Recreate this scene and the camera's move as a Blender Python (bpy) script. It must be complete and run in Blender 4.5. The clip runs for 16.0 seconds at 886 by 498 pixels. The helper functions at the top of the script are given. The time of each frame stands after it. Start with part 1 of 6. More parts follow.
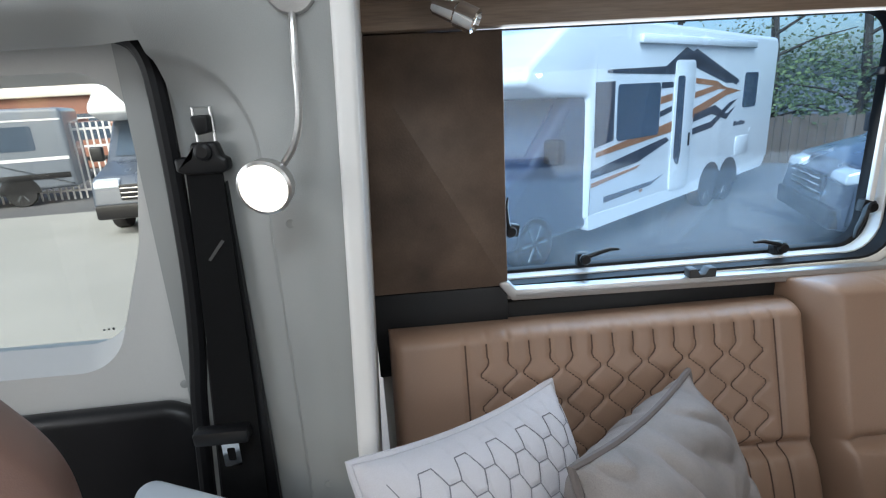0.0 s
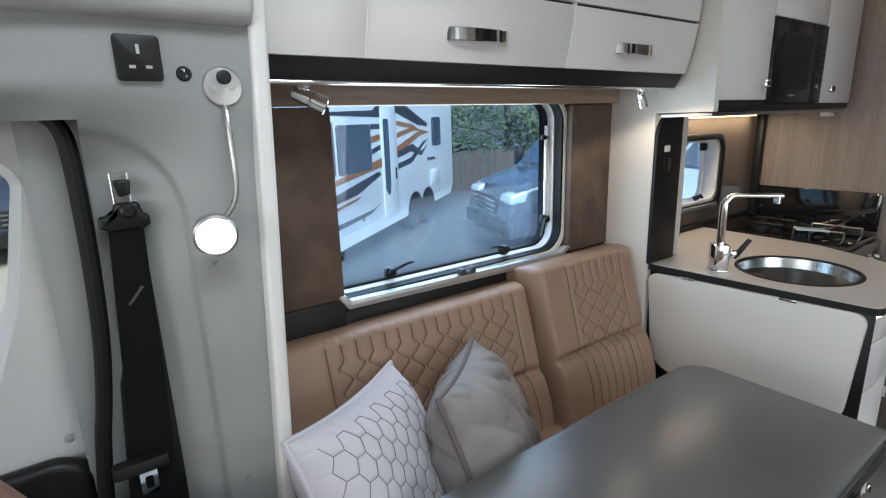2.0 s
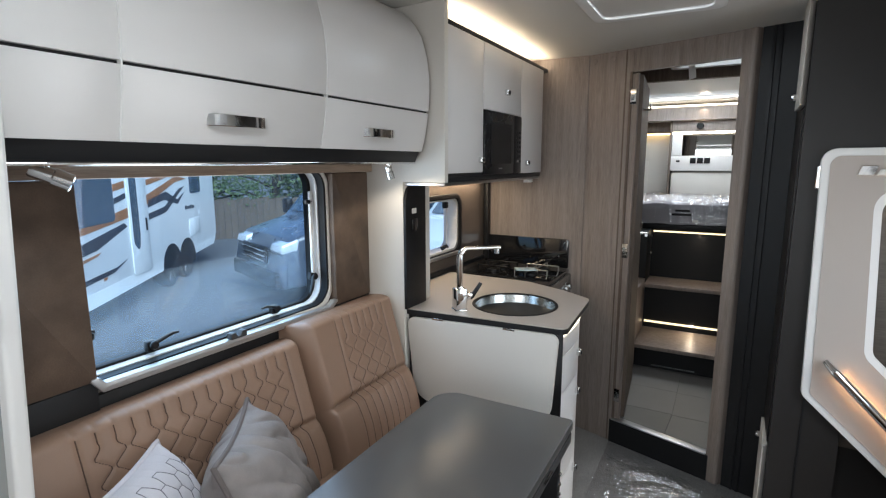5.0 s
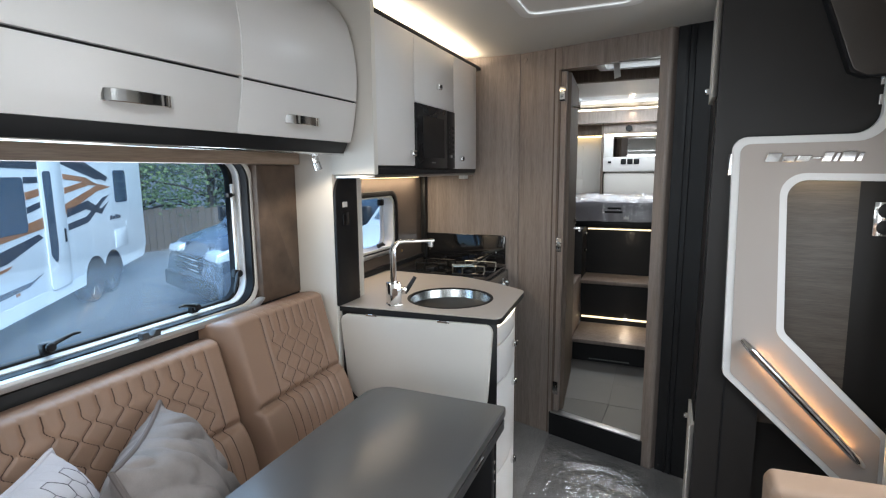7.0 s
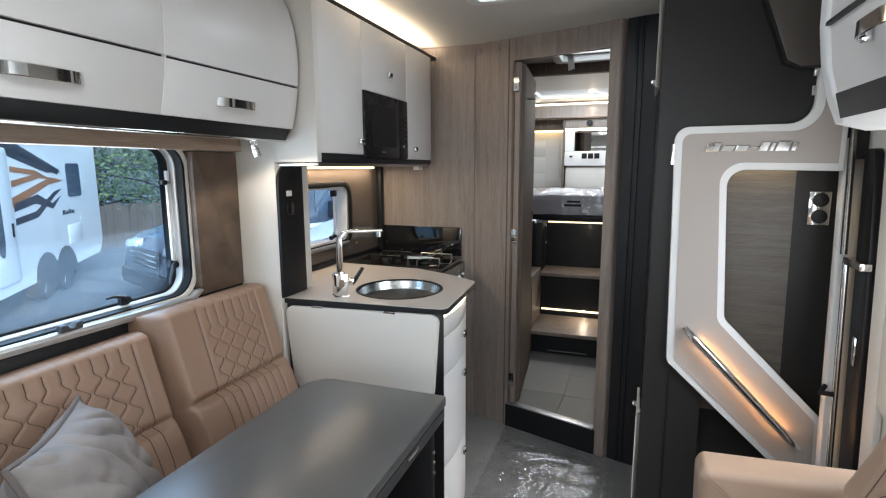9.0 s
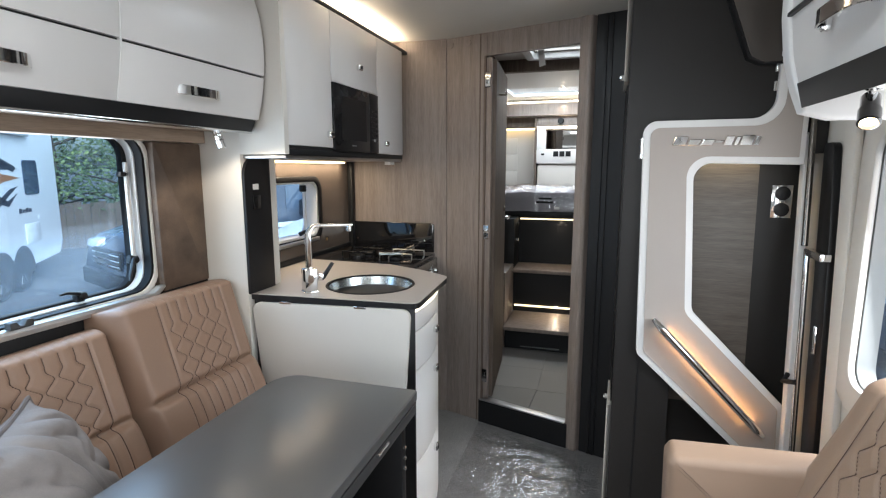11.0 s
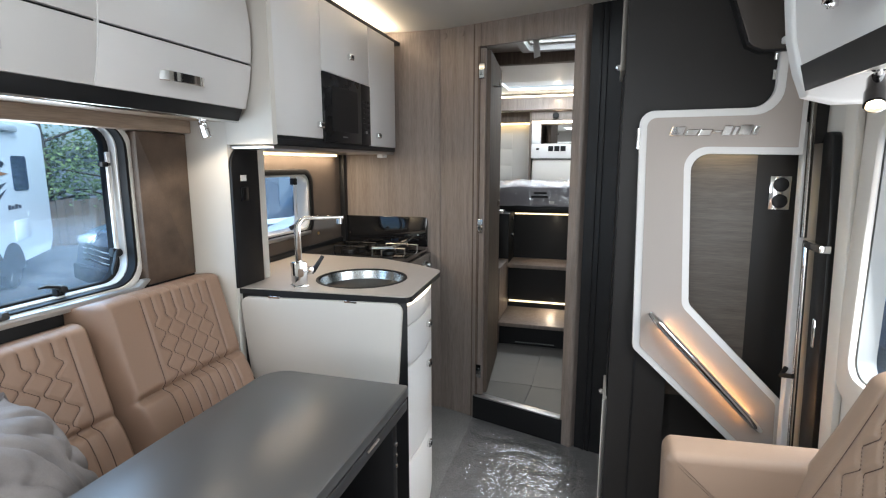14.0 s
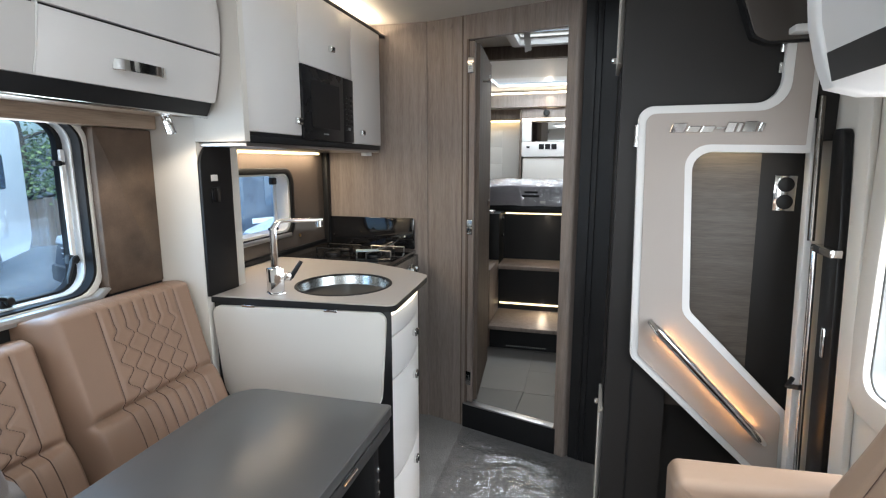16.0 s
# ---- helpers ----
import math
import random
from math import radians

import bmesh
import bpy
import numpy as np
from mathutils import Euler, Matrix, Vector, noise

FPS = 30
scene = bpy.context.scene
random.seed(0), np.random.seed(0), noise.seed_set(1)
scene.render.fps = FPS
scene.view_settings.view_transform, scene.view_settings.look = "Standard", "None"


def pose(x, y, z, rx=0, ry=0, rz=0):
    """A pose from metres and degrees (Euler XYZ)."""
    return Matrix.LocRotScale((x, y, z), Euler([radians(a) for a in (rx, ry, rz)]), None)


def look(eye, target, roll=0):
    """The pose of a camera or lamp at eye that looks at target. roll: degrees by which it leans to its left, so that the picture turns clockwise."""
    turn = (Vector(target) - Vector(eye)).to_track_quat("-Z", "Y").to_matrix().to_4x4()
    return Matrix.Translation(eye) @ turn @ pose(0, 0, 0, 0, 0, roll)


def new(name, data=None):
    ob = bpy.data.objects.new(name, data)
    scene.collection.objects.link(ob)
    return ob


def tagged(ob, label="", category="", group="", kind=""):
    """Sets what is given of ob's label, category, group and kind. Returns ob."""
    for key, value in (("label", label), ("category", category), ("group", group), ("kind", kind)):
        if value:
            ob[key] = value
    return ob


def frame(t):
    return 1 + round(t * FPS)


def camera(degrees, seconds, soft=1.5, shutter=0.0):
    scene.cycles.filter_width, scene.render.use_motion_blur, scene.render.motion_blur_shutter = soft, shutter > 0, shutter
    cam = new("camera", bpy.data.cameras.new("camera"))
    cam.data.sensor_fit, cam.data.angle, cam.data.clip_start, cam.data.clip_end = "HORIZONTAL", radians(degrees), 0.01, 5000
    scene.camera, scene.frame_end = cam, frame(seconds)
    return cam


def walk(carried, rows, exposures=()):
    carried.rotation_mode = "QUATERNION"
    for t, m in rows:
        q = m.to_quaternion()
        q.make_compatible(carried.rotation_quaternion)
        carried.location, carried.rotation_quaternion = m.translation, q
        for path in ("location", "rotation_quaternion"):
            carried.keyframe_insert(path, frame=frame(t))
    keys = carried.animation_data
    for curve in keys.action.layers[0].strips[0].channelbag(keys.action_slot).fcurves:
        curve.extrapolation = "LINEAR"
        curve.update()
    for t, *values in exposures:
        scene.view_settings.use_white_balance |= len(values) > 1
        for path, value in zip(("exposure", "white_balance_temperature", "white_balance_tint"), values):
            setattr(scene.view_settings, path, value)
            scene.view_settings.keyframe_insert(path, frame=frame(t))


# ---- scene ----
cam = camera(81.8, 16.0, soft=1.2)
PATH = [
    (0, (0.292, 0.095, 1.327), (0.42, 2.01, 0.764), -3.3),
    (0.5, (0.152, 0.031, 1.353), (0.613, 1.891, 0.781), -2.2),
    (1, (0.062, -0.038, 1.365), (0.745, 1.763, 0.827), -2.0),
    (1.5, (0.007, -0.083, 1.367), (0.929, 1.624, 0.882), -2.3),
    (2, (-0.028, -0.112, 1.396), (1.104, 1.463, 0.91), -1.8),
    (2.5, (-0.053, -0.146, 1.419), (1.206, 1.335, 0.949), -1.7),
    (3, (-0.082, -0.174, 1.448), (1.309, 1.183, 0.976), -1.4),
    (3.5, (-0.097, -0.207, 1.456), (1.399, 1.042, 1.006), -1.3),
    (4, (-0.129, -0.218, 1.47), (1.452, 0.94, 1.073), -1.1),
    (4.5, (-0.124, -0.236, 1.466), (1.534, 0.831, 1.128), -0.9),
    (4.7, (-0.12, -0.221, 1.469), (1.57, 0.795, 1.135), -0.5),
    (6.8, (-0.082, -0.269, 1.423), (1.729, 0.519, 1.112), -0.7),
    (7, (-0.075, -0.262, 1.406), (1.747, 0.506, 1.106), -0.5),
    (7.5, (-0.062, -0.274, 1.394), (1.772, 0.467, 1.093), -0.4),
    (8, (-0.043, -0.295, 1.381), (1.8, 0.419, 1.075), -0.3),
    (8.5, (-0.031, -0.314, 1.383), (1.819, 0.379, 1.07), -0.3),
    (9, (-0.021, -0.34, 1.377), (1.838, 0.327, 1.063), -0.2),
    (11.5, (0.003, -0.347, 1.348), (1.897, 0.211, 1.034), -0.0),
    (12, (0.014, -0.359, 1.342), (1.911, 0.194, 1.028), -0.0),
    (12.5, (0.028, -0.348, 1.338), (1.925, 0.202, 1.019), 0.0),
    (13, (0.049, -0.355, 1.335), (1.945, 0.195, 1.012), -0.1),
    (13.5, (0.047, -0.349, 1.327), (1.942, 0.2, 1.001), -0.0),
    (14, (0.033, -0.342, 1.332), (1.927, 0.21, 1.006), -0.0),
    (14.5, (0.062, -0.336, 1.328), (1.956, 0.215, 1.0), -0.0),
    (15, (0.05, -0.34, 1.339), (1.948, 0.202, 1.012), -0.0),
    (15.5, (0.088, -0.329, 1.333), (1.988, 0.201, 1.003), 0.0),
    (16, (0.147, -0.32, 1.334), (2.051, 0.194, 1.001), 0.0),
]
walk(cam, [(t, look(eye, target, roll)) for t, eye, target, roll in PATH], exposures=[(0, 0.95), (1.5, 1.0), (3.5, 1.0), (7, 1.14), (11.5, 1.36), (16, 1.38)])

# ---- world and light ----
GROUND = -0.74
CEILING_Z = 2.02
world = bpy.data.worlds.new("sky")
scene.world = world
world.use_nodes = True
wn = world.node_tree
sky = wn.nodes.new("ShaderNodeTexSky")
sky.sky_type, sky.sun_disc = "NISHITA", False
sky.sun_elevation, sky.sun_rotation = radians(38), radians(200)
sky.air_density, sky.dust_density = 1.0, 4.0
wn.nodes["Background"].inputs[1].default_value = 0.15
wn.links.new(sky.outputs[0], wn.nodes["Background"].inputs[0])


def lamp(name, kind, energy, m, color=(1, 1, 1), size=None, spot=None):
    data = bpy.data.lights.new(name, kind)
    data.energy, data.color = energy, color
    if kind == "AREA":
        data.shape, data.size, data.size_y = "RECTANGLE", size[0], size[1]
    elif kind == "SUN":
        data.angle = radians(size)
    else:
        data.shadow_soft_size = size
    if kind == "SPOT":
        data.spot_size, data.spot_blend = radians(spot), 0.3
    ob = new(name, data)
    ob.matrix_world = m
    return ob


sun_to = Vector((0.35, 0.6, -0.75))
lamp("sun", "SUN", 2.4, look((0, 0, 9), Vector((0, 0, 9)) + sun_to), (1, 0.97, 0.93), 40)
DAY = (0.80, 0.91, 1.0)
WARM = (1.0, 0.82, 0.60)
lamp("windscreen_daylight", "AREA", 9.0, look((-1.75, 0.0, 1.40), (0.6, 0.0, 0.55)), (0.90, 0.95, 1.0), (1.6, 0.7))
lamp("rooflight_daylight", "AREA", 6.0, look((0.15, -0.05, 2.06), (0.15, -0.05, 0)), DAY, (0.6, 0.5))
lamp("bathroom_rooflight_daylight", "AREA", 0.6, look((3.12, -0.13, 2.07), (3.12, -0.13, 0)), DAY, (0.35, 0.35))
lamp("bedroom_rooflight_daylight", "AREA", 6, look((4.63, 0.04, 2.022), (4.63, 0.04, 0)), DAY, (0.45, 0.75))

lamp("entrance_window_daylight", "AREA", 3.5, look((1.17, -1.048, 1.12), (1.17, 0.0, 0.95)), (0.92, 0.96, 1.0), (0.84, 0.66))
lamp("lounge_window_daylight", "AREA", 2.6, look((0.84, 1.118, 1.21), (0.84, 0.0, 1.0)), DAY, (0.80, 0.46))
# Fill lamp under the closed vent blind, added to brighten the cupboard doors.
lamp("ceiling_vent_fill", "AREA", 1.3, look((1.785, 0.045, CEILING_Z - 0.014), (1.785, 0.045, 0)), DAY, (0.36, 0.34))


# ---- building helpers ----
INV = {}
AXES = [Matrix.Identity(4)]     # the axes in which the parts that follow are given


def thing(name, label, category, base=(0, 0, 0), m=None, group="", kind=""):
    """An Empty; its parts are given in world places unless m is given, then in its own."""
    ob = new(name)
    ob.empty_display_size = 0.05
    ob.matrix_basis = AXES[0] @ (m if m is not None else Matrix.Translation(base))
    INV[ob] = Matrix.Identity(4) if m is not None else Matrix.Translation(-Vector(base))
    return tagged(ob, label, category, group, kind)


def part(name, bm, material, parent=None, label="", smooth=True, angle=35):
    mesh = bpy.data.meshes.new(name)
    bmesh.ops.recalc_face_normals(bm, faces=bm.faces)
    if smooth:
        for e in bm.edges:
            if len(e.link_faces) == 2 and e.calc_face_angle(0) > radians(angle):
                e.smooth = False
        for f in bm.faces:
            f.smooth = True
    bm.to_mesh(mesh)
    bm.free()
    mesh.materials.append(material)
    ob = new(name, mesh)
    if parent is None:
        ob.matrix_basis = AXES[0]
    if parent is not None:
        ob.parent = parent
        ob.matrix_parent_inverse = INV.get(parent, Matrix.Identity(4))
    if label:
        ob["label"] = label
    return ob


def structure(name, bm, material, label, category="", smooth=True):
    return tagged(part(name, bm, material, None, "", smooth), label, category or name.split("_")[0], kind="structure")


def solid(name, bm, material, label, category, group=""):
    """A thing that is one mesh."""
    return tagged(part(name, bm, material), label, category, group)


def box(x0, x1, y0, y1, z0, z1, bevel=0.0, seg=2, bm=None):
    own = bmesh.new()
    bmesh.ops.create_cube(own, size=1)
    bmesh.ops.scale(own, vec=(x1 - x0, y1 - y0, z1 - z0), verts=own.verts)
    bmesh.ops.translate(own, vec=((x0 + x1) / 2, (y0 + y1) / 2, (z0 + z1) / 2), verts=own.verts)
    if bevel:
        bmesh.ops.bevel(own, geom=own.edges[:], offset=bevel, segments=seg, profile=0.5, affect="EDGES")
    return merge(bm, own)


def merge(bm, own):
    if bm is None:
        return own
    mesh = bpy.data.meshes.new("tmp")
    own.to_mesh(mesh)
    own.free()
    bm.from_mesh(mesh)
    bpy.data.meshes.remove(mesh)
    return bm


def moved(bm, m):
    bmesh.ops.transform(bm, matrix=m, verts=bm.verts)
    return bm


def frame_axes(axis):
    """Maps (a, b, depth) to the world: axis is the one along the depth."""
    return {"x": lambda a, b, d: (d, a, b), "y": lambda a, b, d: (a, d, b), "z": lambda a, b, d: (a, b, d)}[axis]


def prism(outline, d0, d1, axis="y", bevel=0.0, seg=2, bm=None):
    """An outline of (a, b) points drawn out from d0 to d1 along the axis."""
    own = bmesh.new()
    put = frame_axes(axis)
    lo = [own.verts.new(put(a, b, d0)) for a, b in outline]
    hi = [own.verts.new(put(a, b, d1)) for a, b in outline]
    n = len(outline)
    own.faces.new(lo)
    own.faces.new(hi[::-1])
    for i in range(n):
        own.faces.new((lo[i], hi[i], hi[(i + 1) % n], lo[(i + 1) % n]))
    bmesh.ops.recalc_face_normals(own, faces=own.faces)
    if bevel:
        caps = [e for e in own.edges if (e.verts[0] in lo) == (e.verts[1] in lo)]
        bmesh.ops.bevel(own, geom=caps, offset=bevel, segments=seg, profile=0.5, affect="EDGES")
    return merge(bm, own)


def rounded(points, radii, n=6):
    """A polygon with its corners rounded by the given radii."""
    if not isinstance(radii, (list, tuple)):
        radii = [radii] * len(points)
    out = []
    k = len(points)
    for i in range(k):
        p, a, b = Vector(points[i]), Vector(points[i - 1]), Vector(points[(i + 1) % k])
        r = radii[i]
        if r <= 0:
            out.append(tuple(p))
            continue
        u, v = (a - p).normalized(), (b - p).normalized()
        half = u.angle(v) / 2
        cut = min(r / math.tan(half), (a - p).length * 0.49, (b - p).length * 0.49)
        rr = cut * math.tan(half)
        c = p + (u + v).normalized() * (rr / math.sin(half))
        s, e = p + u * cut - c, p + v * cut - c
        turn = s.angle_signed(e)
        for j in range(n + 1):
            w = s.copy()
            w.rotate(Matrix.Rotation(-turn * j / n, 2))
            out.append(tuple(c + w))
    return out


def rect(a0, a1, b0, b1, r=0.0, n=6):
    return rounded([(a0, b0), (a1, b0), (a1, b1), (a0, b1)], r, n)


def ring(outer, inner, d0, d1, axis="y", bm=None, bevel=0.0):
    """A plate with a hole: outlines with as many points each."""
    own = bmesh.new()
    put = frame_axes(axis)
    vs = [[own.verts.new(put(a, b, d)) for a, b in o] for o in (outer, inner) for d in (d0, d1)]
    n = len(outer)
    for i in range(n):
        j = (i + 1) % n
        for p, q in ((0, 1), (1, 3), (3, 2), (2, 0)):
            own.faces.new((vs[p][i], vs[p][j], vs[q][j], vs[q][i]))
    bmesh.ops.remove_doubles(own, verts=own.verts, dist=1e-5)
    if bevel:
        sharp = [e for e in own.edges if len(e.link_faces) == 2 and e.calc_face_angle(0) > 1.2]
        bmesh.ops.bevel(own, geom=sharp, offset=bevel, segments=2, profile=0.5, affect="EDGES")
    return merge(bm, own)


def tube(points, radius, sides=10, bm=None, flat=1.0, closed=False):
    """A round bar along points."""
    own = bmesh.new()
    pts = [Vector(p) for p in points]
    rings = []
    up, last = Vector((0, 0, 1)), None
    n = len(pts)
    for i, p in enumerate(pts):
        if closed:
            d = (pts[(i + 1) % n] - pts[i - 1]).normalized()
        else:
            d = (pts[min(i + 1, n - 1)] - pts[max(i - 1, 0)]).normalized()
        side = d.cross(up) if last is None else last - d * last.dot(d)
        if side.length < 1e-3:
            side = d.cross(Vector((1, 0, 0)))
        side.normalize()
        last = side
        top = side.cross(d)
        r = radius[i] if isinstance(radius, (list, tuple)) else radius
        rings.append([own.verts.new(p + side * r * math.cos(t) + top * r * flat * math.sin(t))
                      for t in (2 * math.pi * k / sides for k in range(sides))])
    for i in range(n if closed else n - 1):
        a, b = rings[i], rings[(i + 1) % n]
        for k in range(sides):
            own.faces.new((a[k], a[(k + 1) % sides], b[(k + 1) % sides], b[k]))
    if not closed:
        own.faces.new(rings[0][::-1])
        own.faces.new(rings[-1])
    return merge(bm, own)


def smoothed(points, times=2):
    """Corners of a path cut off again and again."""
    pts = [Vector(p) for p in points]
    for _ in range(times):
        pts = [pts[0]] + [q for a, b in zip(pts, pts[1:]) for q in (a * 0.75 + b * 0.25, a * 0.25 + b * 0.75)] + [pts[-1]]
    return pts


def arc(c, u, v, r, a0, a1, n=8):
    c, u, v = Vector(c), Vector(u), Vector(v)
    return [c + u * r * math.cos(radians(a0 + (a1 - a0) * i / n)) + v * r * math.sin(radians(a0 + (a1 - a0) * i / n)) for i in range(n + 1)]


def lathe(profile, at, axis=(0, 0, 1), sides=24, bm=None, caps=True):
    """A turned body: (radius, height) pairs along the axis from at."""
    own = bmesh.new()
    m = Vector(axis).to_track_quat("Z", "Y").to_matrix().to_4x4()
    m.translation = at
    rings = []
    for r, h in profile:
        rings.append([own.verts.new(m @ Vector((r * math.cos(t), r * math.sin(t), h))) for t in (2 * math.pi * k / sides for k in range(sides))])
    for a, b in zip(rings, rings[1:]):
        for k in range(sides):
            own.faces.new((a[k], a[(k + 1) % sides], b[(k + 1) % sides], b[k]))
    if caps:
        own.faces.new(rings[0][::-1])
        own.faces.new(rings[-1])
    bmesh.ops.remove_doubles(own, verts=own.verts, dist=1e-6)
    return merge(bm, own)


def grid(nu, nv, f, bm=None, closed_u=False):
    own = bmesh.new() if bm is None else bm
    vs = [[own.verts.new(f(i / nu, j / nv)) for j in range(nv + 1)] for i in range(nu + (0 if closed_u else 1))]
    for i in range(nu):
        a, b = vs[i], vs[(i + 1) % len(vs)]
        for j in range(nv):
            own.faces.new((a[j], b[j], b[j + 1], a[j + 1]))
    return own


# ---- materials ----
def mat(name, color, rough=0.5, metal=0.0, vary=0.08, scale=6.0, grain=0.0, grain_scale=300.0, bump=0.0, stretch=(1, 1, 1), coat=0.0,
        emit=None, power=0.0, rough_vary=0.06, alpha=1.0, island=False, spec=0.5):
    m = bpy.data.materials.new(name)
    m.use_nodes = True
    nt = m.node_tree
    n, l = nt.nodes, nt.links
    b = n["Principled BSDF"]
    b.inputs["Metallic"].default_value = metal
    b.inputs["Coat Weight"].default_value = coat
    b.inputs["Coat Roughness"].default_value = 0.04
    b.inputs["Specular IOR Level"].default_value = spec
    co = n.new("ShaderNodeTexCoord")
    mp = n.new("ShaderNodeMapping")
    mp.inputs["Scale"].default_value = stretch
    l.new(co.outputs["Object"], mp.inputs["Vector"])
    big = n.new("ShaderNodeTexNoise")
    big.inputs["Scale"].default_value, big.inputs["Detail"].default_value = scale, 4
    l.new(mp.outputs[0], big.inputs["Vector"])
    fine = n.new("ShaderNodeTexNoise")
    fine.inputs["Scale"].default_value, fine.inputs["Detail"].default_value = grain_scale, 2
    l.new(mp.outputs[0], fine.inputs["Vector"])
    ramp = n.new("ShaderNodeMix")
    ramp.data_type = "RGBA"
    ramp.inputs[6].default_value = (*[max(0, c * (1 - vary)) for c in color], 1)
    ramp.inputs[7].default_value = (*[min(1, c * (1 + vary)) for c in color], 1)
    l.new(big.outputs[0], ramp.inputs[0])
    mul = n.new("ShaderNodeMix")
    mul.data_type, mul.blend_type = "RGBA", "MULTIPLY"
    mul.inputs[0].default_value = grain
    l.new(ramp.outputs[2], mul.inputs[6])
    l.new(fine.outputs[0], mul.inputs[7])
    l.new(mul.outputs[2], b.inputs["Base Color"])
    rr = n.new("ShaderNodeMapRange")
    rr.inputs["To Min"].default_value, rr.inputs["To Max"].default_value = max(0.01, rough - rough_vary), min(1, rough + rough_vary)
    l.new(big.outputs[0], rr.inputs["Value"])
    l.new(rr.outputs[0], b.inputs["Roughness"])
    if bump:
        bp = n.new("ShaderNodeBump")
        bp.inputs["Strength"].default_value, bp.inputs["Distance"].default_value = bump, 0.002
        l.new(fine.outputs[0], bp.inputs["Height"])
        l.new(bp.outputs[0], b.inputs["Normal"])
    if emit:
        b.inputs["Emission Color"].default_value = (*emit, 1)
        b.inputs["Emission Strength"].default_value = power
    return m


def wood(name, light, dark, stretch, rough=0.42, bump=0.15):
    """Veneer: long grain across the squeezed axis, with broad figure and fine pores."""
    m = bpy.data.materials.new(name)
    m.use_nodes = True
    n, l = m.node_tree.nodes, m.node_tree.links
    b = n["Principled BSDF"]
    co, mp = n.new("ShaderNodeTexCoord"), n.new("ShaderNodeMapping")
    mp.inputs["Scale"].default_value = stretch
    l.new(co.outputs["Object"], mp.inputs["Vector"])
    broad, fine = n.new("ShaderNodeTexNoise"), n.new("ShaderNodeTexNoise")
    broad.inputs["Scale"].default_value, broad.inputs["Detail"].default_value, broad.inputs["Distortion"].default_value = 5, 3, 0.8
    fine.inputs["Scale"].default_value, fine.inputs["Detail"].default_value = 45, 6
    l.new(mp.outputs[0], broad.inputs["Vector"])
    l.new(mp.outputs[0], fine.inputs["Vector"])
    ad = n.new("ShaderNodeMath")
    ad.operation = "MULTIPLY_ADD"
    ad.inputs[1].default_value = 0.55
    l.new(fine.outputs[0], ad.inputs[0])
    sc = n.new("ShaderNodeMath")
    sc.operation = "MULTIPLY"
    sc.inputs[1].default_value = 0.6
    l.new(broad.outputs[0], sc.inputs[0])
    l.new(sc.outputs[0], ad.inputs[2])
    cr = n.new("ShaderNodeValToRGB")
    cr.color_ramp.elements[0].position, cr.color_ramp.elements[1].position = 0.36, 0.72
    cr.color_ramp.elements[0].color, cr.color_ramp.elements[1].color = (*dark, 1), (*light, 1)
    l.new(ad.outputs[0], cr.inputs[0])
    l.new(cr.outputs[0], b.inputs["Base Color"])
    b.inputs["Roughness"].default_value = rough
    bp = n.new("ShaderNodeBump")
    bp.inputs["Strength"].default_value, bp.inputs["Distance"].default_value = bump, 0.001
    l.new(fine.outputs[0], bp.inputs["Height"])
    l.new(bp.outputs[0], b.inputs["Normal"])
    return m


def pane_material(name, tint, gloss=0.04, haze=0.0, haze_color=(0.8, 0.9, 1.0), base=0.03):
    m = bpy.data.materials.new(name)
    m.use_nodes = True
    n, l = m.node_tree.nodes, m.node_tree.links
    out = n["Material Output"]
    n.remove(n["Principled BSDF"])
    tr, gl, mx, fr = n.new("ShaderNodeBsdfTransparent"), n.new("ShaderNodeBsdfGlossy"), n.new("ShaderNodeMixShader"), n.new("ShaderNodeLayerWeight")
    sch, ma = n.new("ShaderNodeMath"), n.new("ShaderNodeMath")
    tr.inputs[0].default_value = (*tint, 1)
    gl.inputs["Roughness"].default_value = gloss
    fr.inputs[0].default_value = 0.5
    sch.operation, ma.operation = "POWER", "MULTIPLY_ADD"
    sch.inputs[1].default_value = 4.5
    ma.inputs[1].default_value, ma.inputs[2].default_value = 0.85, base
    l.new(fr.outputs["Facing"], sch.inputs[0])
    l.new(sch.outputs[0], ma.inputs[0])
    l.new(ma.outputs[0], mx.inputs[0])
    l.new(tr.outputs[0], mx.inputs[1])
    l.new(gl.outputs[0], mx.inputs[2])
    last = mx
    if haze:
        df, m2 = n.new("ShaderNodeBsdfTranslucent"), n.new("ShaderNodeMixShader")
        df.inputs[0].default_value = (*haze_color, 1)
        m2.inputs[0].default_value = haze
        l.new(mx.outputs[0], m2.inputs[1])
        l.new(df.outputs[0], m2.inputs[2])
        last = m2
    l.new(last.outputs[0], out.inputs[0])
    return m


def glow(name, color, power):
    return mat(name, (0.8, 0.8, 0.8), 0.4, emit=color, power=power)


GLOSS_WHITE = mat("gloss_white_laminate", (0.68, 0.655, 0.635), 0.33, vary=0.03, scale=3, coat=0.06, rough_vary=0.03)
CREAM = mat("cream_laminate", (0.62, 0.585, 0.535), 0.45, vary=0.04, scale=4, grain=0.08, grain_scale=500, bump=0.05)
CREAM_WALL = mat("cream_wallboard", (0.70, 0.66, 0.60), 0.55, vary=0.04, scale=3, grain=0.08, grain_scale=400, bump=0.05)
CEILING = mat("ceiling_board", (0.66, 0.63, 0.58), 0.6, vary=0.03, scale=2, grain=0.1, grain_scale=600, bump=0.08)
WHITE_TRIM = mat("white_trim", (0.71, 0.695, 0.675), 0.38, vary=0.03, scale=5)
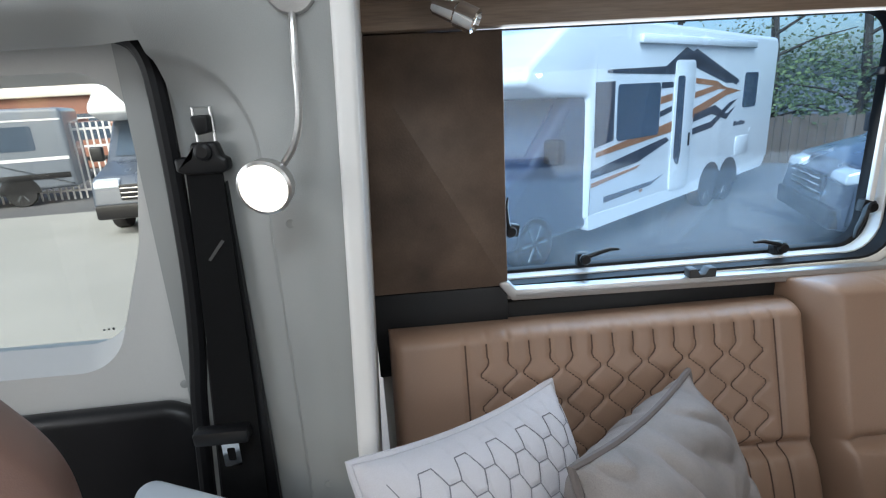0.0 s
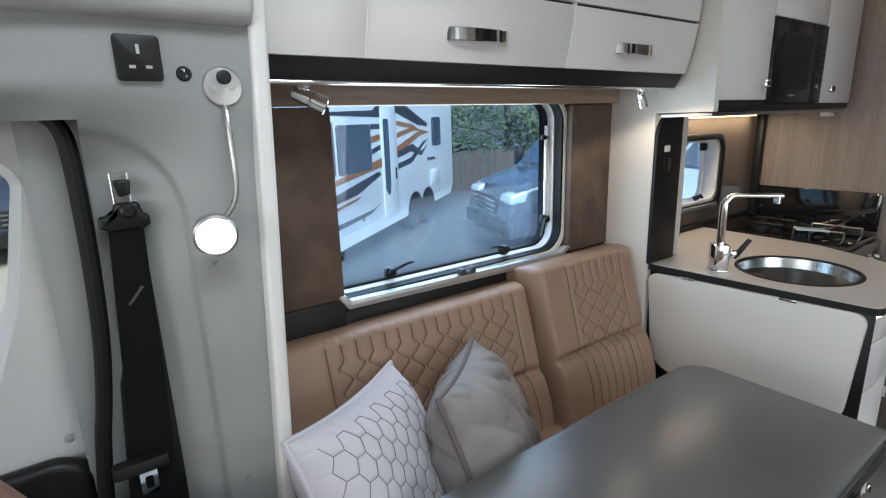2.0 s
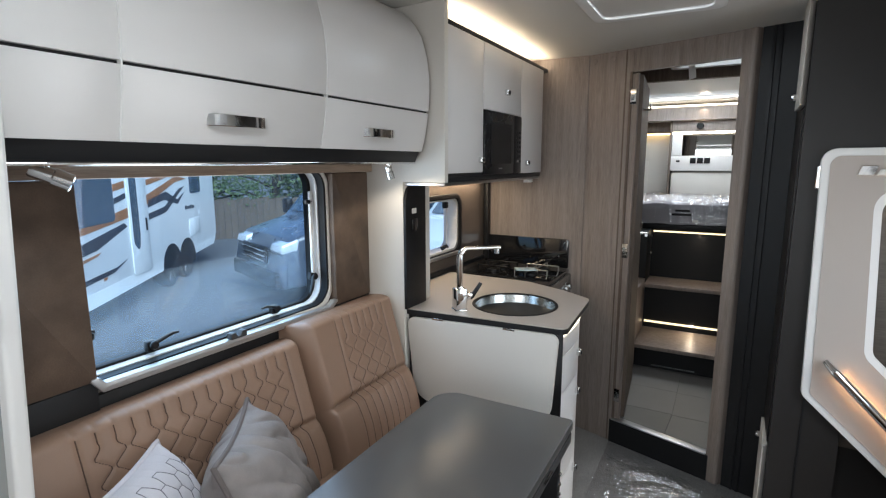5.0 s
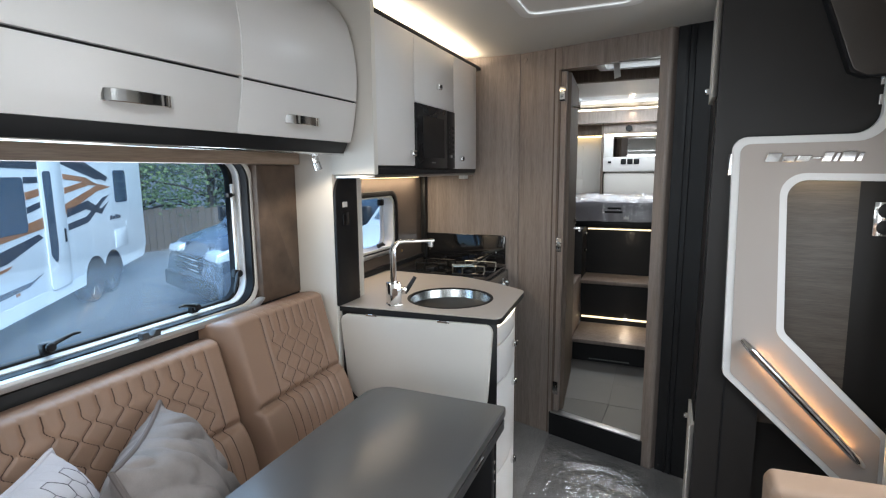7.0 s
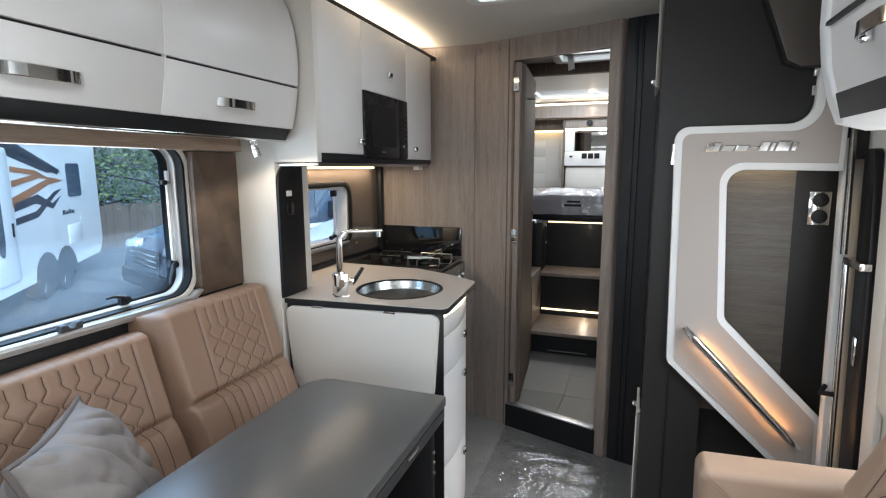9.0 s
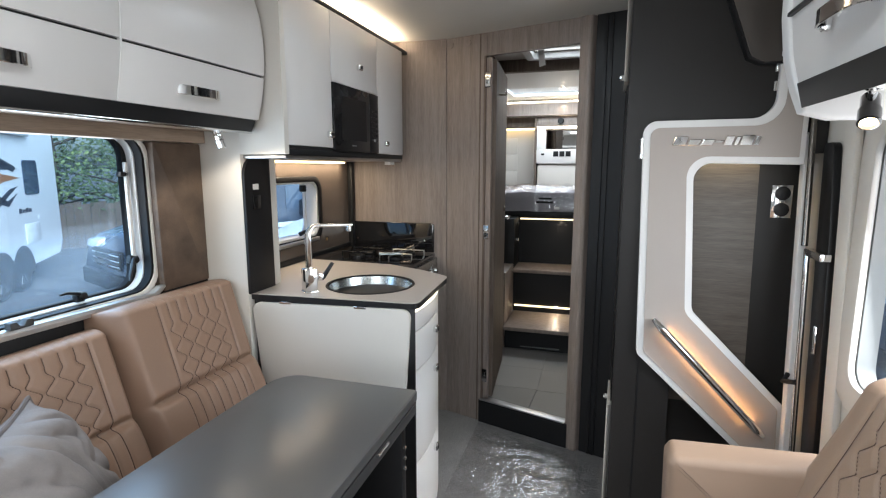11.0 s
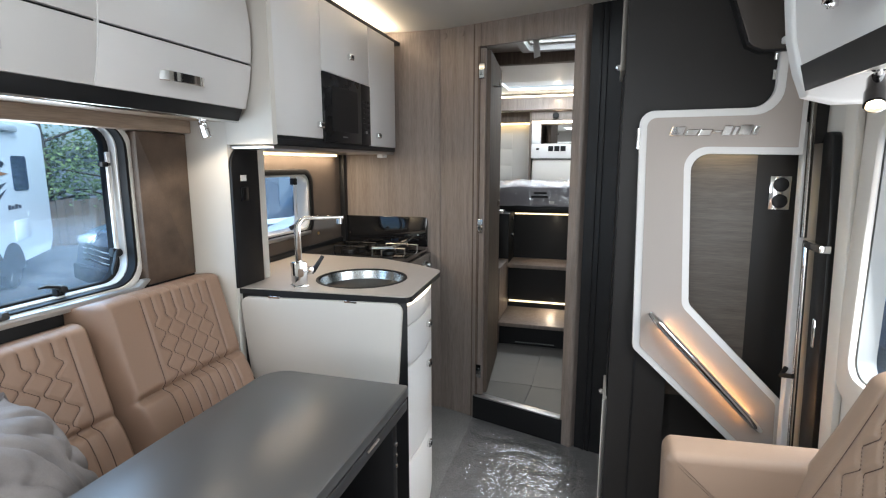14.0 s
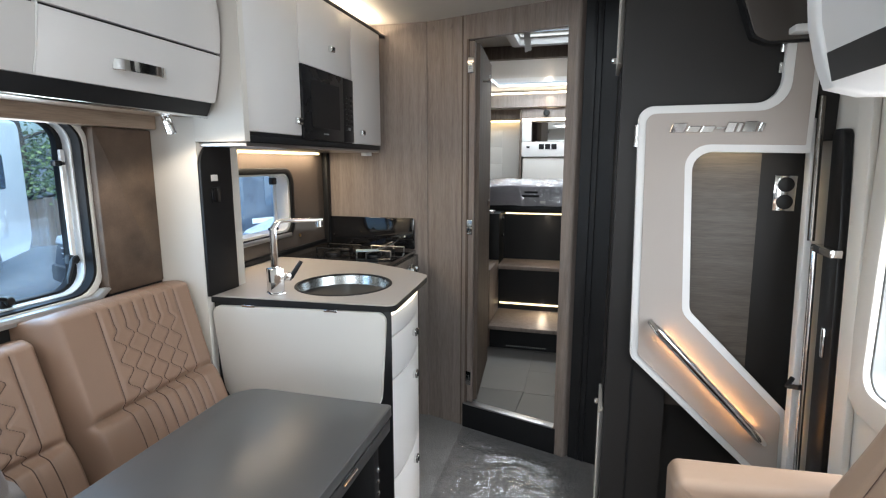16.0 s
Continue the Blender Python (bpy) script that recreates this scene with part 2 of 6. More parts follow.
PLASTIC_GREY = mat("grey_moulded_plastic", (0.300, 0.307, 0.300), 0.55, vary=0.05, scale=4, grain=0.15, grain_scale=900, bump=0.25)
PLASTIC_PALE = mat("pale_door_plastic", (0.52, 0.52, 0.505), 0.5, vary=0.04, scale=5, grain=0.12, grain_scale=900, bump=0.2)
CHARCOAL = mat("charcoal_laminate", (0.013, 0.0133, 0.0145), 0.45, vary=0.18, scale=5, grain=0.2, grain_scale=500, bump=0.04, spec=0.3)
CHARCOAL_WALL = mat("charcoal_wallboard", (0.0195, 0.0178, 0.0170), 0.42, vary=0.2, scale=3, grain=0.15, grain_scale=400, bump=0.04, spec=0.32)
BLACK_PLASTIC = mat("black_plastic", (0.008, 0.008, 0.009), 0.42, vary=0.2, scale=20, grain=0.2, grain_scale=900, bump=0.1, spec=0.35)
BLACK_RUBBER = mat("black_rubber", (0.007, 0.007, 0.008), 0.6, vary=0.2, scale=30, spec=0.25)
BLACK_GLASS = mat("black_glass", (0.008, 0.008, 0.009), 0.06, vary=0.1, coat=0.6, rough_vary=0.02)
WEBBING = mat("black_webbing", (0.007, 0.007, 0.0075), 0.85, vary=0.2, scale=40, grain=0.5, grain_scale=700, bump=0.4, stretch=(0.4, 0.4, 2), spec=0.15)
LEATHER = mat("tan_leather", (0.292, 0.183, 0.126), 0.42, vary=0.07, scale=9, grain=0.15, grain_scale=600, bump=0.22)
LEATHER_PALE = mat("beige_leather", (0.34, 0.232, 0.165), 0.42, vary=0.07, scale=9, grain=0.15, grain_scale=600, bump=0.22)
# Leather with the cab's shade put into its colour.
LEATHER_SHADED = mat("shaded_cab_leather", (0.23, 0.135, 0.108), 0.45, vary=0.08, scale=9, grain=0.15, grain_scale=600, bump=0.22)
STITCH = mat("dark_stitching", (0.085, 0.048, 0.034), 0.8, vary=0.1, scale=80)
TABLE_TOP = mat("grey_table_laminate", (0.078, 0.077, 0.076), 0.30, vary=0.10, scale=4, grain=0.15, grain_scale=700, bump=0.03, rough_vary=0.015)
TABLE_EDGE = mat("dark_table_edge", (0.035, 0.035, 0.036), 0.5, vary=0.1, scale=20)
CHROME = mat("chrome", (0.80, 0.80, 0.80), 0.08, 1.0, vary=0.03, scale=30, rough_vary=0.03)
BRUSHED = mat("brushed_steel", (0.62, 0.61, 0.60), 0.3, 1.0, vary=0.08, scale=30, grain=0.2, grain_scale=400, stretch=(1, 1, 8))
ALUMINIUM = mat("anodised_aluminium", (0.50, 0.50, 0.50), 0.38, 0.85, vary=0.06, scale=20)
STEEL = mat("sink_steel", (0.50, 0.52, 0.52), 0.25, 1.0, vary=0.08, scale=15, rough_vary=0.08)
SPLASH = mat("brown_gloss_splashback", (0.125, 0.098, 0.080), 0.12, vary=0.15, scale=8, coat=0.4)
BROWN_PANEL = mat("brown_padded_panel", (0.120, 0.080, 0.056), 0.62, vary=0.95, scale=11, grain=0.25, grain_scale=250, bump=0.3)
WORKTOP = mat("pale_stone_worktop", (0.47, 0.42, 0.38), 0.42, vary=0.05, scale=12, grain=0.2, grain_scale=400)
TAUPE = mat("taupe_panel", (0.40, 0.35, 0.312), 0.48, vary=0.03, scale=4, grain=0.08, grain_scale=500, bump=0.05)
FABRIC_WHITE = mat("pale_velour", (0.60, 0.585, 0.62), 0.85, vary=0.05, scale=14, grain=0.25, grain_scale=900, bump=0.4)
FABRIC_TAUPE = mat("taupe_velvet", (0.25, 0.222, 0.213), 0.7, vary=0.5, scale=12, grain=0.3, grain_scale=600, bump=0.5)
FABRIC_SEAM = mat("cushion_seam", (0.20, 0.195, 0.215), 0.9, vary=0.1, scale=60)
PIPING_TAUPE = mat("taupe_piping", (0.13, 0.11, 0.105), 0.8, vary=0.1, scale=60)
CARPET = mat("grey_carpet", (0.33, 0.318, 0.307), 0.95, vary=0.2, scale=9, grain=0.75, grain_scale=170, bump=0.9)
TILE = mat("grey_vinyl_tile", (0.25, 0.235, 0.22), 0.6, vary=0.16, scale=4, grain=0.15, grain_scale=200, bump=0.05)
# each tile has its own tone
tn, tl = TILE.node_tree.nodes, TILE.node_tree.links
tone, tint = tn.new("ShaderNodeObjectInfo"), tn.new("ShaderNodeMix")
spread = tn.new("ShaderNodeMapRange")
spread.inputs["To Min"].default_value, spread.inputs["To Max"].default_value = 0.72, 1.12
tint.data_type, tint.blend_type = "RGBA", "MULTIPLY"
tint.inputs[0].default_value = 1.0
tl.new(tone.outputs["Random"], spread.inputs["Value"])
tl.new(tn["Principled BSDF"].inputs["Base Color"].links[0].from_socket, tint.inputs[6])
tl.new(spread.outputs[0], tint.inputs[7])
tl.new(tint.outputs[2], tn["Principled BSDF"].inputs["Base Color"])
WOOD_WALL = wood("pale_ash_veneer", (0.315, 0.260, 0.228), (0.188, 0.149, 0.129), (7, 7, 0.45))
WOOD_TRIM = wood("ash_trim_veneer", (0.34, 0.255, 0.19), (0.20, 0.14, 0.10), (0.5, 7, 9))
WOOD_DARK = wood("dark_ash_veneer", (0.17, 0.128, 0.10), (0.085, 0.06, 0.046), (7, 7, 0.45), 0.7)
WOOD_NICHE = wood("niche_veneer", (0.125, 0.103, 0.084), (0.06, 0.049, 0.041), (7, 0.5, 9))
LED_WARM = glow("warm_led", (1.0, 0.74, 0.38), 2.0)
LED_DIM = glow("dim_warm_led", (1.0, 0.80, 0.48), 0.42)
LED_STRIP = glow("worktop_led", (1.0, 0.88, 0.66), 1.3)
LED_PALE = glow("pale_led", (1.0, 0.90, 0.70), 3)
LED_STEP = glow("step_led", (1.0, 0.78, 0.46), 0.9)
LED_AMBER = glow("amber_led", (1.0, 0.50, 0.15), 0.8)
LAMP_FACE = glow("lamp_diffuser", (1.0, 0.92, 0.80), 2.2)
BULB = glow("spot_bulb", (1.0, 0.75, 0.45), 9)
GLASS_WIN = pane_material("tinted_acrylic", (0.70, 0.86, 1.0), 0.02, haze=0.029, haze_color=(0.62, 0.80, 1.0))
OPAL = mat("opal_acrylic", (0.82, 0.84, 0.86), 0.4, vary=0.02)
GLASS_DOOR = pane_material("tinted_door_glass", (0.66, 0.80, 0.95), 0.02)
GLASS_CLEAR = pane_material("clear_glass", (0.92, 0.96, 0.95), 0.01)
PLASTIC_FILM = pane_material("plastic_film", (0.95, 0.95, 0.96), 0.11, base=0.085)

# ---- plan ----
WALL_N, WALL_S = 1.055, -1.05       # inner faces of the two long walls
CEIL, FLOOR = CEILING_Z, -0.06
WOOD_X = 2.705                      # wall behind the cooker
KWALL = 1.035                       # wall behind the worktop
DOOR_A, DOOR_B = Vector((2.712, 0.455)), Vector((2.440, -0.440))   # slanted wall with the doorway
DIR = (DOOR_B - DOOR_A).normalized()
ACROSS = Vector((-DIR.y, DIR.x)) * (1 if -DIR.y > 0 else -1)    # points on to the rear


def on_slant(s, d=0.0):
    """A place along the slanted wall, d metres behind its face."""
    p = DOOR_A + DIR * s + ACROSS * d
    return p.x, p.y


SL, SR, SEND = 0.243, 0.734, (DOOR_B - DOOR_A).length
DOOR_TOP, REAR_Z = 1.910, 0.070


def slant_box(s0, s1, d0, d1, z0, z1, bevel=0.0, bm=None):
    return prism([on_slant(s0, d0), on_slant(s1, d0), on_slant(s1, d1), on_slant(s0, d1)], z0, z1, "z", bevel, bm=bm)


# ---- structure ----
structure("floor", box(-1.3, 2.75, -1.05, 1.10, FLOOR - 0.05, FLOOR), CARPET, "grey speckled carpet floor of the living area")
structure("floor_cab", box(-2.3, -1.302, -1.05, 1.15, -0.25, -0.2), CARPET, "grey carpet of the cab floor")

win_in = rect(0.33, 1.295, 0.948, 1.463, 0.085)
structure("wall_north", ring(rect(0.215, 1.75, FLOOR, 2.1, 0.0005), win_in, WALL_N, WALL_N + 0.03), CREAM_WALL, "cream side wall with a large window opening", "wall", False)
kwin_in = rect(1.66, 2.345, 0.998, 1.295, 0.06)
structure("wall_kitchen", ring(rect(1.71 - 0.06, 2.80, 0.86, 2.1, 0.0005), kwin_in, KWALL, KWALL + 0.02), SPLASH, "glossy brown splashback wall behind the worktop", "wall", False)
structure("wall_kitchen_outer", ring(rect(1.752, 2.80, FLOOR, 2.1, 0.0005), rect(1.78, 2.76, 0.94, 1.38, 0.06), WALL_N + 0.06, WALL_N + 0.09), CREAM_WALL, "outer side wall beside the kitchen", "wall", False)
structure("wall_wood", box(WOOD_X, WOOD_X + 0.03, 0.455, KWALL, FLOOR, CEIL), WOOD_WALL, "pale ash veneer wall behind the cooker", "wall")
slant = slant_box(0.0, SL, 0.0, 0.03, FLOOR, CEIL)
slant_box(SL + 0.002, SR - 0.002, 0.0, 0.03, DOOR_TOP, CEIL, bm=slant)
structure("wall_slanted", slant, WOOD_WALL, "pale ash veneer wall slanting to the rear doorway", "wall")
# the rounded wooden edge beside the doorway and the dark pillar next to it
jamb = [on_slant(SR - 0.01, -0.005), on_slant(SR + 0.045, -0.02), on_slant(SR + 0.06, 0.03), on_slant(SR - 0.01, 0.06)]
structure("trim_doorway", prism(rounded(jamb, [0.005, 0.018, 0.005, 0.01]), FLOOR, CEIL, "z"), WOOD_WALL, "rounded ash edge post beside the doorway", "trim")
structure("trim_doorway_left", slant_box(SL - 0.012, SL, -0.006, 0.03, REAR_Z, DOOR_TOP, 0.003), WOOD_DARK, "dark wooden strip beside the doorway", "trim")
structure("trim_jamb_line", slant_box(SL - 0.040, SL - 0.034, -0.003, 0.004, FLOOR, CEIL, 0.001), WOOD_DARK, "dark joint beside the doorway", "trim")
pillar = slant_box(SR + 0.062, SEND + 0.03, 0.004, 0.05, FLOOR, CEIL)
for s in (0.10, 0.125):
    slant_box(SR + s, SR + s + 0.012, -0.004, 0.02, FLOOR, CEIL, 0.003, bm=pillar)
structure("wall_pillar", pillar, CHARCOAL, "charcoal pillar with raised ribs", "pillar")

# raised rear floor with its dark step and metal edge
structure("step_riser", slant_box(SL - 0.02, SR + 0.0, -0.012, 0.02, FLOOR, REAR_Z - 0.001), CHARCOAL, "black step riser at the doorway", "step")
structure("step_edge", slant_box(SL - 0.012, SR - 0.012, -0.016, 0.03, REAR_Z, REAR_Z + 0.008, 0.002), ALUMINIUM, "aluminium edge strip on the step", "trim")
rear = prism([(2.742, 0.45), on_slant(SEND + 0.05, 0.025), (2.47, -1.0), (3.75, -1.0), (3.75, 1.0), (2.742, 1.0)], FLOOR, REAR_Z - 0.001, "z")
structure("floor_rear", rear, CHARCOAL, "base of the raised rear floor", "floor")
structure("ceiling", ring(rect(-0.98, 2.80, -1.06, 1.16, 0.0005), rect(-0.15, 0.45, -0.30, 0.20, 0.05), CEIL, CEIL + 0.03, "z"), CEILING, "cream ceiling board", smooth=False)
structure("ceiling_bathroom", ring(rect(2.45, 3.55, -1.0, 1.0, 0.0005), rect(2.95, 3.30, -0.33, 0.06, 0.02), CEIL + 0.034, CEIL + 0.06, "z"), CEILING, "pale ceiling of the washroom", "ceiling", False)
structure("ceiling_bedroom", ring(rect(3.552, 5.55, -1.06, 1.16, 0.0005), rect(4.40, 4.87, -0.35, 0.44, 0.03), CEIL - 0.02, CEIL + 0.006, "z"), WHITE_TRIM, "white bedroom ceiling", "ceiling", False)
structure("wall_rear", box(5.40, 5.43, -1.05, 1.15, 0.0, 2.1), CREAM_WALL, "cream rear wall of the bedroom", "wall")
structure("wall_north_rear", box(2.802, 5.40, 1.06, 1.09, 0.0, 2.1), CREAM_WALL, "cream side wall of the rear rooms", "wall")
structure("wall_south_rear", box(1.93, 5.40, WALL_S - 0.03, WALL_S, FLOOR, 2.1), CREAM_WALL, "cream side wall of the rear rooms", "wall")
door_hole = rect(0.69, 1.648, 0.68, 1.49, 0.08)
structure("wall_south", ring(rect(-0.2, 1.93, FLOOR, 2.1, 0.0005), door_hole, WALL_S - 0.03, WALL_S), CREAM_WALL, "cream side wall with a window", "wall", False)
structure("wall_cab_south", ring(rect(-1.5, -0.202, -0.2, 2.1, 0.0005), rect(-1.1, -0.35, 0.88, 1.33, 0.08), WALL_S - 0.03, WALL_S), PLASTIC_PALE, "pale cab side with a window", "wall", False)
structure("wall_front", ring(rect(WALL_S, WALL_N, -0.2, 2.1, 0.0005), rect(-0.85, 0.90, 1.0, 1.72, 0.1), -1.70, -1.65, "x"), PLASTIC_PALE, "pale cab front round the windscreen", "wall", False)
structure("ceiling_cab", box(-1.70, -0.985, WALL_S, WALL_N, 1.80, 1.84), PLASTIC_PALE, "pale lining over the cab", "ceiling")
structure("wall_cab_closing", box(-0.985, -0.975, WALL_S, WALL_N, 1.80, CEIL + 0.03), PLASTIC_PALE, "lining between cab and ceiling", "wall")
for nm, x0, x1, y0, y1, z in (("pane_rooflight", -0.15, 0.45, -0.30, 0.20, CEIL + 0.062), ("pane_bathroom_rooflight", 2.95, 3.30, -0.33, 0.06, CEIL + 0.062), ("pane_bedroom_rooflight", 4.40, 4.87, -0.35, 0.44, CEIL + 0.01)):
    structure(nm, box(x0, x1, y0, y1, z, z + 0.006), OPAL, "opal acrylic rooflight dome", "rooflight")
rf = ring(rect(-0.19, 0.49, -0.34, 0.24, 0.06), rect(-0.15, 0.45, -0.30, 0.20, 0.05), CEIL - 0.018, CEIL - 0.001, "z", bevel=0.004)
structure("trim_rooflight", rf, WHITE_TRIM, "white frame of the rooflight", "trim")
rf2 = ring(rect(1.55, 2.02, -0.18, 0.27, 0.05), rect(1.59, 1.98, -0.14, 0.23, 0.04), CEIL - 0.022, CEIL - 0.001, "z", bevel=0.004)
rooflight = thing("ceiling_vent", "white ceiling vent with a flyscreen blind", "roof vent", (1.78, 0.05, CEIL - 0.02))
part("frame", rf2, WHITE_TRIM, rooflight)
part("blind", box(1.592, 1.978, -0.138, 0.228, CEIL - 0.012, CEIL - 0.002), CREAM, rooflight)

# tiles on the rear floor
rear_floor = bpy.data.objects["floor_rear"]
tile_bm = box(0.0008, 0.3142, 0.0008, 0.5992, 0, 0.0055)
tile_mesh = bpy.data.meshes.new("tile")
tile_bm.to_mesh(tile_mesh)
tile_bm.free()
tile_mesh.materials.append(TILE)
for i in range(4):
    for j in (-1, 0):
        t_ob = new("tile", tile_mesh)
        t_ob.parent = rear_floor
        t_ob.location = (2.845 + i * 0.315 - (0.01 if j else 0.0), -0.055 + j * 0.60, REAR_Z)
edge_n, edge_s = on_slant(SL - 0.005, 0.032), on_slant(SR - 0.005, 0.032)
mid = on_slant(SL + 0.262, 0.032)
part("tile", prism([edge_n, mid, (2.842, -0.0535), (2.842, 0.45)], REAR_Z, REAR_Z + 0.0055, "z"), TILE, rear_floor)
part("tile", prism([(mid[0], mid[1] - 0.003), edge_s, (2.832, -0.44), (2.832, -0.0565)], REAR_Z, REAR_Z + 0.0055, "z"), TILE, rear_floor)

# ---- big window of the lounge ----
win = thing("window_lounge", "large tinted side window in an aluminium frame", "window", (0.86, WALL_N, 0.95), kind="structure")
pane = part("pane", prism(rect(0.30, 1.285, 0.955, 1.458, 0.07), 1.123, 1.128, "y"), GLASS_WIN, win)
pane.visible_shadow = False
part("seal", ring(rect(0.295, 1.290, 0.950, 1.463, 0.075), rect(0.33, 1.268, 0.975, 1.443, 0.055), 1.097, 1.121, "y", bevel=0.003), BLACK_RUBBER, win)
part("frame", ring(rect(0.295, 1.312, 0.942, 1.464, 0.085), rect(0.32, 1.296, 0.960, 1.452, 0.075), 1.033, 1.0535, "y", bevel=0.003), CREAM, win)
part("outer_seal", ring(rect(0.30, 1.299, 0.951, 1.460, 0.08), rect(0.325, 1.287, 0.965, 1.448, 0.068), 1.037, 1.067, "y"), BLACK_RUBBER, win, "black rubber seal")
part("reveal", ring(rect(0.28, 1.310, 0.941, 1.478, 0.085), rect(0.32, 1.283, 0.968, 1.446, 0.062), 1.068, 1.096, "y"), WHITE_TRIM, win)
part("sill", prism(rounded([(0.452, 0.984), (0.482, 0.944), (1.262, 0.932), (1.318, 0.972), (1.290, 0.972), (1.258, 0.955), (0.49, 0.967), (0.475, 0.984)], 0.006), 1.005, 1.030, "y", 0.003), ALUMINIUM, win, "ribbed aluminium blind rail")
part("rail_groove", prism([(0.49, 0.9535), (1.258, 0.9415), (1.258, 0.945), (0.49, 0.957)], 1.003, 1.006, "y"), BRUSHED, win)
part("blind_bar", box(1.262, 1.275, 1.080, 1.091, 1.055, 1.37, 0.003), WHITE_TRIM, win)


def window_catch(x, z, flip=1, upright=False):
    bm = box(-0.013, 0.013, -0.006, 0.014, -0.018, 0.012, 0.004)
    tube([(0, -0.008, 0.004), (0.02 * flip, -0.018, 0.014), (0.05 * flip, -0.02, 0.022), (0.068 * flip, -0.018, 0.020)], [0.009, 0.008, 0.0065, 0.004], 8, bm=bm, flat=0.7)
    lathe([(0.011, 0), (0.012, 0.006), (0.009, 0.010)], (0, -0.012, 0.002), (0, -1, 0), 14, bm=bm)
    m = pose(x, 1.085, z, 0, -80 if upright else 0, 0)
    return part("catch", moved(bm, m), BLACK_PLASTIC, win, "black plastic window catch")


window_catch(0.648, 0.993)
window_catch(1.075, 0.984, -1)
window_catch(1.262, 1.06, -1, True)
window_catch(0.497, 1.065, 1, True)
pull = prism(rounded([(0.832, 0.962), (0.887, 0.962), (0.887, 0.981), (0.872, 0.981), (0.864, 0.969), (0.855, 0.969), (0.847, 0.981), (0.832, 0.981)], 0.003), 0.998, 1.020, "y", 0.002)
part("pull", pull, TABLE_EDGE, win)
part("clip", box(1.245, 1.275, 1.080, 1.10, 1.325, 1.34, 0.003), BLACK_PLASTIC, win)

# kitchen window
kwin = thing("window_kitchen", "small tinted window with rounded corners over the worktop", "window", (2.03, KWALL, 1.0), kind="structure")
kp = part("pane", prism(rect(1.66, 2.37, 0.985, 1.315, 0.06), 1.120, 1.125, "y"), GLASS_WIN, kwin)
kp.visible_shadow = False
part("frame", ring(rect(1.645, 2.360, 0.983, 1.310, 0.07), rect(1.672, 2.333, 1.010, 1.283, 0.05), KWALL - 0.012, KWALL - 0.001, "y", bevel=0.004), BLACK_RUBBER, kwin)
part("reveal", ring(rect(1.65, 2.355, 0.988, 1.305, 0.065), rect(1.68, 2.325, 1.018, 1.275, 0.05), KWALL + 0.001, 1.118, "y"), WHITE_TRIM, kwin)
part("sill", box(1.68, 2.31, KWALL - 0.022, KWALL - 0.013, 0.986, 1.005, 0.004), ALUMINIUM, kwin)
part("blind_bar", box(2.27, 2.282, 1.07, 1.08, 1.023, 1.273, 0.003), WHITE_TRIM, kwin)
part("clip", box(2.24, 2.275, 1.06, 1.082, 1.233, 1.265, 0.004), BLACK_PLASTIC, kwin)
part("catch", moved(tube([(0, 0, 0), (0.03, -0.01, 0.01), (0.05, -0.01, 0.0)], [0.012, 0.009, 0.005], 8), pose(2.19, 1.055, 1.028)), BLACK_PLASTIC, kwin)

# ---- lining of the lounge wall ----
solid("wall_panel", prism(rect(0.216, 0.474, 0.975, 1.434, 0.004), 1.008, 1.031, "y", 0.004), BROWN_PANEL, "dark brown mottled panel beside the window", "wall panel", "window side panels")
solid("wall_panel", prism(rect(1.306, 1.510, 0.950, 1.434, 0.004), 1.010, 1.052, "y", 0.004), BROWN_PANEL, "dark brown mottled panel at the window's far end", "wall panel", "window side panels")
structure("trim_dado", box(0.25, 1.51, 1.034, 1.052, 0.30, 0.930, 0.002), CHARCOAL, "charcoal lining below the window", "trim")
structure("trim_dado_left", box(0.214, 0.474, 1.012, 1.0335, 0.80, 0.973, 0.002), CHARCOAL, "charcoal lining below the brown panel", "trim")
structure("trim_dado_right", box(1.306, 1.510, 1.016, 1.0335, 0.80, 0.949, 0.002), CHARCOAL, "charcoal lining below the brown panel", "trim")
structure("trim_pelmet", box(0.226, 1.510, 0.985, 1.033, 1.436, 1.500, 0.004), WOOD_TRIM, "ash veneer pelmet over the window", "trim")

# panel between sofa and kitchen
plan = [(1.511, 1.053), (1.520, 0.852), (1.72, 0.852), (1.72, 1.053)]
structure("wall_divider", prism(plan, FLOOR, CEIL, "z", 0.003), CREAM_WALL, "cream end panel between sofa and kitchen", "wall")
upper = [(1.519, 0.851), (1.507, 0.663), (1.532, 0.663), (1.534, 0.851)]
structure("wall_divider_upper", prism(upper, 1.397, CEIL, "z", 0.003), CREAM_WALL, "cream panel at the end of the cupboards", "wall")
arch = rounded([(1.517, 0.901), (1.665, 0.901), (1.665, 1.396), (1.517, 1.396)], [0, 0, 0, 0.075], 10)
black_end = thing("switch_panel", "black end panel with a rounded corner and a switch", "panel", (1.60, 0.842, 0.90))
part("board", prism(arch, 0.838, 0.8495, "y", 0.002), BLACK_PLASTIC, black_end)
part("sticker", box(1.560, 1.590, 0.8355, 0.8375, 1.275, 1.295), WHITE_TRIM, black_end, "small white sticker")
part("switch", box(1.555, 1.595, 0.832, 0.8375, 1.205, 1.255, 0.002), BLACK_GLASS, black_end)

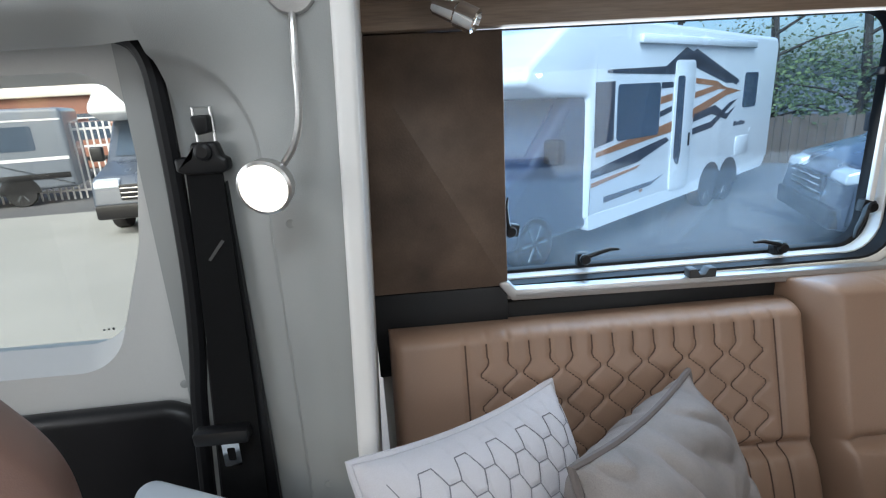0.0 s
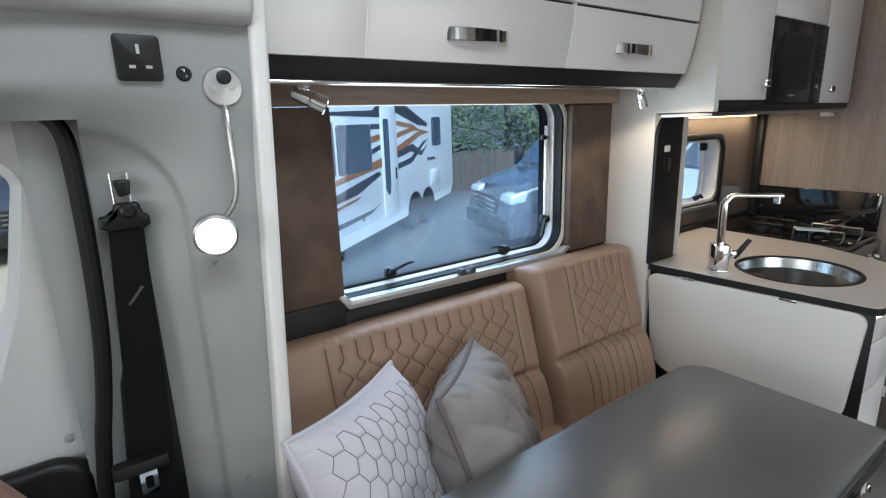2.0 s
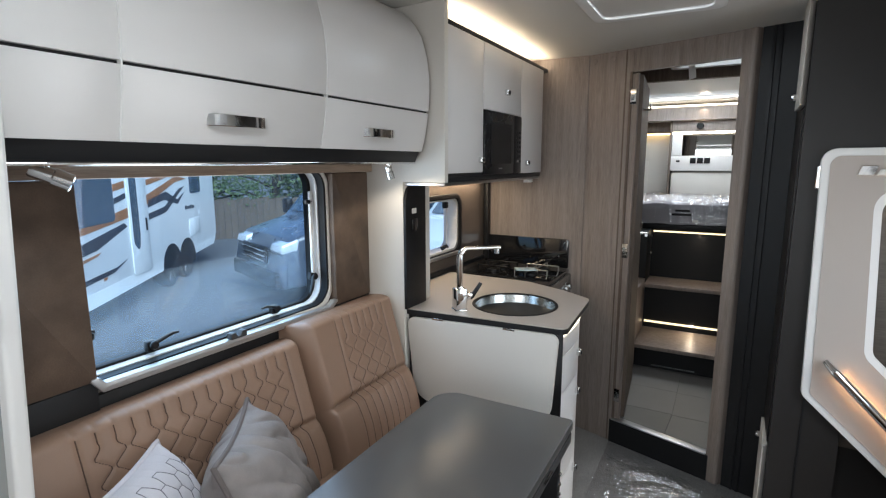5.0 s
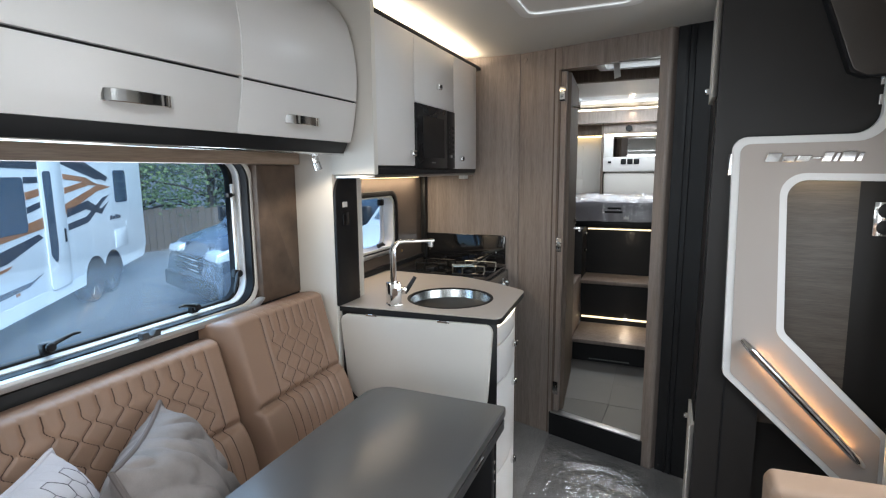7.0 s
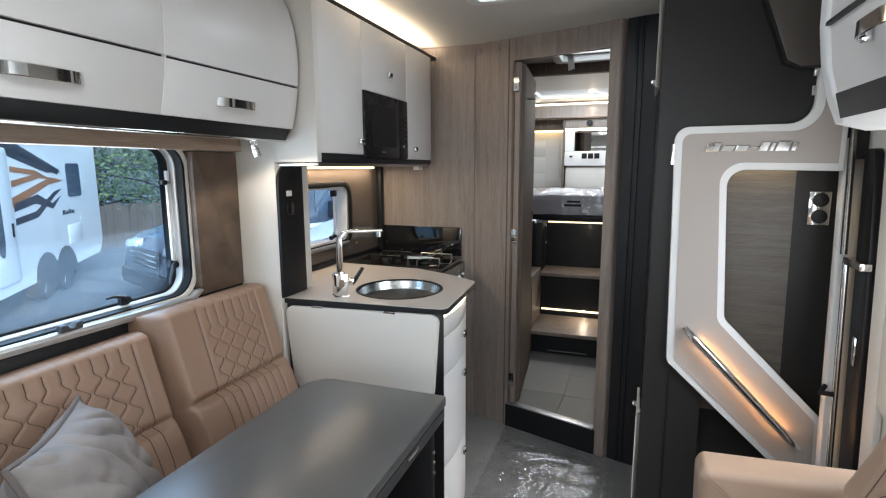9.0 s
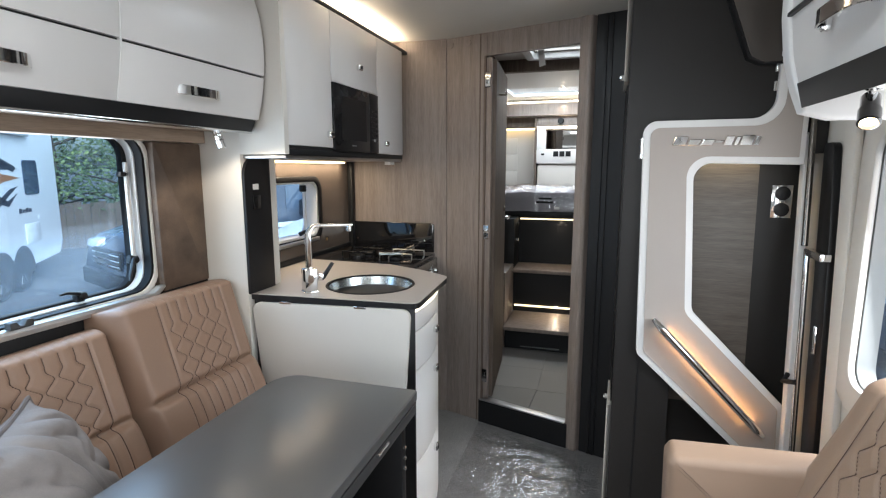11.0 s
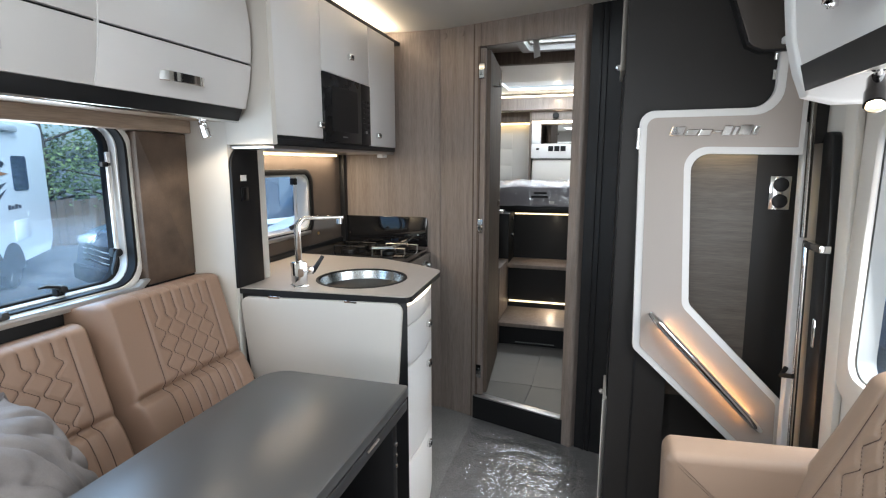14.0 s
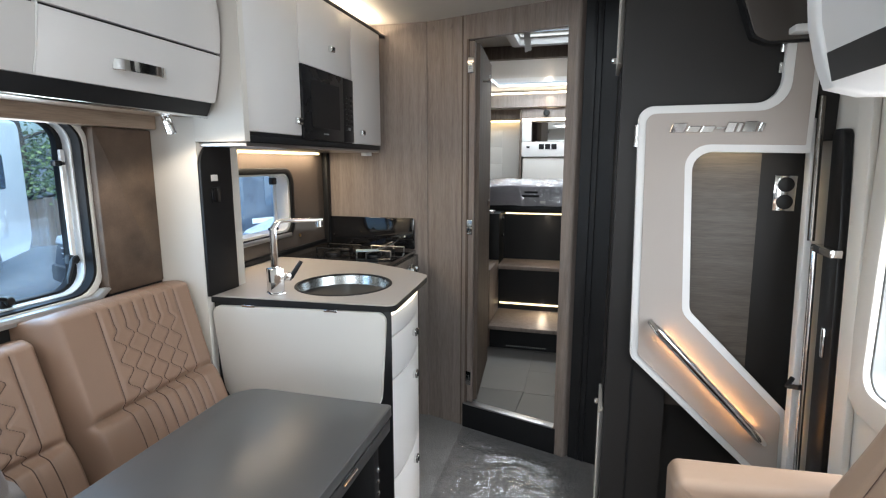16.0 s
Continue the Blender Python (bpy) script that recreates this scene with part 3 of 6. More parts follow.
# partition between lounge and cab: its pale front edge
edge = [(0.198, 0.722), (0.225, 0.722), (0.213, 1.052), (0.192, 1.052)]
lean = Matrix(((1, 0, 0.047, -0.042), (0, 1, 0, 0), (0, 0, 1, 0), (0, 0, 0, 1)))
structure("wall_cab_partition", moved(prism(rounded(edge, [0.008, 0.008, 0, 0]), FLOOR, CEIL, "z"), lean), WHITE_TRIM, "narrow white partition between cab and lounge", "wall")


# ---- sofa ----
def cushion_block(name, w, h, depth, relief, material, parent, m, nu=150, nv=90, r=0.035, label=""):
    """A padded block: width along x, height along z, its front towards -y with the given relief."""
    bm = bmesh.new()

    def place(i, j):
        u, v = (i - 0.5) * w, j * h
        du, dv = min(u + w / 2, w / 2 - u), min(v, h - v)
        k = 1.0
        if du < r:
            k *= math.sqrt(max(0, 1 - (1 - du / r) ** 2))
        if dv < r:
            k *= math.sqrt(max(0, 1 - (1 - dv / r) ** 2))
        return m @ Vector((u, -(depth * k + relief(u, v) * k), v))
    grid(nu, nv, place, bm)
    rim = [v for v in bm.verts if v.is_boundary]
    ex = bmesh.ops.extrude_edge_only(bm, edges=[e for e in bm.edges if e.is_boundary])
    new_v = [g for g in ex["geom"] if isinstance(g, bmesh.types.BMVert)]
    back = (m.to_3x3() @ Vector((0, 1, 0))) * 0.05
    bmesh.ops.translate(bm, vec=back, verts=new_v)
    bmesh.ops.holes_fill(bm, edges=[e for e in bm.edges if e.is_boundary])
    return part(name, bm, material, parent, label, angle=60)


sofa = thing("sofa", "tan leather fitted sofa with two quilted backrests", "sofa", (0.92, 0.75, FLOOR))


def backrest(x0, x1, z0, z1, y0, y1, depth, margins, pitch, label, split, ztop):
    """A quilted backrest from its foot (y0) to its head (y1)."""
    w, h = x1 - x0, math.hypot(z1 - z0, y1 - y0)
    tilt = math.degrees(math.atan2(y1 - y0, z1 - z0))
    m = pose((x0 + x1) / 2, y0, z0, -tilt, 0, 0)
    a0, a1 = -w / 2 + margins[0], w / 2 - margins[1]
    n = max(4, round((a1 - a0) / pitch))
    p = (a1 - a0) / n

    def shift(k, v):
        """How far line k strays sideways at height v: straight at the head, a zigzag below."""
        if k in (0, n) or v < split + 0.004 or v > ztop:
            return 0.0
        ph = (v - split) / 0.031
        tri = max(-1, min(1, (abs((ph % 2) - 1) * 2 - 1) * 1.35))
        fade = min(1, (ztop - v) / 0.03)
        return (-1) ** k * tri * p * 0.36 * fade

    def relief(u, v):
        g = 0.0
        if a0 - 0.01 < u < a1 + 0.01:
            k = round((u - a0) / p)
            for kk in (k - 1, k, k + 1):
                if 0 <= kk <= n:
                    dist = abs(u - (a0 + kk * p + shift(kk, v)))
                    g = min(g, -0.0045 * math.exp(-(dist / 0.0048) ** 2))
        g += -0.020 * math.exp(-((v - split) / 0.012) ** 2) * min(1, max(0, (u + w / 2) / 0.06)) * min(1, max(0, (w / 2 - u) / 0.06))
        if v < split:
            g += 0.020 * math.sin(math.pi * v / split) ** 0.7
        return g
    ob = cushion_block("backrest", w, h, depth, relief, LEATHER, sofa, m, int(w / 0.004), int(h / 0.0045), 0.030, label)
    st = bmesh.new()
    for k in range(n + 1):
        pts = []
        zs = [0.03 + (h - 0.06) * i / 70 for i in range(71)]
        for v in zs:
            u = a0 + k * p + shift(k, v)
            rr = 0.030
            kk = 1.0
            dv = min(v, h - v)
            if dv < rr:
                kk *= math.sqrt(max(0, 1 - (1 - dv / rr) ** 2))
            pts.append(m @ Vector((u, -(depth * kk + relief(u, v) * kk + 0.0006), v)))
        tube(pts, 0.0016, 4, bm=st)
    part("stitching", st, STITCH, ob, "dark brown seam thread")
    return ob


backrest(0.238, 1.036, 0.450, 0.906, 0.868, 1.004, 0.075, (0.139, 0.075), 0.040, "tan leather backrest quilted in a zigzag", 0.205, 0.42)
backrest(1.040, 1.514, 0.450, 0.945, 0.868, 1.008, 0.105, (0.125, 0.085), 0.036, "taller tan leather backrest with quilting", 0.215, 0.435)


def seat_cushion(x0, x1):
    ob = part("seat_cushion", box(x0, x1, 0.38, 0.87, 0.375, 0.512, 0.035, 4), LEATHER, sofa)
    part("piping", tube([(x0 + 0.03, 0.382, 0.49), (x1 - 0.03, 0.382, 0.49)], 0.004, 6), STITCH, ob)


seat_cushion(0.238, 1.036)
seat_cushion(1.040, 1.510)
part("base", box(0.238, 1.510, 0.40, 1.03, FLOOR, 0.373, 0.006), CHARCOAL, sofa, "charcoal plinth box")


# ---- throw cushions ----
def throw_cushion(label, m, size, thick, material, piping, pattern=None, wrinkle=0.0, seed=0):
    ob = thing("throw_cushion", label, "cushion", m=m, group="throw cushions on the sofa")
    n = 130 if pattern else 70

    def edge_pull(a, b):
        """Sides drawn in between the pointed corners."""
        s = size / 2
        return a * s * (1 - 0.085 * (1 - b * b) ** 1.0 * a * a), b * s * (1 - 0.085 * (1 - a * a) * b * b)

    def side(sign):
        def f(i, j):
            a, b = i * 2 - 1, j * 2 - 1
            x, z = edge_pull(a, b)
            t = thick * ((1 - a ** 4) * (1 - b ** 4)) ** 0.62
            if pattern:
                t -= 0.0028 * pattern(x, z) * min(1, t / 0.02)
            if wrinkle:
                w = noise.noise((x * 9 + seed, z * 5, sign)) * 0.5 - 0.7 * (1 - min(1, abs(noise.noise((x * 13 + z * 6 + seed, z * 8 - x * 3, sign * 2))) * 3)) ** 2 + 0.2 * noise.noise((x * 40, z * 30, seed))
                t += wrinkle * w * min(1, t / 0.03)
            return Vector((x, sign * max(t, 0), z))
        return f
    bm = bmesh.new()
    grid(n, n, side(-1), bm)
    grid(n, n, side(1), bm)
    bmesh.ops.remove_doubles(bm, verts=bm.verts, dist=1e-5)
    part("cover", bm, material, ob, angle=80)
    rim = []
    for k in range(4):
        for i in range(24):
            t = i / 24 * 2 - 1
            a, b = ((t, -1), (1, t), (-t, 1), (-1, -t))[k]
            x, z = edge_pull(a, b)
            rim.append((x, 0, z))
    part("piping", tube(rim, 0.006, 7, closed=True), piping, ob, "corded edge")
    if pattern:
        st = bmesh.new()
        cw, ch, s = 0.030, 0.066, size / 2

        def lift(x, z):
            a, b = x / s, z / s
            for _ in range(6):
                a, b = max(-1, min(1, x / (s * (1 - 0.085 * (1 - b * b) * a * a)))), max(-1, min(1, z / (s * (1 - 0.085 * (1 - a * a) * b * b))))
            return -(thick * ((1 - a ** 4) * (1 - b ** 4)) ** 0.62 - 0.0010)
        for i in range(-9, 10):
            for j in range(-6, 7):
                cx, cz = i * cw, j * ch * 0.72 + (ch * 0.36 if i % 2 else 0)
                pts = [(cx - cw * 0.33, cz + ch * 0.36), (cx + cw * 0.33, cz + ch * 0.36), (cx + cw * 0.67, cz), (cx + cw * 0.33, cz - ch * 0.36)]
                pts = pts[:1] + pts[1:]
                pts = [p for p in pts if abs(p[0]) < s * 0.93 and abs(p[1]) < s * 0.93]
                if len(pts) > 1:
                    dense = []
                    for p, q in zip(pts, pts[1:]):
                        for w in range(4):
                            x, z = p[0] + (q[0] - p[0]) * w / 4, p[1] + (q[1] - p[1]) * w / 4
                            dense.append((x, lift(x, z), z))
                    dense.append((pts[-1][0], lift(*pts[-1]), pts[-1][1]))
                    tube(dense, 0.0009, 4, bm=st)
        tagged(part("quilting", st, FABRIC_SEAM, ob, "grey hexagon seams"), "grey hexagon seams", kind="stuff")
    return ob


def hexes(x, z):
    """1 on the seams of a stretched honeycomb, 0 inside its cells."""
    cw, ch = 0.030, 0.066
    best = sorted(((x - i * cw) / cw) ** 2 * 1.2 + ((z - (j * ch * 0.72 + (ch * 0.36 if i % 2 else 0))) / (ch * 0.72)) ** 2
                  for i in range(int(x / cw) - 2, int(x / cw) + 3) for j in range(int(z / (ch * 0.72)) - 2, int(z / (ch * 0.72)) + 3))
    return math.exp(-((best[1] - best[0]) / 0.14) ** 2)


throw_cushion("pale lilac-white cushion quilted in a honeycomb", pose(0.386, 0.702, 0.672, -24, 5.6, 33), 0.40, 0.095, FABRIC_WHITE, FABRIC_WHITE, hexes)
throw_cushion("taupe velvet cushion with dark piping", pose(0.650, 0.680, 0.671, -20, 6.0, 41), 0.40, 0.105, FABRIC_TAUPE, PIPING_TAUPE, None, 0.024, 3)

# ---- table ----
TM = pose(1.245, 0.104, 0.0, 0, 0, 0)
table = thing("folding_table", "dark grey laminate folding table with a double top", "table", m=TM)
top = rounded([(-0.98, 0.0), (0.0, 0.0), (0.0, 0.424), (-0.98, 0.424)], [0.03, 0.012, 0.075, 0.05], 8)
part("tabletop", prism(top, 0.724, 0.750, "z", 0.003), TABLE_TOP, table)
part("lower_leaf", prism(rounded([(-0.97, 0.0), (-0.005, 0.0), (-0.005, 0.40), (-0.97, 0.40)], 0.02), 0.690, 0.720, "z", 0.003), TABLE_EDGE, table, "folded dark lower leaf")
part("post", box(-0.42, -0.30, 0.10, 0.30, -0.03, 0.689, 0.012), CHARCOAL, table, "charcoal pedestal")
part("foot", box(-0.60, -0.12, 0.06, 0.34, FLOOR, -0.03, 0.01), CHARCOAL, table)
side = part("support", box(-0.075, -0.045, 0.02, 0.36, FLOOR, 0.689, 0.004), BLACK_PLASTIC, table, "black side support")
for z in (0.55, 0.58, 0.61):
    part("bolt", lathe([(0.006, 0), (0.006, 0.004), (0.003, 0.006)], (-0.06, 0.02, z), (0, -1, 0), 10), CHROME, side)
for zz, dy in ((0.715, 0.03), (0.70, 0.07)):
    part("clip", box(-0.001, 0.008, dy, dy + 0.028, zz - 0.02, zz + 0.012, 0.003), CHROME, table, "chrome fold catch")
for xx in (-0.25, -0.75):
    part("hinge", tube([(xx - 0.03, -0.003, 0.715), (xx + 0.03, -0.003, 0.715)], 0.004, 8), CHROME, table)

# ---- overhead locker over the sofa ----
PROFILE = [(0.752, 1.508), (0.740, 1.55), (0.731, 1.59), (0.723, 1.64), (0.718, 1.70), (0.718, 1.76), (0.727, 1.83), (0.748, 1.90), (0.783, 1.955), (0.830, 1.995), (0.88, 2.016)]


def locker_skin(x0, x1, za, zb, sign=1):
    """The front of a locker between two heights, with some thickness."""
    n = 16
    zs = [za + (zb - za) * i / n for i in range(n + 1)]
    ys = np.interp(zs, [p[1] for p in PROFILE], [p[0] for p in PROFILE])
    outline = [(float(y), z) for y, z in zip(ys, zs)] + [(float(y) + 0.018, z) for y, z in zip(ys[::-1], zs[::-1])]
    bm = prism(outline, x0, x1, "x", 0.0025, 2)
    return moved(bm, Matrix.Diagonal((1, sign, 1, 1))) if sign < 0 else bm


def chrome_handle(parent, x, y, z, w, facing=-1):
    """A bowed flat strap handle with stepped facets."""
    bm = bmesh.new()
    n = 14
    pts = []
    for i in range(n + 1):
        t = i / n * 2 - 1
        pts.append((t * w / 2, facing * (0.006 + 0.019 * (1 - t ** 4) ** 0.8)))
    inner = [(a, b - facing * 0.004) for a, b in pts]
    outline = [(x + a, y + b) for a, b in pts] + [(x + a, y + b) for a, b in inner[::-1]]
    prism(outline, z - 0.013, z + 0.013, "z", 0.0015, 1, bm=bm)
    for s in (-1, 1):
        box(x + s * w / 2 - 0.009, x + s * w / 2 + 0.009, y - 0.002 if facing < 0 else y - 0.008, y + 0.008 if facing < 0 else y + 0.002, z - 0.013, z + 0.013, 0.001, bm=bm)
    return part("handle", bm, CHROME, parent, "bowed chrome strap handle")


def overhead_locker(x0, x1, handle_x, label):
    ob = thing("overhead_locker", label, "wall cupboard", ((x0 + x1) / 2, 0.95, 1.44), group="lockers over the sofa")
    low = part("lower_door", locker_skin(x0, x1, 1.509, 1.641), GLOSS_WHITE, ob)
    part("upper_door", locker_skin(x0, x1, 1.648, 2.015), GLOSS_WHITE, ob)
    part("gap_strip", box(x0, x1, 0.733, 0.751, 1.639, 1.650), BLACK_PLASTIC, ob)
    part("carcass", box(x0 + 0.001, x1 - 0.001, 0.890, 1.052, 1.520, 2.015), CREAM, ob)
    if x1 < 1.4:
        part("joint_strip", moved(locker_skin(x1 - 0.001, x1 + 0.0035, 1.509, 2.012), Matrix.Translation((0, -0.0015, 0))), WHITE_TRIM, ob, "white strip over the joint")
    if handle_x:
        chrome_handle(low, handle_x, 0.744, 1.560, 0.163)
    return ob


overhead_locker(0.255, 0.4345, 0, "gloss white overhead locker beside the partition")
overhead_locker(0.437, 0.966, 0.690, "gloss white overhead locker with a chrome handle")
overhead_locker(0.9685, 1.499, 1.222, "gloss white overhead locker with a chrome handle")
rail = thing("locker_light_rail", "charcoal rail with a chrome edge under the lockers", "rail", (0.9, 0.95, 1.44))
part("board", prism([(0.762, 1.507), (0.780, 1.472), (0.983, 1.482), (0.983, 1.518), (0.762, 1.518)], 0.250, 1.496, "x", 0.002), CHARCOAL, rail)
part("soffit", prism([(0.790, 1.4685), (0.984, 1.478), (0.984, 1.4815), (0.790, 1.4718)], 0.252, 1.494, "x"), WOOD_TRIM, rail, "ash veneer underside")
part("edge", box(0.250, 1.496, 0.778, 0.788, 1.465, 1.4715, 0.002), CHROME, rail)


def spot_lamp(x, y, z, aim, lit, label, stem=0.035, size=1.0, shell=CHROME):
    ob = thing("spot_lamp", label, "spotlight", (x, y, z), group="spotlights under the lockers")
    part("mount", lathe([(0.016, 0), (0.016, -0.006), (0.006, -0.008), (0.006, -stem)], (x, y, z), (0, 0, 1), 16), CHROME, ob)
    d = Vector(aim).normalized()
    at = Vector((x, y, z - stem - 0.001)) - d * 0.02 * size
    head = part("head", lathe([(r_ * size, h_ * size) for r_, h_ in ((0.014, 0), (0.016, 0.004), (0.016, 0.035), (0.0185, 0.038), (0.0185, 0.068), (0.015, 0.070), (0.013, 0.062))], at, d, 20), shell, ob)
    part("bulb", lathe([(0.0125 * size, 0.0625 * size), (0.0125 * size, 0.064 * size), (0.004 * size, 0.067 * size)], at, d, 16), BULB if lit else STEEL, head)
    if lit:
        lamp("spot_light", "SPOT", 0.6, look(at + d * 0.075, at + d), (1.0, 0.87, 0.70), 0.012, 174)
    return ob


spot_lamp(0.372, 0.905, 1.474, (0.75, -0.3, -0.42), False, "chrome swivel spotlight under the locker", 0.020)
spot_lamp(1.362, 0.805, 1.469, (0.18, -0.2, -0.92), True, "lit chrome swivel spotlight beside the end panel", 0.018, 0.75)

# ---- kitchen ----
SKEW = Matrix(((1, -0.0635, 0, 0.0635 * 0.862), (0, 1, 0, 0), (0, 0, 1, 0), (0, 0, 0, 1)))     # the end of the unit stands slightly askew
BOW = Matrix(((1, 0, 0, 0), (0.085, 1, 0, -0.085 * 1.59), (0, 0, 1, 0), (0, 0, 0, 1)))         # and so does its drawer front
unit = thing("kitchen_unit", "white sink unit with a fold-up flap and bowed drawers", "kitchen cabinet", (1.8, 0.5, FLOOR))
part("carcass", prism([(1.556, 0.85), (1.592, 0.262), (2.0, 0.30), (2.10, 0.45), (2.12, 0.85)], -0.03, 0.862, "z"), CHARCOAL, unit)
part("end_panel", moved(box(1.546, 1.553, 0.236, 0.850, -0.03, 0.876, 0.003), SKEW), BLACK_PLASTIC, unit, "black edged end panel")
flap = rounded([(0.848, 0.868), (0.815, 0.525), (0.270, 0.525), (0.246, 0.876)], [0.03, 0.085, 0.085, 0.03], 8)
part("flap", moved(prism(flap, 1.528, 1.545, "x", 0.003), SKEW), CREAM, unit, "cream fold-up worktop flap with rounded corners")
for yy in (0.69, 0.405):
    part("flap_hinge", moved(box(1.526, 1.532, yy, yy + 0.045, 0.869, 0.877, 0.001), SKEW), CHROME, unit)
part("plinth", prism([(1.60, 0.84), (1.62, 0.29), (1.98, 0.32), (2.06, 0.84)], FLOOR, -0.031, "z"), BLACK_PLASTIC, unit)


def bowed(x0, x1, z0, z1, y, bow, thick=0.018):
    n = 10
    front = [(x0 + (x1 - x0) * i / n, y - bow * (1 - (i / n * 2 - 1) ** 2)) for i in range(n + 1)]
    outline = front + [(a, b + thick) for a, b in front[::-1]]
    return moved(prism(outline, z0, z1, "z", 0.002), BOW)


for z0, z1, kz in ((0.790, 0.858, None), (0.645, 0.786, 0.738), (0.290, 0.641, 0.580), (-0.028, 0.286, 0.247)):
    d = part("drawer", bowed(1.588, 1.985, z0, z1, 0.244, 0.022), GLOSS_WHITE, unit)
    if kz:
        knob = part("knob", moved(box(1.795, 1.830, 0.204, 0.2215, kz - 0.012, kz + 0.012, 0.005), BOW), CHROME, d)
        part("button", moved(box(1.805, 1.820, 0.2015, 0.204, kz - 0.006, kz + 0.006, 0.001), BOW), BLACK_PLASTIC, knob)
part("light_strip", bowed(1.589, 1.985, 0.862, 0.8745, 0.240, 0.022, 0.010), LED_STRIP, unit, "lit strip under the worktop edge")

# worktop with a round hole
worktop = thing("worktop", "pale stone-effect worktop with a dark edge", "worktop", (1.85, 0.55, 0.876))
outer = rounded([(1.536, 0.858), (1.576, 0.222), (2.022, 0.246), (2.115, 0.385), (2.205, 0.58), (2.225, 1.033), (1.666, 1.033), (1.666, 0.858)], [0.004, 0.03, 0.05, 0.05, 0.15, 0, 0, 0], 6)
SINK = Vector((1.797, 0.497))
SR_SINK = 0.170


def plate_with_round_hole(outline, c, r, z0, z1, n=64):
    bm = bmesh.new()
    k = len(outline)

    def out_at(t):
        d = Vector((math.cos(t), math.sin(t)))
        best = None
        for i in range(k):
            p, q = Vector(outline[i]) - c, Vector(outline[(i + 1) % k]) - c
            e = q - p
            den = d.x * e.y - d.y * e.x
            if abs(den) < 1e-9:
                continue
            s, w = (p.x * e.y - p.y * e.x) / den, (p.x * d.y - p.y * d.x) / den
            if s > 0 and -1e-6 <= w <= 1 + 1e-6 and (best is None or s > best):
                best = s
        return c + d * best
    angles = sorted([2 * math.pi * i / n for i in range(n)] + [math.atan2(p[1] - c.y, p[0] - c.x) % (2 * math.pi) for p in outline])
    loops = [[], [], [], []]
    for t in angles:
        o, i_ = out_at(t), c + Vector((math.cos(t), math.sin(t))) * r
        for lp, p, z in zip(loops, (o, o, i_, i_), (z0, z1, z0, z1)):
            lp.append(bm.verts.new((p.x, p.y, z)))
    m = len(angles)
    for i in range(m):
        j = (i + 1) % m
        for a, b in ((0, 1), (1, 3), (3, 2), (2, 0)):
            bm.faces.new((loops[a][i], loops[a][j], loops[b][j], loops[b][i]))
    bmesh.ops.remove_doubles(bm, verts=bm.verts, dist=1e-5)
    return bm


part("core", plate_with_round_hole(outer, SINK, SR_SINK, 0.877, 0.896), CHARCOAL, worktop, "dark edge")
part("surface", plate_with_round_hole(outer, SINK, SR_SINK, 0.8962, 0.900), WORKTOP, worktop)
sink = thing("sink", "round stainless steel sink bowl set in the worktop", "sink", (SINK.x, SINK.y, 0.75))
part("bowl", lathe([(SR_SINK - 0.001, 0.899), (SR_SINK - 0.004, 0.890), (SR_SINK - 0.012, 0.80), (SR_SINK - 0.04, 0.765), (0.03, 0.757), (0.001, 0.757), (0.001, 0.752), (0.13, 0.752), (SR_SINK - 0.006, 0.80), (SR_SINK - 0.0005, 0.876)], (SINK.x, SINK.y, 0), (0, 0, 1), 48, caps=False), STEEL, sink)
part("rim", lathe([(SR_SINK - 0.008, 0.8975), (SR_SINK - 0.006, 0.9025), (SR_SINK + 0.003, 0.9025), (SR_SINK + 0.004, 0.9003)], (SINK.x, SINK.y, 0), (0, 0, 1), 48, caps=False), BLACK_RUBBER, sink, "dark seal ring")
part("drain", lathe([(0.028, 0.758), (0.028, 0.761), (0.015, 0.760)], (SINK.x, SINK.y, 0), (0, 0, 1), 20), CHROME, sink)

TX, TY = 1.612, 0.655
tap = thing("kitchen_tap", "chrome square-section swivel tap with a black lever", "tap", (TX, TY, 0.90))
TURN = math.degrees(math.atan2(-0.654, 0.756))


def tap_box(x0, x1, y0, y1, z0, z1, bevel=0.002):
    """A block in the tap's own turned axes: x along the spout."""
    return moved(box(x0, x1, y0, y1, z0, z1, bevel), pose(TX, TY, 0, 0, 0, TURN))


part("base", tap_box(-0.026, 0.026, -0.026, 0.026, 0.90, 0.906), CHROME, tap)
part("body", tap_box(-0.023, 0.023, -0.023, 0.023, 0.9065, 0.988, 0.003), CHROME, tap)
inner_bend = rounded([(-0.010, 0.9885), (-0.010, 1.152), (0.172, 1.146), (0.172, 1.134), (0.010, 1.139), (0.010, 0.9885)], [0, 0.045, 0.001, 0.001, 0.026, 0], 8)
part("spout", moved(prism(inner_bend, -0.010, 0.010, "y", 0.0025), pose(TX, TY, 0, 0, 0, TURN)), CHROME, tap)
part("nozzle", moved(lathe([(0.011, 0), (0.011, -0.020), (0.008, -0.022)], (0.158, 0, 1.137), (0, 0, 1), 16), pose(TX, TY, 0, 0, 0, TURN)), CHROME, tap)
part("lever_base", tap_box(0.024, 0.052, -0.012, 0.012, 0.940, 0.966, 0.004), CHROME, tap)
lever = prism([(0.040, 0.945), (0.056, 0.945), (0.094, 1.000), (0.086, 1.004)], -0.009, 0.009, "y", 0.002)
part("lever", moved(lever, pose(TX, TY, 0, 0, 0, TURN)), BLACK_PLASTIC, tap, "black lever")

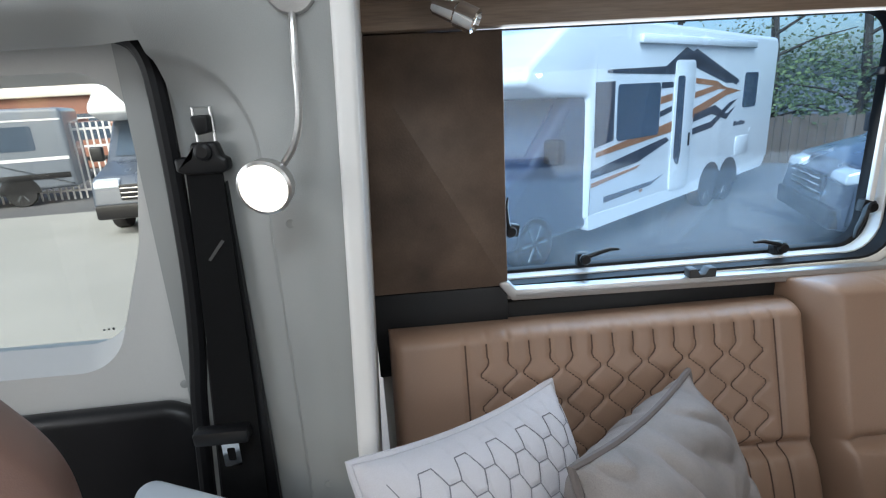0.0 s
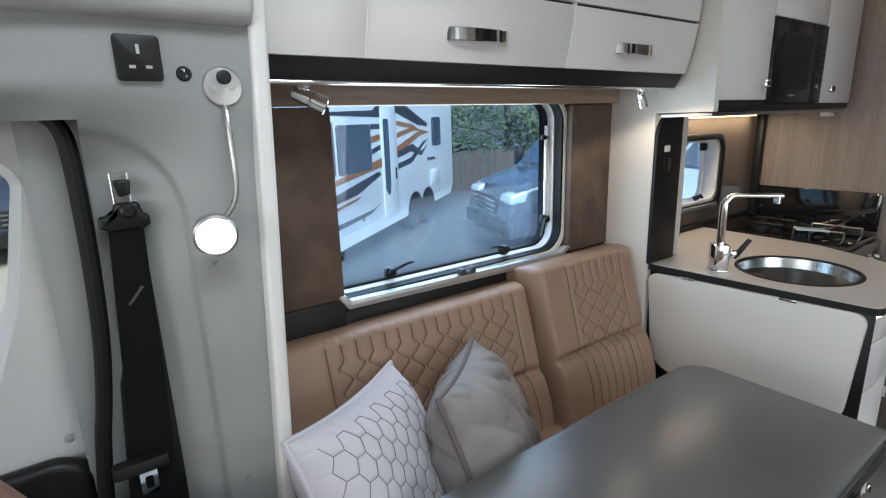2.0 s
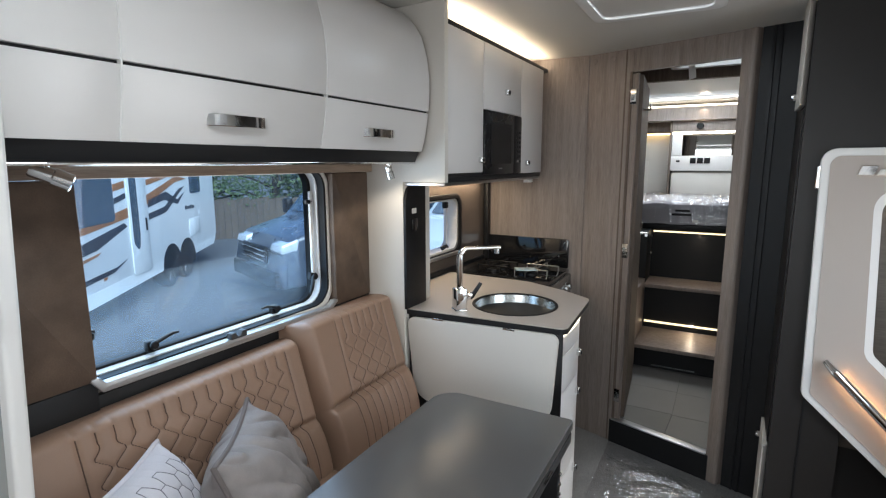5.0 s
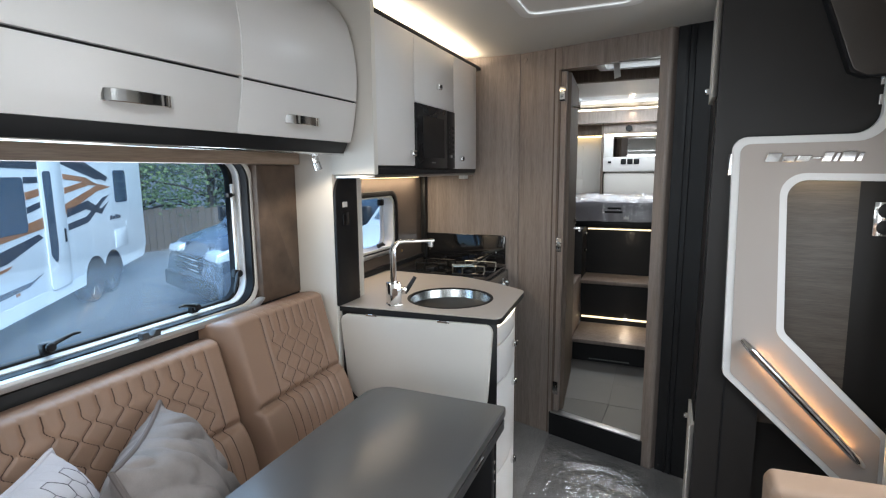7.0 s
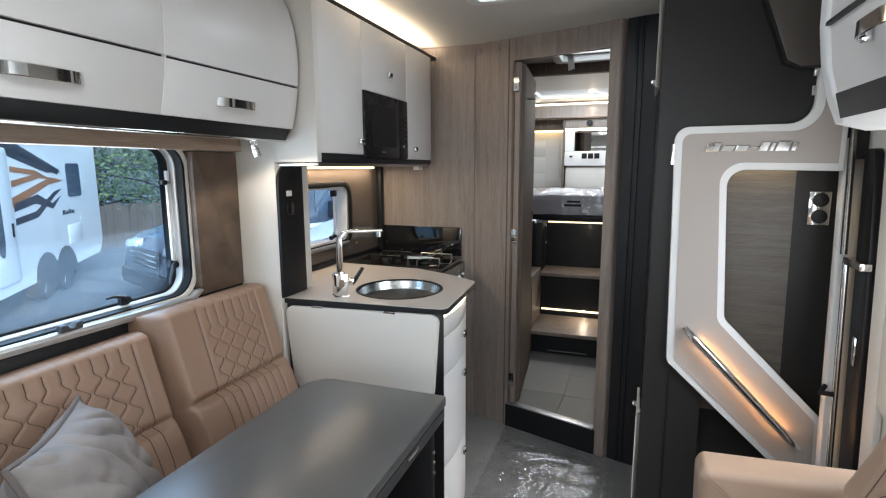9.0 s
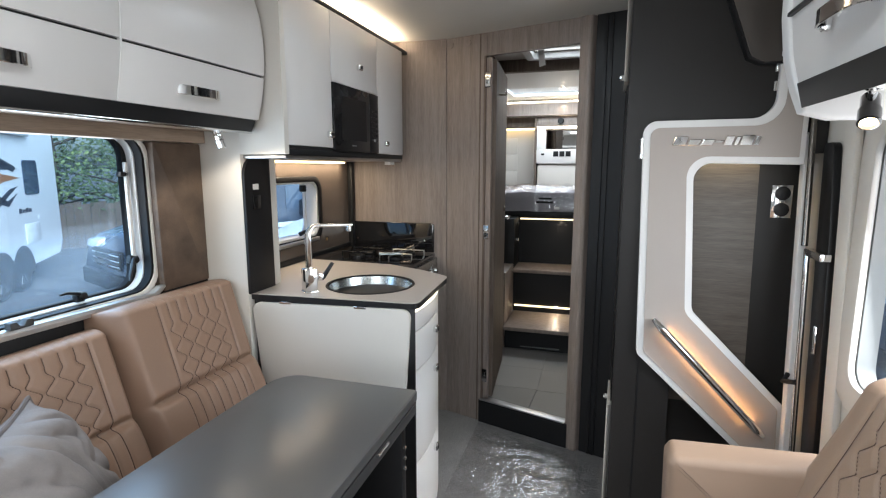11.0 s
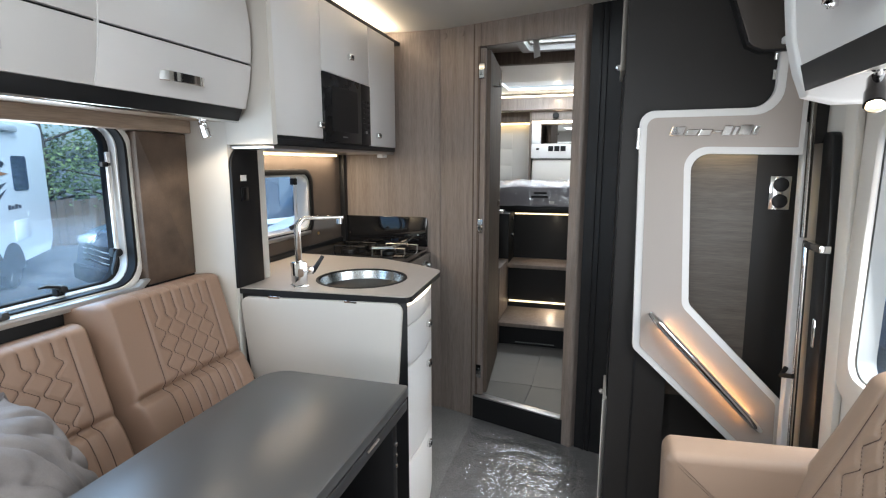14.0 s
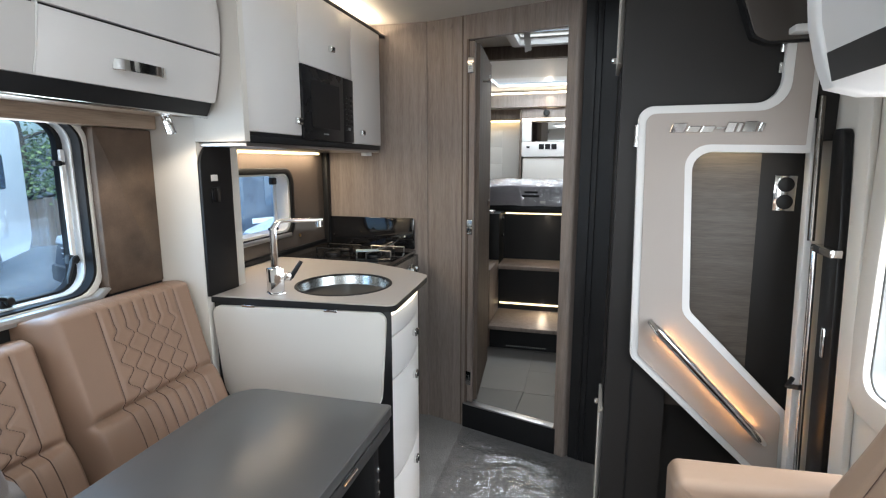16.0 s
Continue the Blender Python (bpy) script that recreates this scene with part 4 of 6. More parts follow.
HOB = 0.878
cooker = thing("cooker", "black glass hob and cooker with its lid raised", "cooker", (2.46, 0.75, FLOOR))
part("body", box(2.19, 2.695, 0.53, 1.03, FLOOR, HOB - 0.024, 0.004), CHARCOAL, cooker)
part("hob", box(2.15, 2.698, 0.518, 1.031, HOB - 0.022, HOB, 0.004), BLACK_GLASS, cooker)
part("front", box(2.24, 2.70, 0.505, 0.528, 0.70, HOB - 0.024, 0.005), STEEL, cooker, "steel control panel")
part("oven_door", box(2.24, 2.70, 0.503, 0.528, 0.06, 0.69, 0.006), BLACK_GLASS, cooker)
for i in range(5):
    part("knob", lathe([(0.017, 0), (0.017, 0.012), (0.013, 0.018)], (2.38 + 0.065 * i, 0.503, 0.79), (0, -1, 0), 14), STEEL, cooker)
part("lid", prism(rounded([(0.522, HOB + 0.004), (1.030, HOB + 0.004), (1.030, 1.046), (0.522, 1.046)], [0.004, 0.004, 0.01, 0.018]), 2.688, 2.697, "x", 0.002), BLACK_GLASS, cooker, "raised black glass lid")
for yy in (0.575, 0.985):
    part("lid_stud", lathe([(0.005, 0), (0.005, 0.003)], (2.687, yy, 0.948), (-1, 0, 0), 8), CHROME, cooker)
part("seam", box(2.33, 2.334, 0.52, 1.03, HOB + 0.0005, HOB + 0.003), CHARCOAL, cooker)
for bx, by in ((2.46, 0.66), (2.46, 0.88), (2.60, 0.64), (2.60, 0.88)):
    b = part("burner", lathe([(0.04, 0.0005), (0.038, 0.012), (0.022, 0.016), (0.02, 0.018)], (bx, by, HOB), (0, 0, 1), 20), BLACK_PLASTIC, cooker)
    g = tube([(bx - 0.09, by, HOB + 0.028), (bx + 0.09, by, HOB + 0.028)], 0.004, 6)
    tube([(bx, by - 0.09, HOB + 0.028), (bx, by + 0.09, HOB + 0.028)], 0.004, 6, bm=g)
    for dx, dy in ((-0.09, 0), (0.09, 0), (0, -0.09), (0, 0.09)):
        tube([(bx + dx, by + dy, HOB + 0.001), (bx + dx, by + dy, HOB + 0.029)], 0.004, 6, bm=g)
    part("pan_support", g, BRUSHED if by < 0.7 else BLACK_PLASTIC, b)
leaf_ = thing("instruction_leaflet", "pale blue folded leaflet lying on the pan supports", "leaflet", (2.44, 0.68, HOB + 0.03))
part("sheet", moved(box(-0.075, 0.075, -0.055, 0.055, 0, 0.004, 0.001), pose(2.42, 0.675, HOB + 0.033, 0, 6, 25)), mat("pale_blue_paper", (0.45, 0.58, 0.66), 0.35, vary=0.15, scale=18), leaf_)
structure("trim_corner_post", box(2.665, 2.70, 1.005, 1.034, HOB + 0.02, 1.385, 0.003), CHARCOAL, "dark corner strip beside the splashback", "trim")
structure("trim_upstand", box(1.67, 2.68, 1.022, 1.0335, 0.901, 0.925, 0.002), CHARCOAL, "dark upstand along the worktop", "trim")
solid("socket_cap", lathe([(0.008, 0), (0.008, 0.004), (0.005, 0.006)], (2.41, KWALL - 0.001, 0.976), (0, -1, 0), 16), mat("brass_cap", (0.62, 0.42, 0.20), 0.3, 0.8), "small brass cap on the splashback", "cap")

# wall cupboard with the microwave
BLACK_SATIN = mat("satin_black", (0.010, 0.010, 0.011), 0.28, vary=0.1, spec=0.3)
CY = 0.668
CUP_X0, CUP_X1, CUP_Z0, CUP_Z1 = 1.536, 2.606, 1.430, 1.948
MW0, MW1, MWT = 1.850, 2.280, 1.684
cup = thing("microwave_cupboard", "gloss white wall cupboard built round a microwave", "wall cupboard", (2.1, 0.85, 1.40))
part("carcass", ring(rect(CUP_X0 + 0.002, CUP_X1 - 0.002, CUP_Z0 + 0.002, CUP_Z1 - 0.002, 0.0005), rect(MW0 + 0.004, MW1 - 0.004, CUP_Z0 + 0.006, MWT + 0.004, 0.0005), CY + 0.02, KWALL - 0.002, "y"), CREAM, cup)
l = part("left_door", box(CUP_X0, MW0 - 0.003, CY, CY + 0.018, CUP_Z0, CUP_Z1, 0.003), GLOSS_WHITE, cup)
c = part("top_flap", box(MW0, MW1 + 0.002, CY, CY + 0.018, MWT + 0.003, CUP_Z1, 0.003), GLOSS_WHITE, cup)
r = part("right_door", box(MW1 + 0.005, CUP_X1, CY, CY + 0.018, CUP_Z0 - 0.012, CUP_Z1, 0.003), GLOSS_WHITE, cup)
for p_, kx, kz in ((c, 2.082, 1.775), (l, 1.813, 1.480), (r, 2.362, 1.468)):
    kn = part("knob", box(kx - 0.017, kx + 0.017, CY - 0.020, CY - 0.001, kz - 0.013, kz + 0.013, 0.006, 3), CHROME, p_, "square chrome push knob")
    part("button", box(kx - 0.008, kx + 0.008, CY - 0.0225, CY - 0.0203, kz - 0.006, kz + 0.006, 0.001), BLACK_PLASTIC, kn)
part("light_pelmet", box(CUP_X0 - 0.004, CUP_X1, CY + 0.004, KWALL - 0.002, 1.397, 1.417, 0.002), CHARCOAL, cup, "charcoal strip under the doors")
part("base_rail", box(CUP_X0, MW1, CY + 0.006, CY + 0.03, 1.4175, CUP_Z0 - 0.001), CHARCOAL, cup)
part("base_board", box(CUP_X0, CUP_X1, CY + 0.012, KWALL - 0.002, 1.384, 1.396, 0.002), BRUSHED, cup, "grey underside board")
part("hook_box", box(2.47, 2.535, CY + 0.02, CY + 0.05, 1.366, 1.383, 0.003), WHITE_TRIM, cup)
part("top_board", box(CUP_X0, CUP_X1 + 0.09, CY + 0.004, CY + 0.03, CUP_Z1 + 0.002, CUP_Z1 + 0.018, 0.002), CHARCOAL, cup)
mw = thing("microwave", "black built-in microwave with a glass door", "microwave", (2.06, 0.75, CUP_Z0))
part("body", box(MW0 + 0.006, MW1 - 0.006, CY + 0.012, CY + 0.25, CUP_Z0 + 0.008, MWT - 0.002), BLACK_PLASTIC, mw)
dr = part("door", box(MW0 + 0.001, MW1 - 0.098, CY - 0.006, CY + 0.011, CUP_Z0 - 0.010, MWT, 0.003), BLACK_SATIN, mw)
part("window", box(MW0 + 0.06, MW1 - 0.14, CY - 0.0085, CY - 0.0065, CUP_Z0 + 0.035, MWT - 0.045), BLACK_PLASTIC, dr)
panel = part("control_panel", box(MW1 - 0.097, MW1 - 0.001, CY - 0.006, CY + 0.011, CUP_Z0 - 0.010, MWT, 0.003), BLACK_SATIN, mw)
for i in range(7):
    for j in range(3):
        part("button", box(MW1 - 0.083 + j * 0.025, MW1 - 0.065 + j * 0.025, CY - 0.0085, CY - 0.0062, 1.47 + i * 0.022, 1.482 + i * 0.022), PLASTIC_GREY if (i, j) == (0, 1) else BLACK_SATIN, panel)
part("name_bar", box(MW0 + 0.15, MW0 + 0.19, CY - 0.0072, CY - 0.0062, CUP_Z0 + 0.012, CUP_Z0 + 0.017), PLASTIC_GREY, dr)
cove = thing("cove_light", "warm light strip hidden on top of the cupboards", "light strip", (2.1, 0.73, CUP_Z1))
part("strip", box(1.56, 2.66, CY + 0.036, CY + 0.052, CUP_Z1 + 0.001, CUP_Z1 + 0.007), LED_DIM, cove)
lamp("cove_glow", "AREA", 1.9, look((2.1, CY + 0.045, CUP_Z1 + 0.011), (2.1, CY - 0.12, 2.4)), WARM, (1.08, 0.03))
under = thing("cupboard_light", "slim warm light strip under the wall cupboard", "light strip", (2.10, 1.01, 1.38))
part("strip", box(1.70, 2.60, 1.012, 1.030, 1.374, 1.3835), LED_WARM, under)
lamp("under_cupboard_glow", "AREA", 1.2, look((2.15, 1.005, 1.372), (2.15, 1.0, 0.9)), WARM, (0.85, 0.03))

# ---- doorway to the rear ----
leaf = thing("door_rear", "dark wooden washroom door standing open", "door", (2.68, 0.19, REAR_Z), kind="structure")
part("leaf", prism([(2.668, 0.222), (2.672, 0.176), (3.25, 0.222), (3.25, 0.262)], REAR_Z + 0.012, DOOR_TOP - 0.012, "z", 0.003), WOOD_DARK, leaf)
part("edge", slant_box(SL - 0.001, SL + 0.030, 0.000, 0.012, REAR_Z + 0.012, DOOR_TOP - 0.010, 0.003), WOOD_WALL, leaf, "pale lipped edge of the door")
for z in (0.218, 1.016, 1.790):
    hg = part("hinge", slant_box(SL - 0.003, SL + 0.026, -0.010, -0.001, z - 0.037, z + 0.037, 0.002), CHROME, leaf)
    part("pivot", slant_box(SL + 0.002, SL + 0.016, -0.0125, -0.0102, z - 0.018, z + 0.018, 0.001), STEEL, hg)
lx, ly = 3.06, 0.205
part("lever", tube([(lx, ly, 1.06), (lx, ly - 0.045, 1.06), (lx - 0.10, ly - 0.05, 1.06)], 0.008, 8), CHROME, leaf)
part("rose", lathe([(0.022, 0), (0.022, 0.006), (0.014, 0.012)], (lx + 0.06, ly + 0.004, 1.10), (0, -1, 0), 16), CHROME, leaf)
part("hook", tube([(2.80, 0.188, 1.74), (2.82, 0.155, 1.74), (2.82, 0.155, 1.77)], 0.006, 8), CHROME, leaf)

for s_cap in (0.030, 0.135):
    cx_, cy_ = on_slant(s_cap, -0.001)
    solid("wall_cap", lathe([(0.015, 0), (0.015, 0.003), (0.012, 0.004)], (cx_, cy_, 1.985), tuple(-ACROSS) + (0,), 20), WOOD_WALL, "round veneer cap near the ceiling", "cap", "veneer caps")
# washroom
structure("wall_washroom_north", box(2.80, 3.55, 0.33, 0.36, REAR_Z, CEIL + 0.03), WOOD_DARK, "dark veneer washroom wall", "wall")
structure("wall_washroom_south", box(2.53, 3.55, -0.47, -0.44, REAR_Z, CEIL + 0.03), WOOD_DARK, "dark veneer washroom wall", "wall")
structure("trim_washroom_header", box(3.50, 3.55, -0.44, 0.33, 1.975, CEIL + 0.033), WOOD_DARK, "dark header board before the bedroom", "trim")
hatch = thing("roof_hatch", "white roof hatch frame with a hanging tag", "roof hatch", (3.1, -0.12, CEIL + 0.03))
part("frame", ring(rect(2.90, 3.38, -0.38, 0.12, 0.03), rect(2.95, 3.33, -0.33, 0.07, 0.02), CEIL - 0.005, CEIL + 0.033, "z", bevel=0.004), WHITE_TRIM, hatch)
for i in range(6):
    part("louvre", box(2.893, 2.899, -0.33 + i * 0.07, -0.28 + i * 0.07, CEIL + 0.002, CEIL + 0.02), PLASTIC_GREY, hatch)
part("tag", prism([(-0.045, 1.895), (-0.012, 1.885), (-0.002, 1.99), (-0.030, 2.015)], 2.885, 2.887, "x"), WHITE_TRIM, hatch, "white paper tag")

# stairs up to the bed
st = thing("bed_steps", "black fronted wooden steps up to the bed", "steps", (3.8, -0.08, REAR_Z))
STEP_S, STEP_N = -0.42, 0.252
part("tread", box(3.43, 3.87, STEP_S, STEP_N, 0.224, 0.250, 0.003), WOOD_WALL, st)
part("tread", box(3.80, 4.12, STEP_S, STEP_N, 0.566, 0.592, 0.003), WOOD_WALL, st)
part("riser", box(3.50, 3.52, STEP_S, STEP_N, REAR_Z + 0.006, 0.223), CHARCOAL, st)
part("riser", box(3.865, 3.88, STEP_S, STEP_N, 0.251, 0.565), CHARCOAL, st)
part("riser", box(4.10, 4.12, STEP_S, STEP_N, 0.593, 0.985), CHARCOAL, st)
part("light_strip", box(3.853, 3.863, STEP_S + 0.02, STEP_N - 0.01, 0.292, 0.304), LED_STEP, st)
part("light_strip", box(4.085, 4.098, STEP_S + 0.02, STEP_N - 0.01, 0.944, 0.954), LED_STEP, st)
for i in range(20):
    part("vent_slot", box(3.4975, 3.4995, -0.13 + i * 0.0135, -0.121 + i * 0.0135, 0.092, 0.100), STEEL, st)
lamp("step_glow", "AREA", 0.5, look((3.83, -0.08, 0.34), (3.68, -0.08, 0.2)), WARM, (0.02, 0.5))
lamp("step_glow_upper", "AREA", 0.35, look((4.06, -0.08, 0.94), (4.0, -0.08, 0.6)), WARM, (0.02, 0.5))
side_unit = thing("bed_side_unit", "dark cabinet beside the bed steps", "cabinet", (3.9, 0.30, REAR_Z))
part("body", box(3.87, 4.14, STEP_N + 0.003, 0.42, 0.252, 0.965, 0.004), CHARCOAL, side_unit)
part("cheek", box(3.50, 3.868, STEP_N + 0.003, 0.327, REAR_Z + 0.006, 0.62, 0.004), WOOD_WALL, side_unit)
for z in (0.79, 0.92):
    part("knob", lathe([(0.012, 0), (0.014, 0.012), (0.01, 0.018)], (4.00, STEP_N + 0.003, z), (0, -1, 0), 12), CHROME, side_unit)

# bed
bed = thing("bed", "island bed with a mattress still wrapped in plastic", "bed", (4.7, 0.0, 0.9))
part("base", box(4.085, 5.35, -0.75, 0.80, 0.957, 1.008, 0.008), CHARCOAL, bed)


def mattress(i, j):
    x, y = 4.09 + 1.22 * i, -0.74 + 1.5 * j
    e = min(1, min(i, 1 - i, j, 1 - j) * 22)
    return Vector((x, y, 1.010 + 0.15 * math.sqrt(max(0, 1 - (1 - e) ** 2)) + 0.008 * noise.noise((x * 7, y * 7, 0))))


part("mattress", grid(60, 60, mattress), mat("grey_mattress_cover", (0.40, 0.39, 0.42), 0.85, vary=0.15, scale=9, grain=0.3, grain_scale=300, bump=0.3), bed)


def wrap(i, j):
    p = mattress(i, j)
    return p + Vector((-0.012 * (1 - i) ** 8, 0, 0.006 + 0.045 * abs(noise.noise((p.x * 13, p.y * 10, 2))) + 0.016 * noise.noise((p.x * 40, p.y * 34, 5))))


part("plastic_wrap", grid(150, 150, wrap), PLASTIC_FILM, bed, "crumpled clear plastic wrap")
logo = box(4.072, 4.076, -0.01, 0.12, 1.075, 1.092)
box(4.072, 4.076, 0.0, 0.10, 1.105, 1.12, bm=logo)
part("print", logo, CHARCOAL, bed, "dark printed bars")
part("print", box(4.07, 4.074, -0.06, -0.02, 1.03, 1.05), WHITE_TRIM, bed)

hb = thing("headboard_unit", "white headboard locker with a mirror and sockets", "headboard", (5.30, 0.0, 1.0))
part("panel", box(5.36, 5.395, 0.285, 1.03, 1.0, 1.90, 0.006), CREAM, hb, "padded cream panel")
for i in range(3):
    part("pad", box(5.353, 5.359, 0.47, 0.95, 1.16 + i * 0.165, 1.318 + i * 0.165, 0.003), CREAM, hb)
part("locker_base", box(5.13, 5.395, -0.45, 0.252, 1.390, 1.527, 0.006), GLOSS_WHITE, hb)
for i in range(3):
    part("socket", box(5.123, 5.129, -0.075 + i * 0.058, -0.027 + i * 0.058, 1.458, 1.508, 0.002), BLACK_PLASTIC, hb)
part("socket", box(5.123, 5.129, 0.175, 0.205, 1.470, 1.488, 0.002), BLACK_PLASTIC, hb)
part("mirror", box(5.16, 5.166, -0.43, 0.160, 1.530, 1.705), mat("mirror_glass", (0.85, 0.86, 0.86), 0.02, 1.0, vary=0.01, rough_vary=0.01), hb)
part("mirror_side", box(5.13, 5.17, 0.164, 0.250, 1.529, 1.720, 0.003), WHITE_TRIM, hb)
part("light_strip", box(5.125, 5.14, -0.43, 0.248, 1.722, 1.742), LED_PALE, hb)
part("valance", box(5.12, 5.39, -0.45, 0.252, 1.744, 1.838, 0.004), WOOD_WALL, hb)
part("spot", lathe([(0.03, 0), (0.03, 0.02), (0.024, 0.026)], (5.119, 0.025, 1.79), (-1, 0, 0), 16), BLACK_PLASTIC, hb)
part("headboard", box(5.15, 5.395, -0.45, 0.245, 1.10, 1.384, 0.02), CREAM, hb)
part("post", box(5.11, 5.39, 0.253, 0.270, 1.1, 1.838, 0.003), WOOD_DARK, hb)
part("light_strip", box(5.30, 5.34, 0.29, 0.95, 1.728, 1.742), LED_WARM, hb)
part("shelf", box(5.20, 5.39, 0.272, 1.0, 1.744, 1.838, 0.004), WOOD_DARK, hb)
structure("trim_bedroom_header", box(5.06, 5.11, -1.0, 1.0, 1.842, 1.955), WOOD_WALL, "ash header board over the bed", "trim")
structure("trim_bedroom_light", box(5.05, 5.07, -0.9, 0.9, 1.960, 1.972), LED_PALE, "light strip along the header", "light strip")
lamp("bedroom_glow", "AREA", 2.4, look((5.0, 0.0, 1.955), (4.6, 0, 1.0)), WARM, (0.05, 1.5))

# ---- entrance partition ----
PX, RECESS = 1.978, 2.083
wall_shape = [(-0.432, FLOOR), (-0.432, CEIL), (WALL_S, CEIL), (WALL_S, 1.40), (-0.632, 1.40), (-0.632, FLOOR)]
structure("wall_partition", prism(wall_shape, PX, PX + 0.03, "x"), CHARCOAL_WALL, "charcoal partition beside the entrance", "wall")
structure("wall_recess", box(RECESS, RECESS + 0.03, WALL_S, -0.60, FLOOR, 1.43), CHARCOAL_WALL, "charcoal back of the entrance recess", "wall")
structure("wall_recess_cheek", box(PX + 0.031, RECESS - 0.001, -0.632, -0.602, FLOOR, 1.43), CHARCOAL_WALL, "charcoal side of the entrance recess", "wall")
structure("wall_recess_top", box(PX + 0.031, RECESS - 0.001, WALL_S, -0.634, 1.40, 1.43), CHARCOAL_WALL, "charcoal top of the entrance recess", "wall")
structure("trim_partition_joint", box(PX - 0.003, PX - 0.0005, -0.524, -0.518, FLOOR, 0.66), BLACK_PLASTIC, "dark joint in the partition", "trim")
structure("wall_partition_side", prism([(PX + 0.032, -0.440), (2.445, -0.448), (2.445, -0.478), (PX + 0.032, -0.470)], FLOOR, CEIL, "z"), CHARCOAL_WALL, "charcoal side of the fridge housing", "wall")
fr = thing("fridge_housing", "cream cupboard doors above and below a dark fridge", "cupboard", (2.1, -0.45, FLOOR))
up = part("upper_door", prism([(PX + 0.01, -0.414), (2.25, -0.424), (2.25, -0.440), (PX + 0.032, -0.432)], 1.655, 2.01, "z", 0.003), CREAM, fr)
part("knob", lathe([(0.010, 0), (0.012, 0.012), (0.009, 0.018)], (2.212, -0.424, 1.702), (0, 1, 0), 14), CHROME, up)
lo = part("lower_door", prism([(PX + 0.01, -0.414), (2.25, -0.424), (2.25, -0.440), (PX + 0.032, -0.432)], -0.03, 0.43, "z", 0.003), CREAM, fr)
part("knob", lathe([(0.010, 0), (0.012, 0.012), (0.009, 0.018)], (2.212, -0.424, 0.37), (0, 1, 0), 14), CHROME, lo)
part("fridge_door", prism([(PX + 0.032, -0.428), (2.25, -0.432), (2.25, -0.440), (PX + 0.032, -0.438)], 0.44, 1.645, "z", 0.003), BLACK_PLASTIC, fr, "dark fridge door")
lamp("aisle_cove_glow", "AREA", 0.6, look((2.2, -0.46, 1.985), (2.2, -0.2, 2.4)), WARM, (0.4, 0.02))

# shaped taupe board with a white edge
outer_b = rounded([(-0.486, 1.512), (-0.507, 0.668), (-0.990, 0.222), (-1.014, 0.222), (-1.004, 0.520), (-0.684, 0.846), (-0.655, 1.368), (-0.983, 1.362), (-0.983, 1.985), (-0.894, 1.985), (-0.889, 1.514)],
                  [0.045, 0.035, 0.01, 0.004, 0.03, 0.05, 0.055, 0.004, 0.004, 0.004, 0.07], 7)
inner_b = rounded([(-0.510, 1.488), (-0.531, 0.678), (-0.985, 0.258), (-0.992, 0.258), (-0.982, 0.512), (-0.661, 0.838), (-0.631, 1.392), (-0.966, 1.386), (-0.966, 1.970), (-0.918, 1.970), (-0.913, 1.490)],
                  [0.03, 0.025, 0.003, 0.003, 0.02, 0.06, 0.07, 0.003, 0.003, 0.003, 0.085], 7)
board = thing("shaped_board", "taupe S-shaped board with a white edge and a backlit rail", "panel", (PX - 0.01, -0.75, 0.2))
part("edge", prism(outer_b, PX - 0.026, PX - 0.001, "x", 0.003), WHITE_TRIM, board, "white rounded edge")
part("face", prism(inner_b, PX - 0.030, PX - 0.0265, "x"), TAUPE, board)
part("hinge", tube([(PX - 0.012, -0.486, 1.385), (PX - 0.012, -0.486, 1.455)], 0.009, 12), CHROME, board)
part("hinge", tube([(PX - 0.012, -0.884, 1.60), (PX - 0.012, -0.884, 1.63)], 0.008, 12), CHROME, board)
part("hinge", tube([(PX - 0.012, -0.884, 1.66), (PX - 0.012, -0.884, 1.69)], 0.008, 12), CHROME, board)
# maker's name reduced to plain slanting chrome strokes
for y, w, h in ((-0.581, 0.042, 0.030), (-0.628, 0.036, 0.020), (-0.669, 0.036, 0.020), (-0.709, 0.026, 0.007), (-0.739, 0.026, 0.030), (-0.770, 0.012, 0.028), (-0.787, 0.038, 0.032), (-0.830, 0.014, 0.028)):
    z = 1.436 if h < 0.01 else 1.427
    part("badge_stroke", prism([(y, z), (y - w, z), (y - w - 0.010, z + h), (y - 0.010, z + h)], PX - 0.037, PX - 0.0305, "x", 0.0015, 1), CHROME, board, "bright metal badge stroke")
a, b = Vector((PX - 0.075, -0.574, 0.795)), Vector((PX - 0.075, -0.930, 0.428))
d = (b - a).normalized()
bar = part("grab_rail", tube([a + Vector((0.03, 0.012, 0.012)), a + d * 0.015, a + d * 0.05] + [a + (b - a) * k / 8 for k in range(1, 8)] + [b - d * 0.03, b + Vector((0.02, -0.006, -0.008))], [0.012] + [0.0145] * 10 + [0.010], 16), CHROME, board, "slanting chrome grab rail")
for k in (0.08, 0.92):
    q = a + (b - a) * k
    part("bracket", tube([q, q + Vector((0.047, 0, 0))], 0.009, 10), CHROME, bar)
part("rail_light", tube([a + d * 0.06 + Vector((0.041, 0, 0)), b - d * 0.06 + Vector((0.041, 0, 0))], 0.003, 6), LED_AMBER, board, "amber light strip behind the rail")
for k in range(8):
    lamp("rail_glow", "POINT", 0.036, Matrix.Translation(a + (b - a) * (0.12 + 0.76 * k / 7) + Vector((0.030, 0, 0))), (1.0, 0.48, 0.16), 0.0)

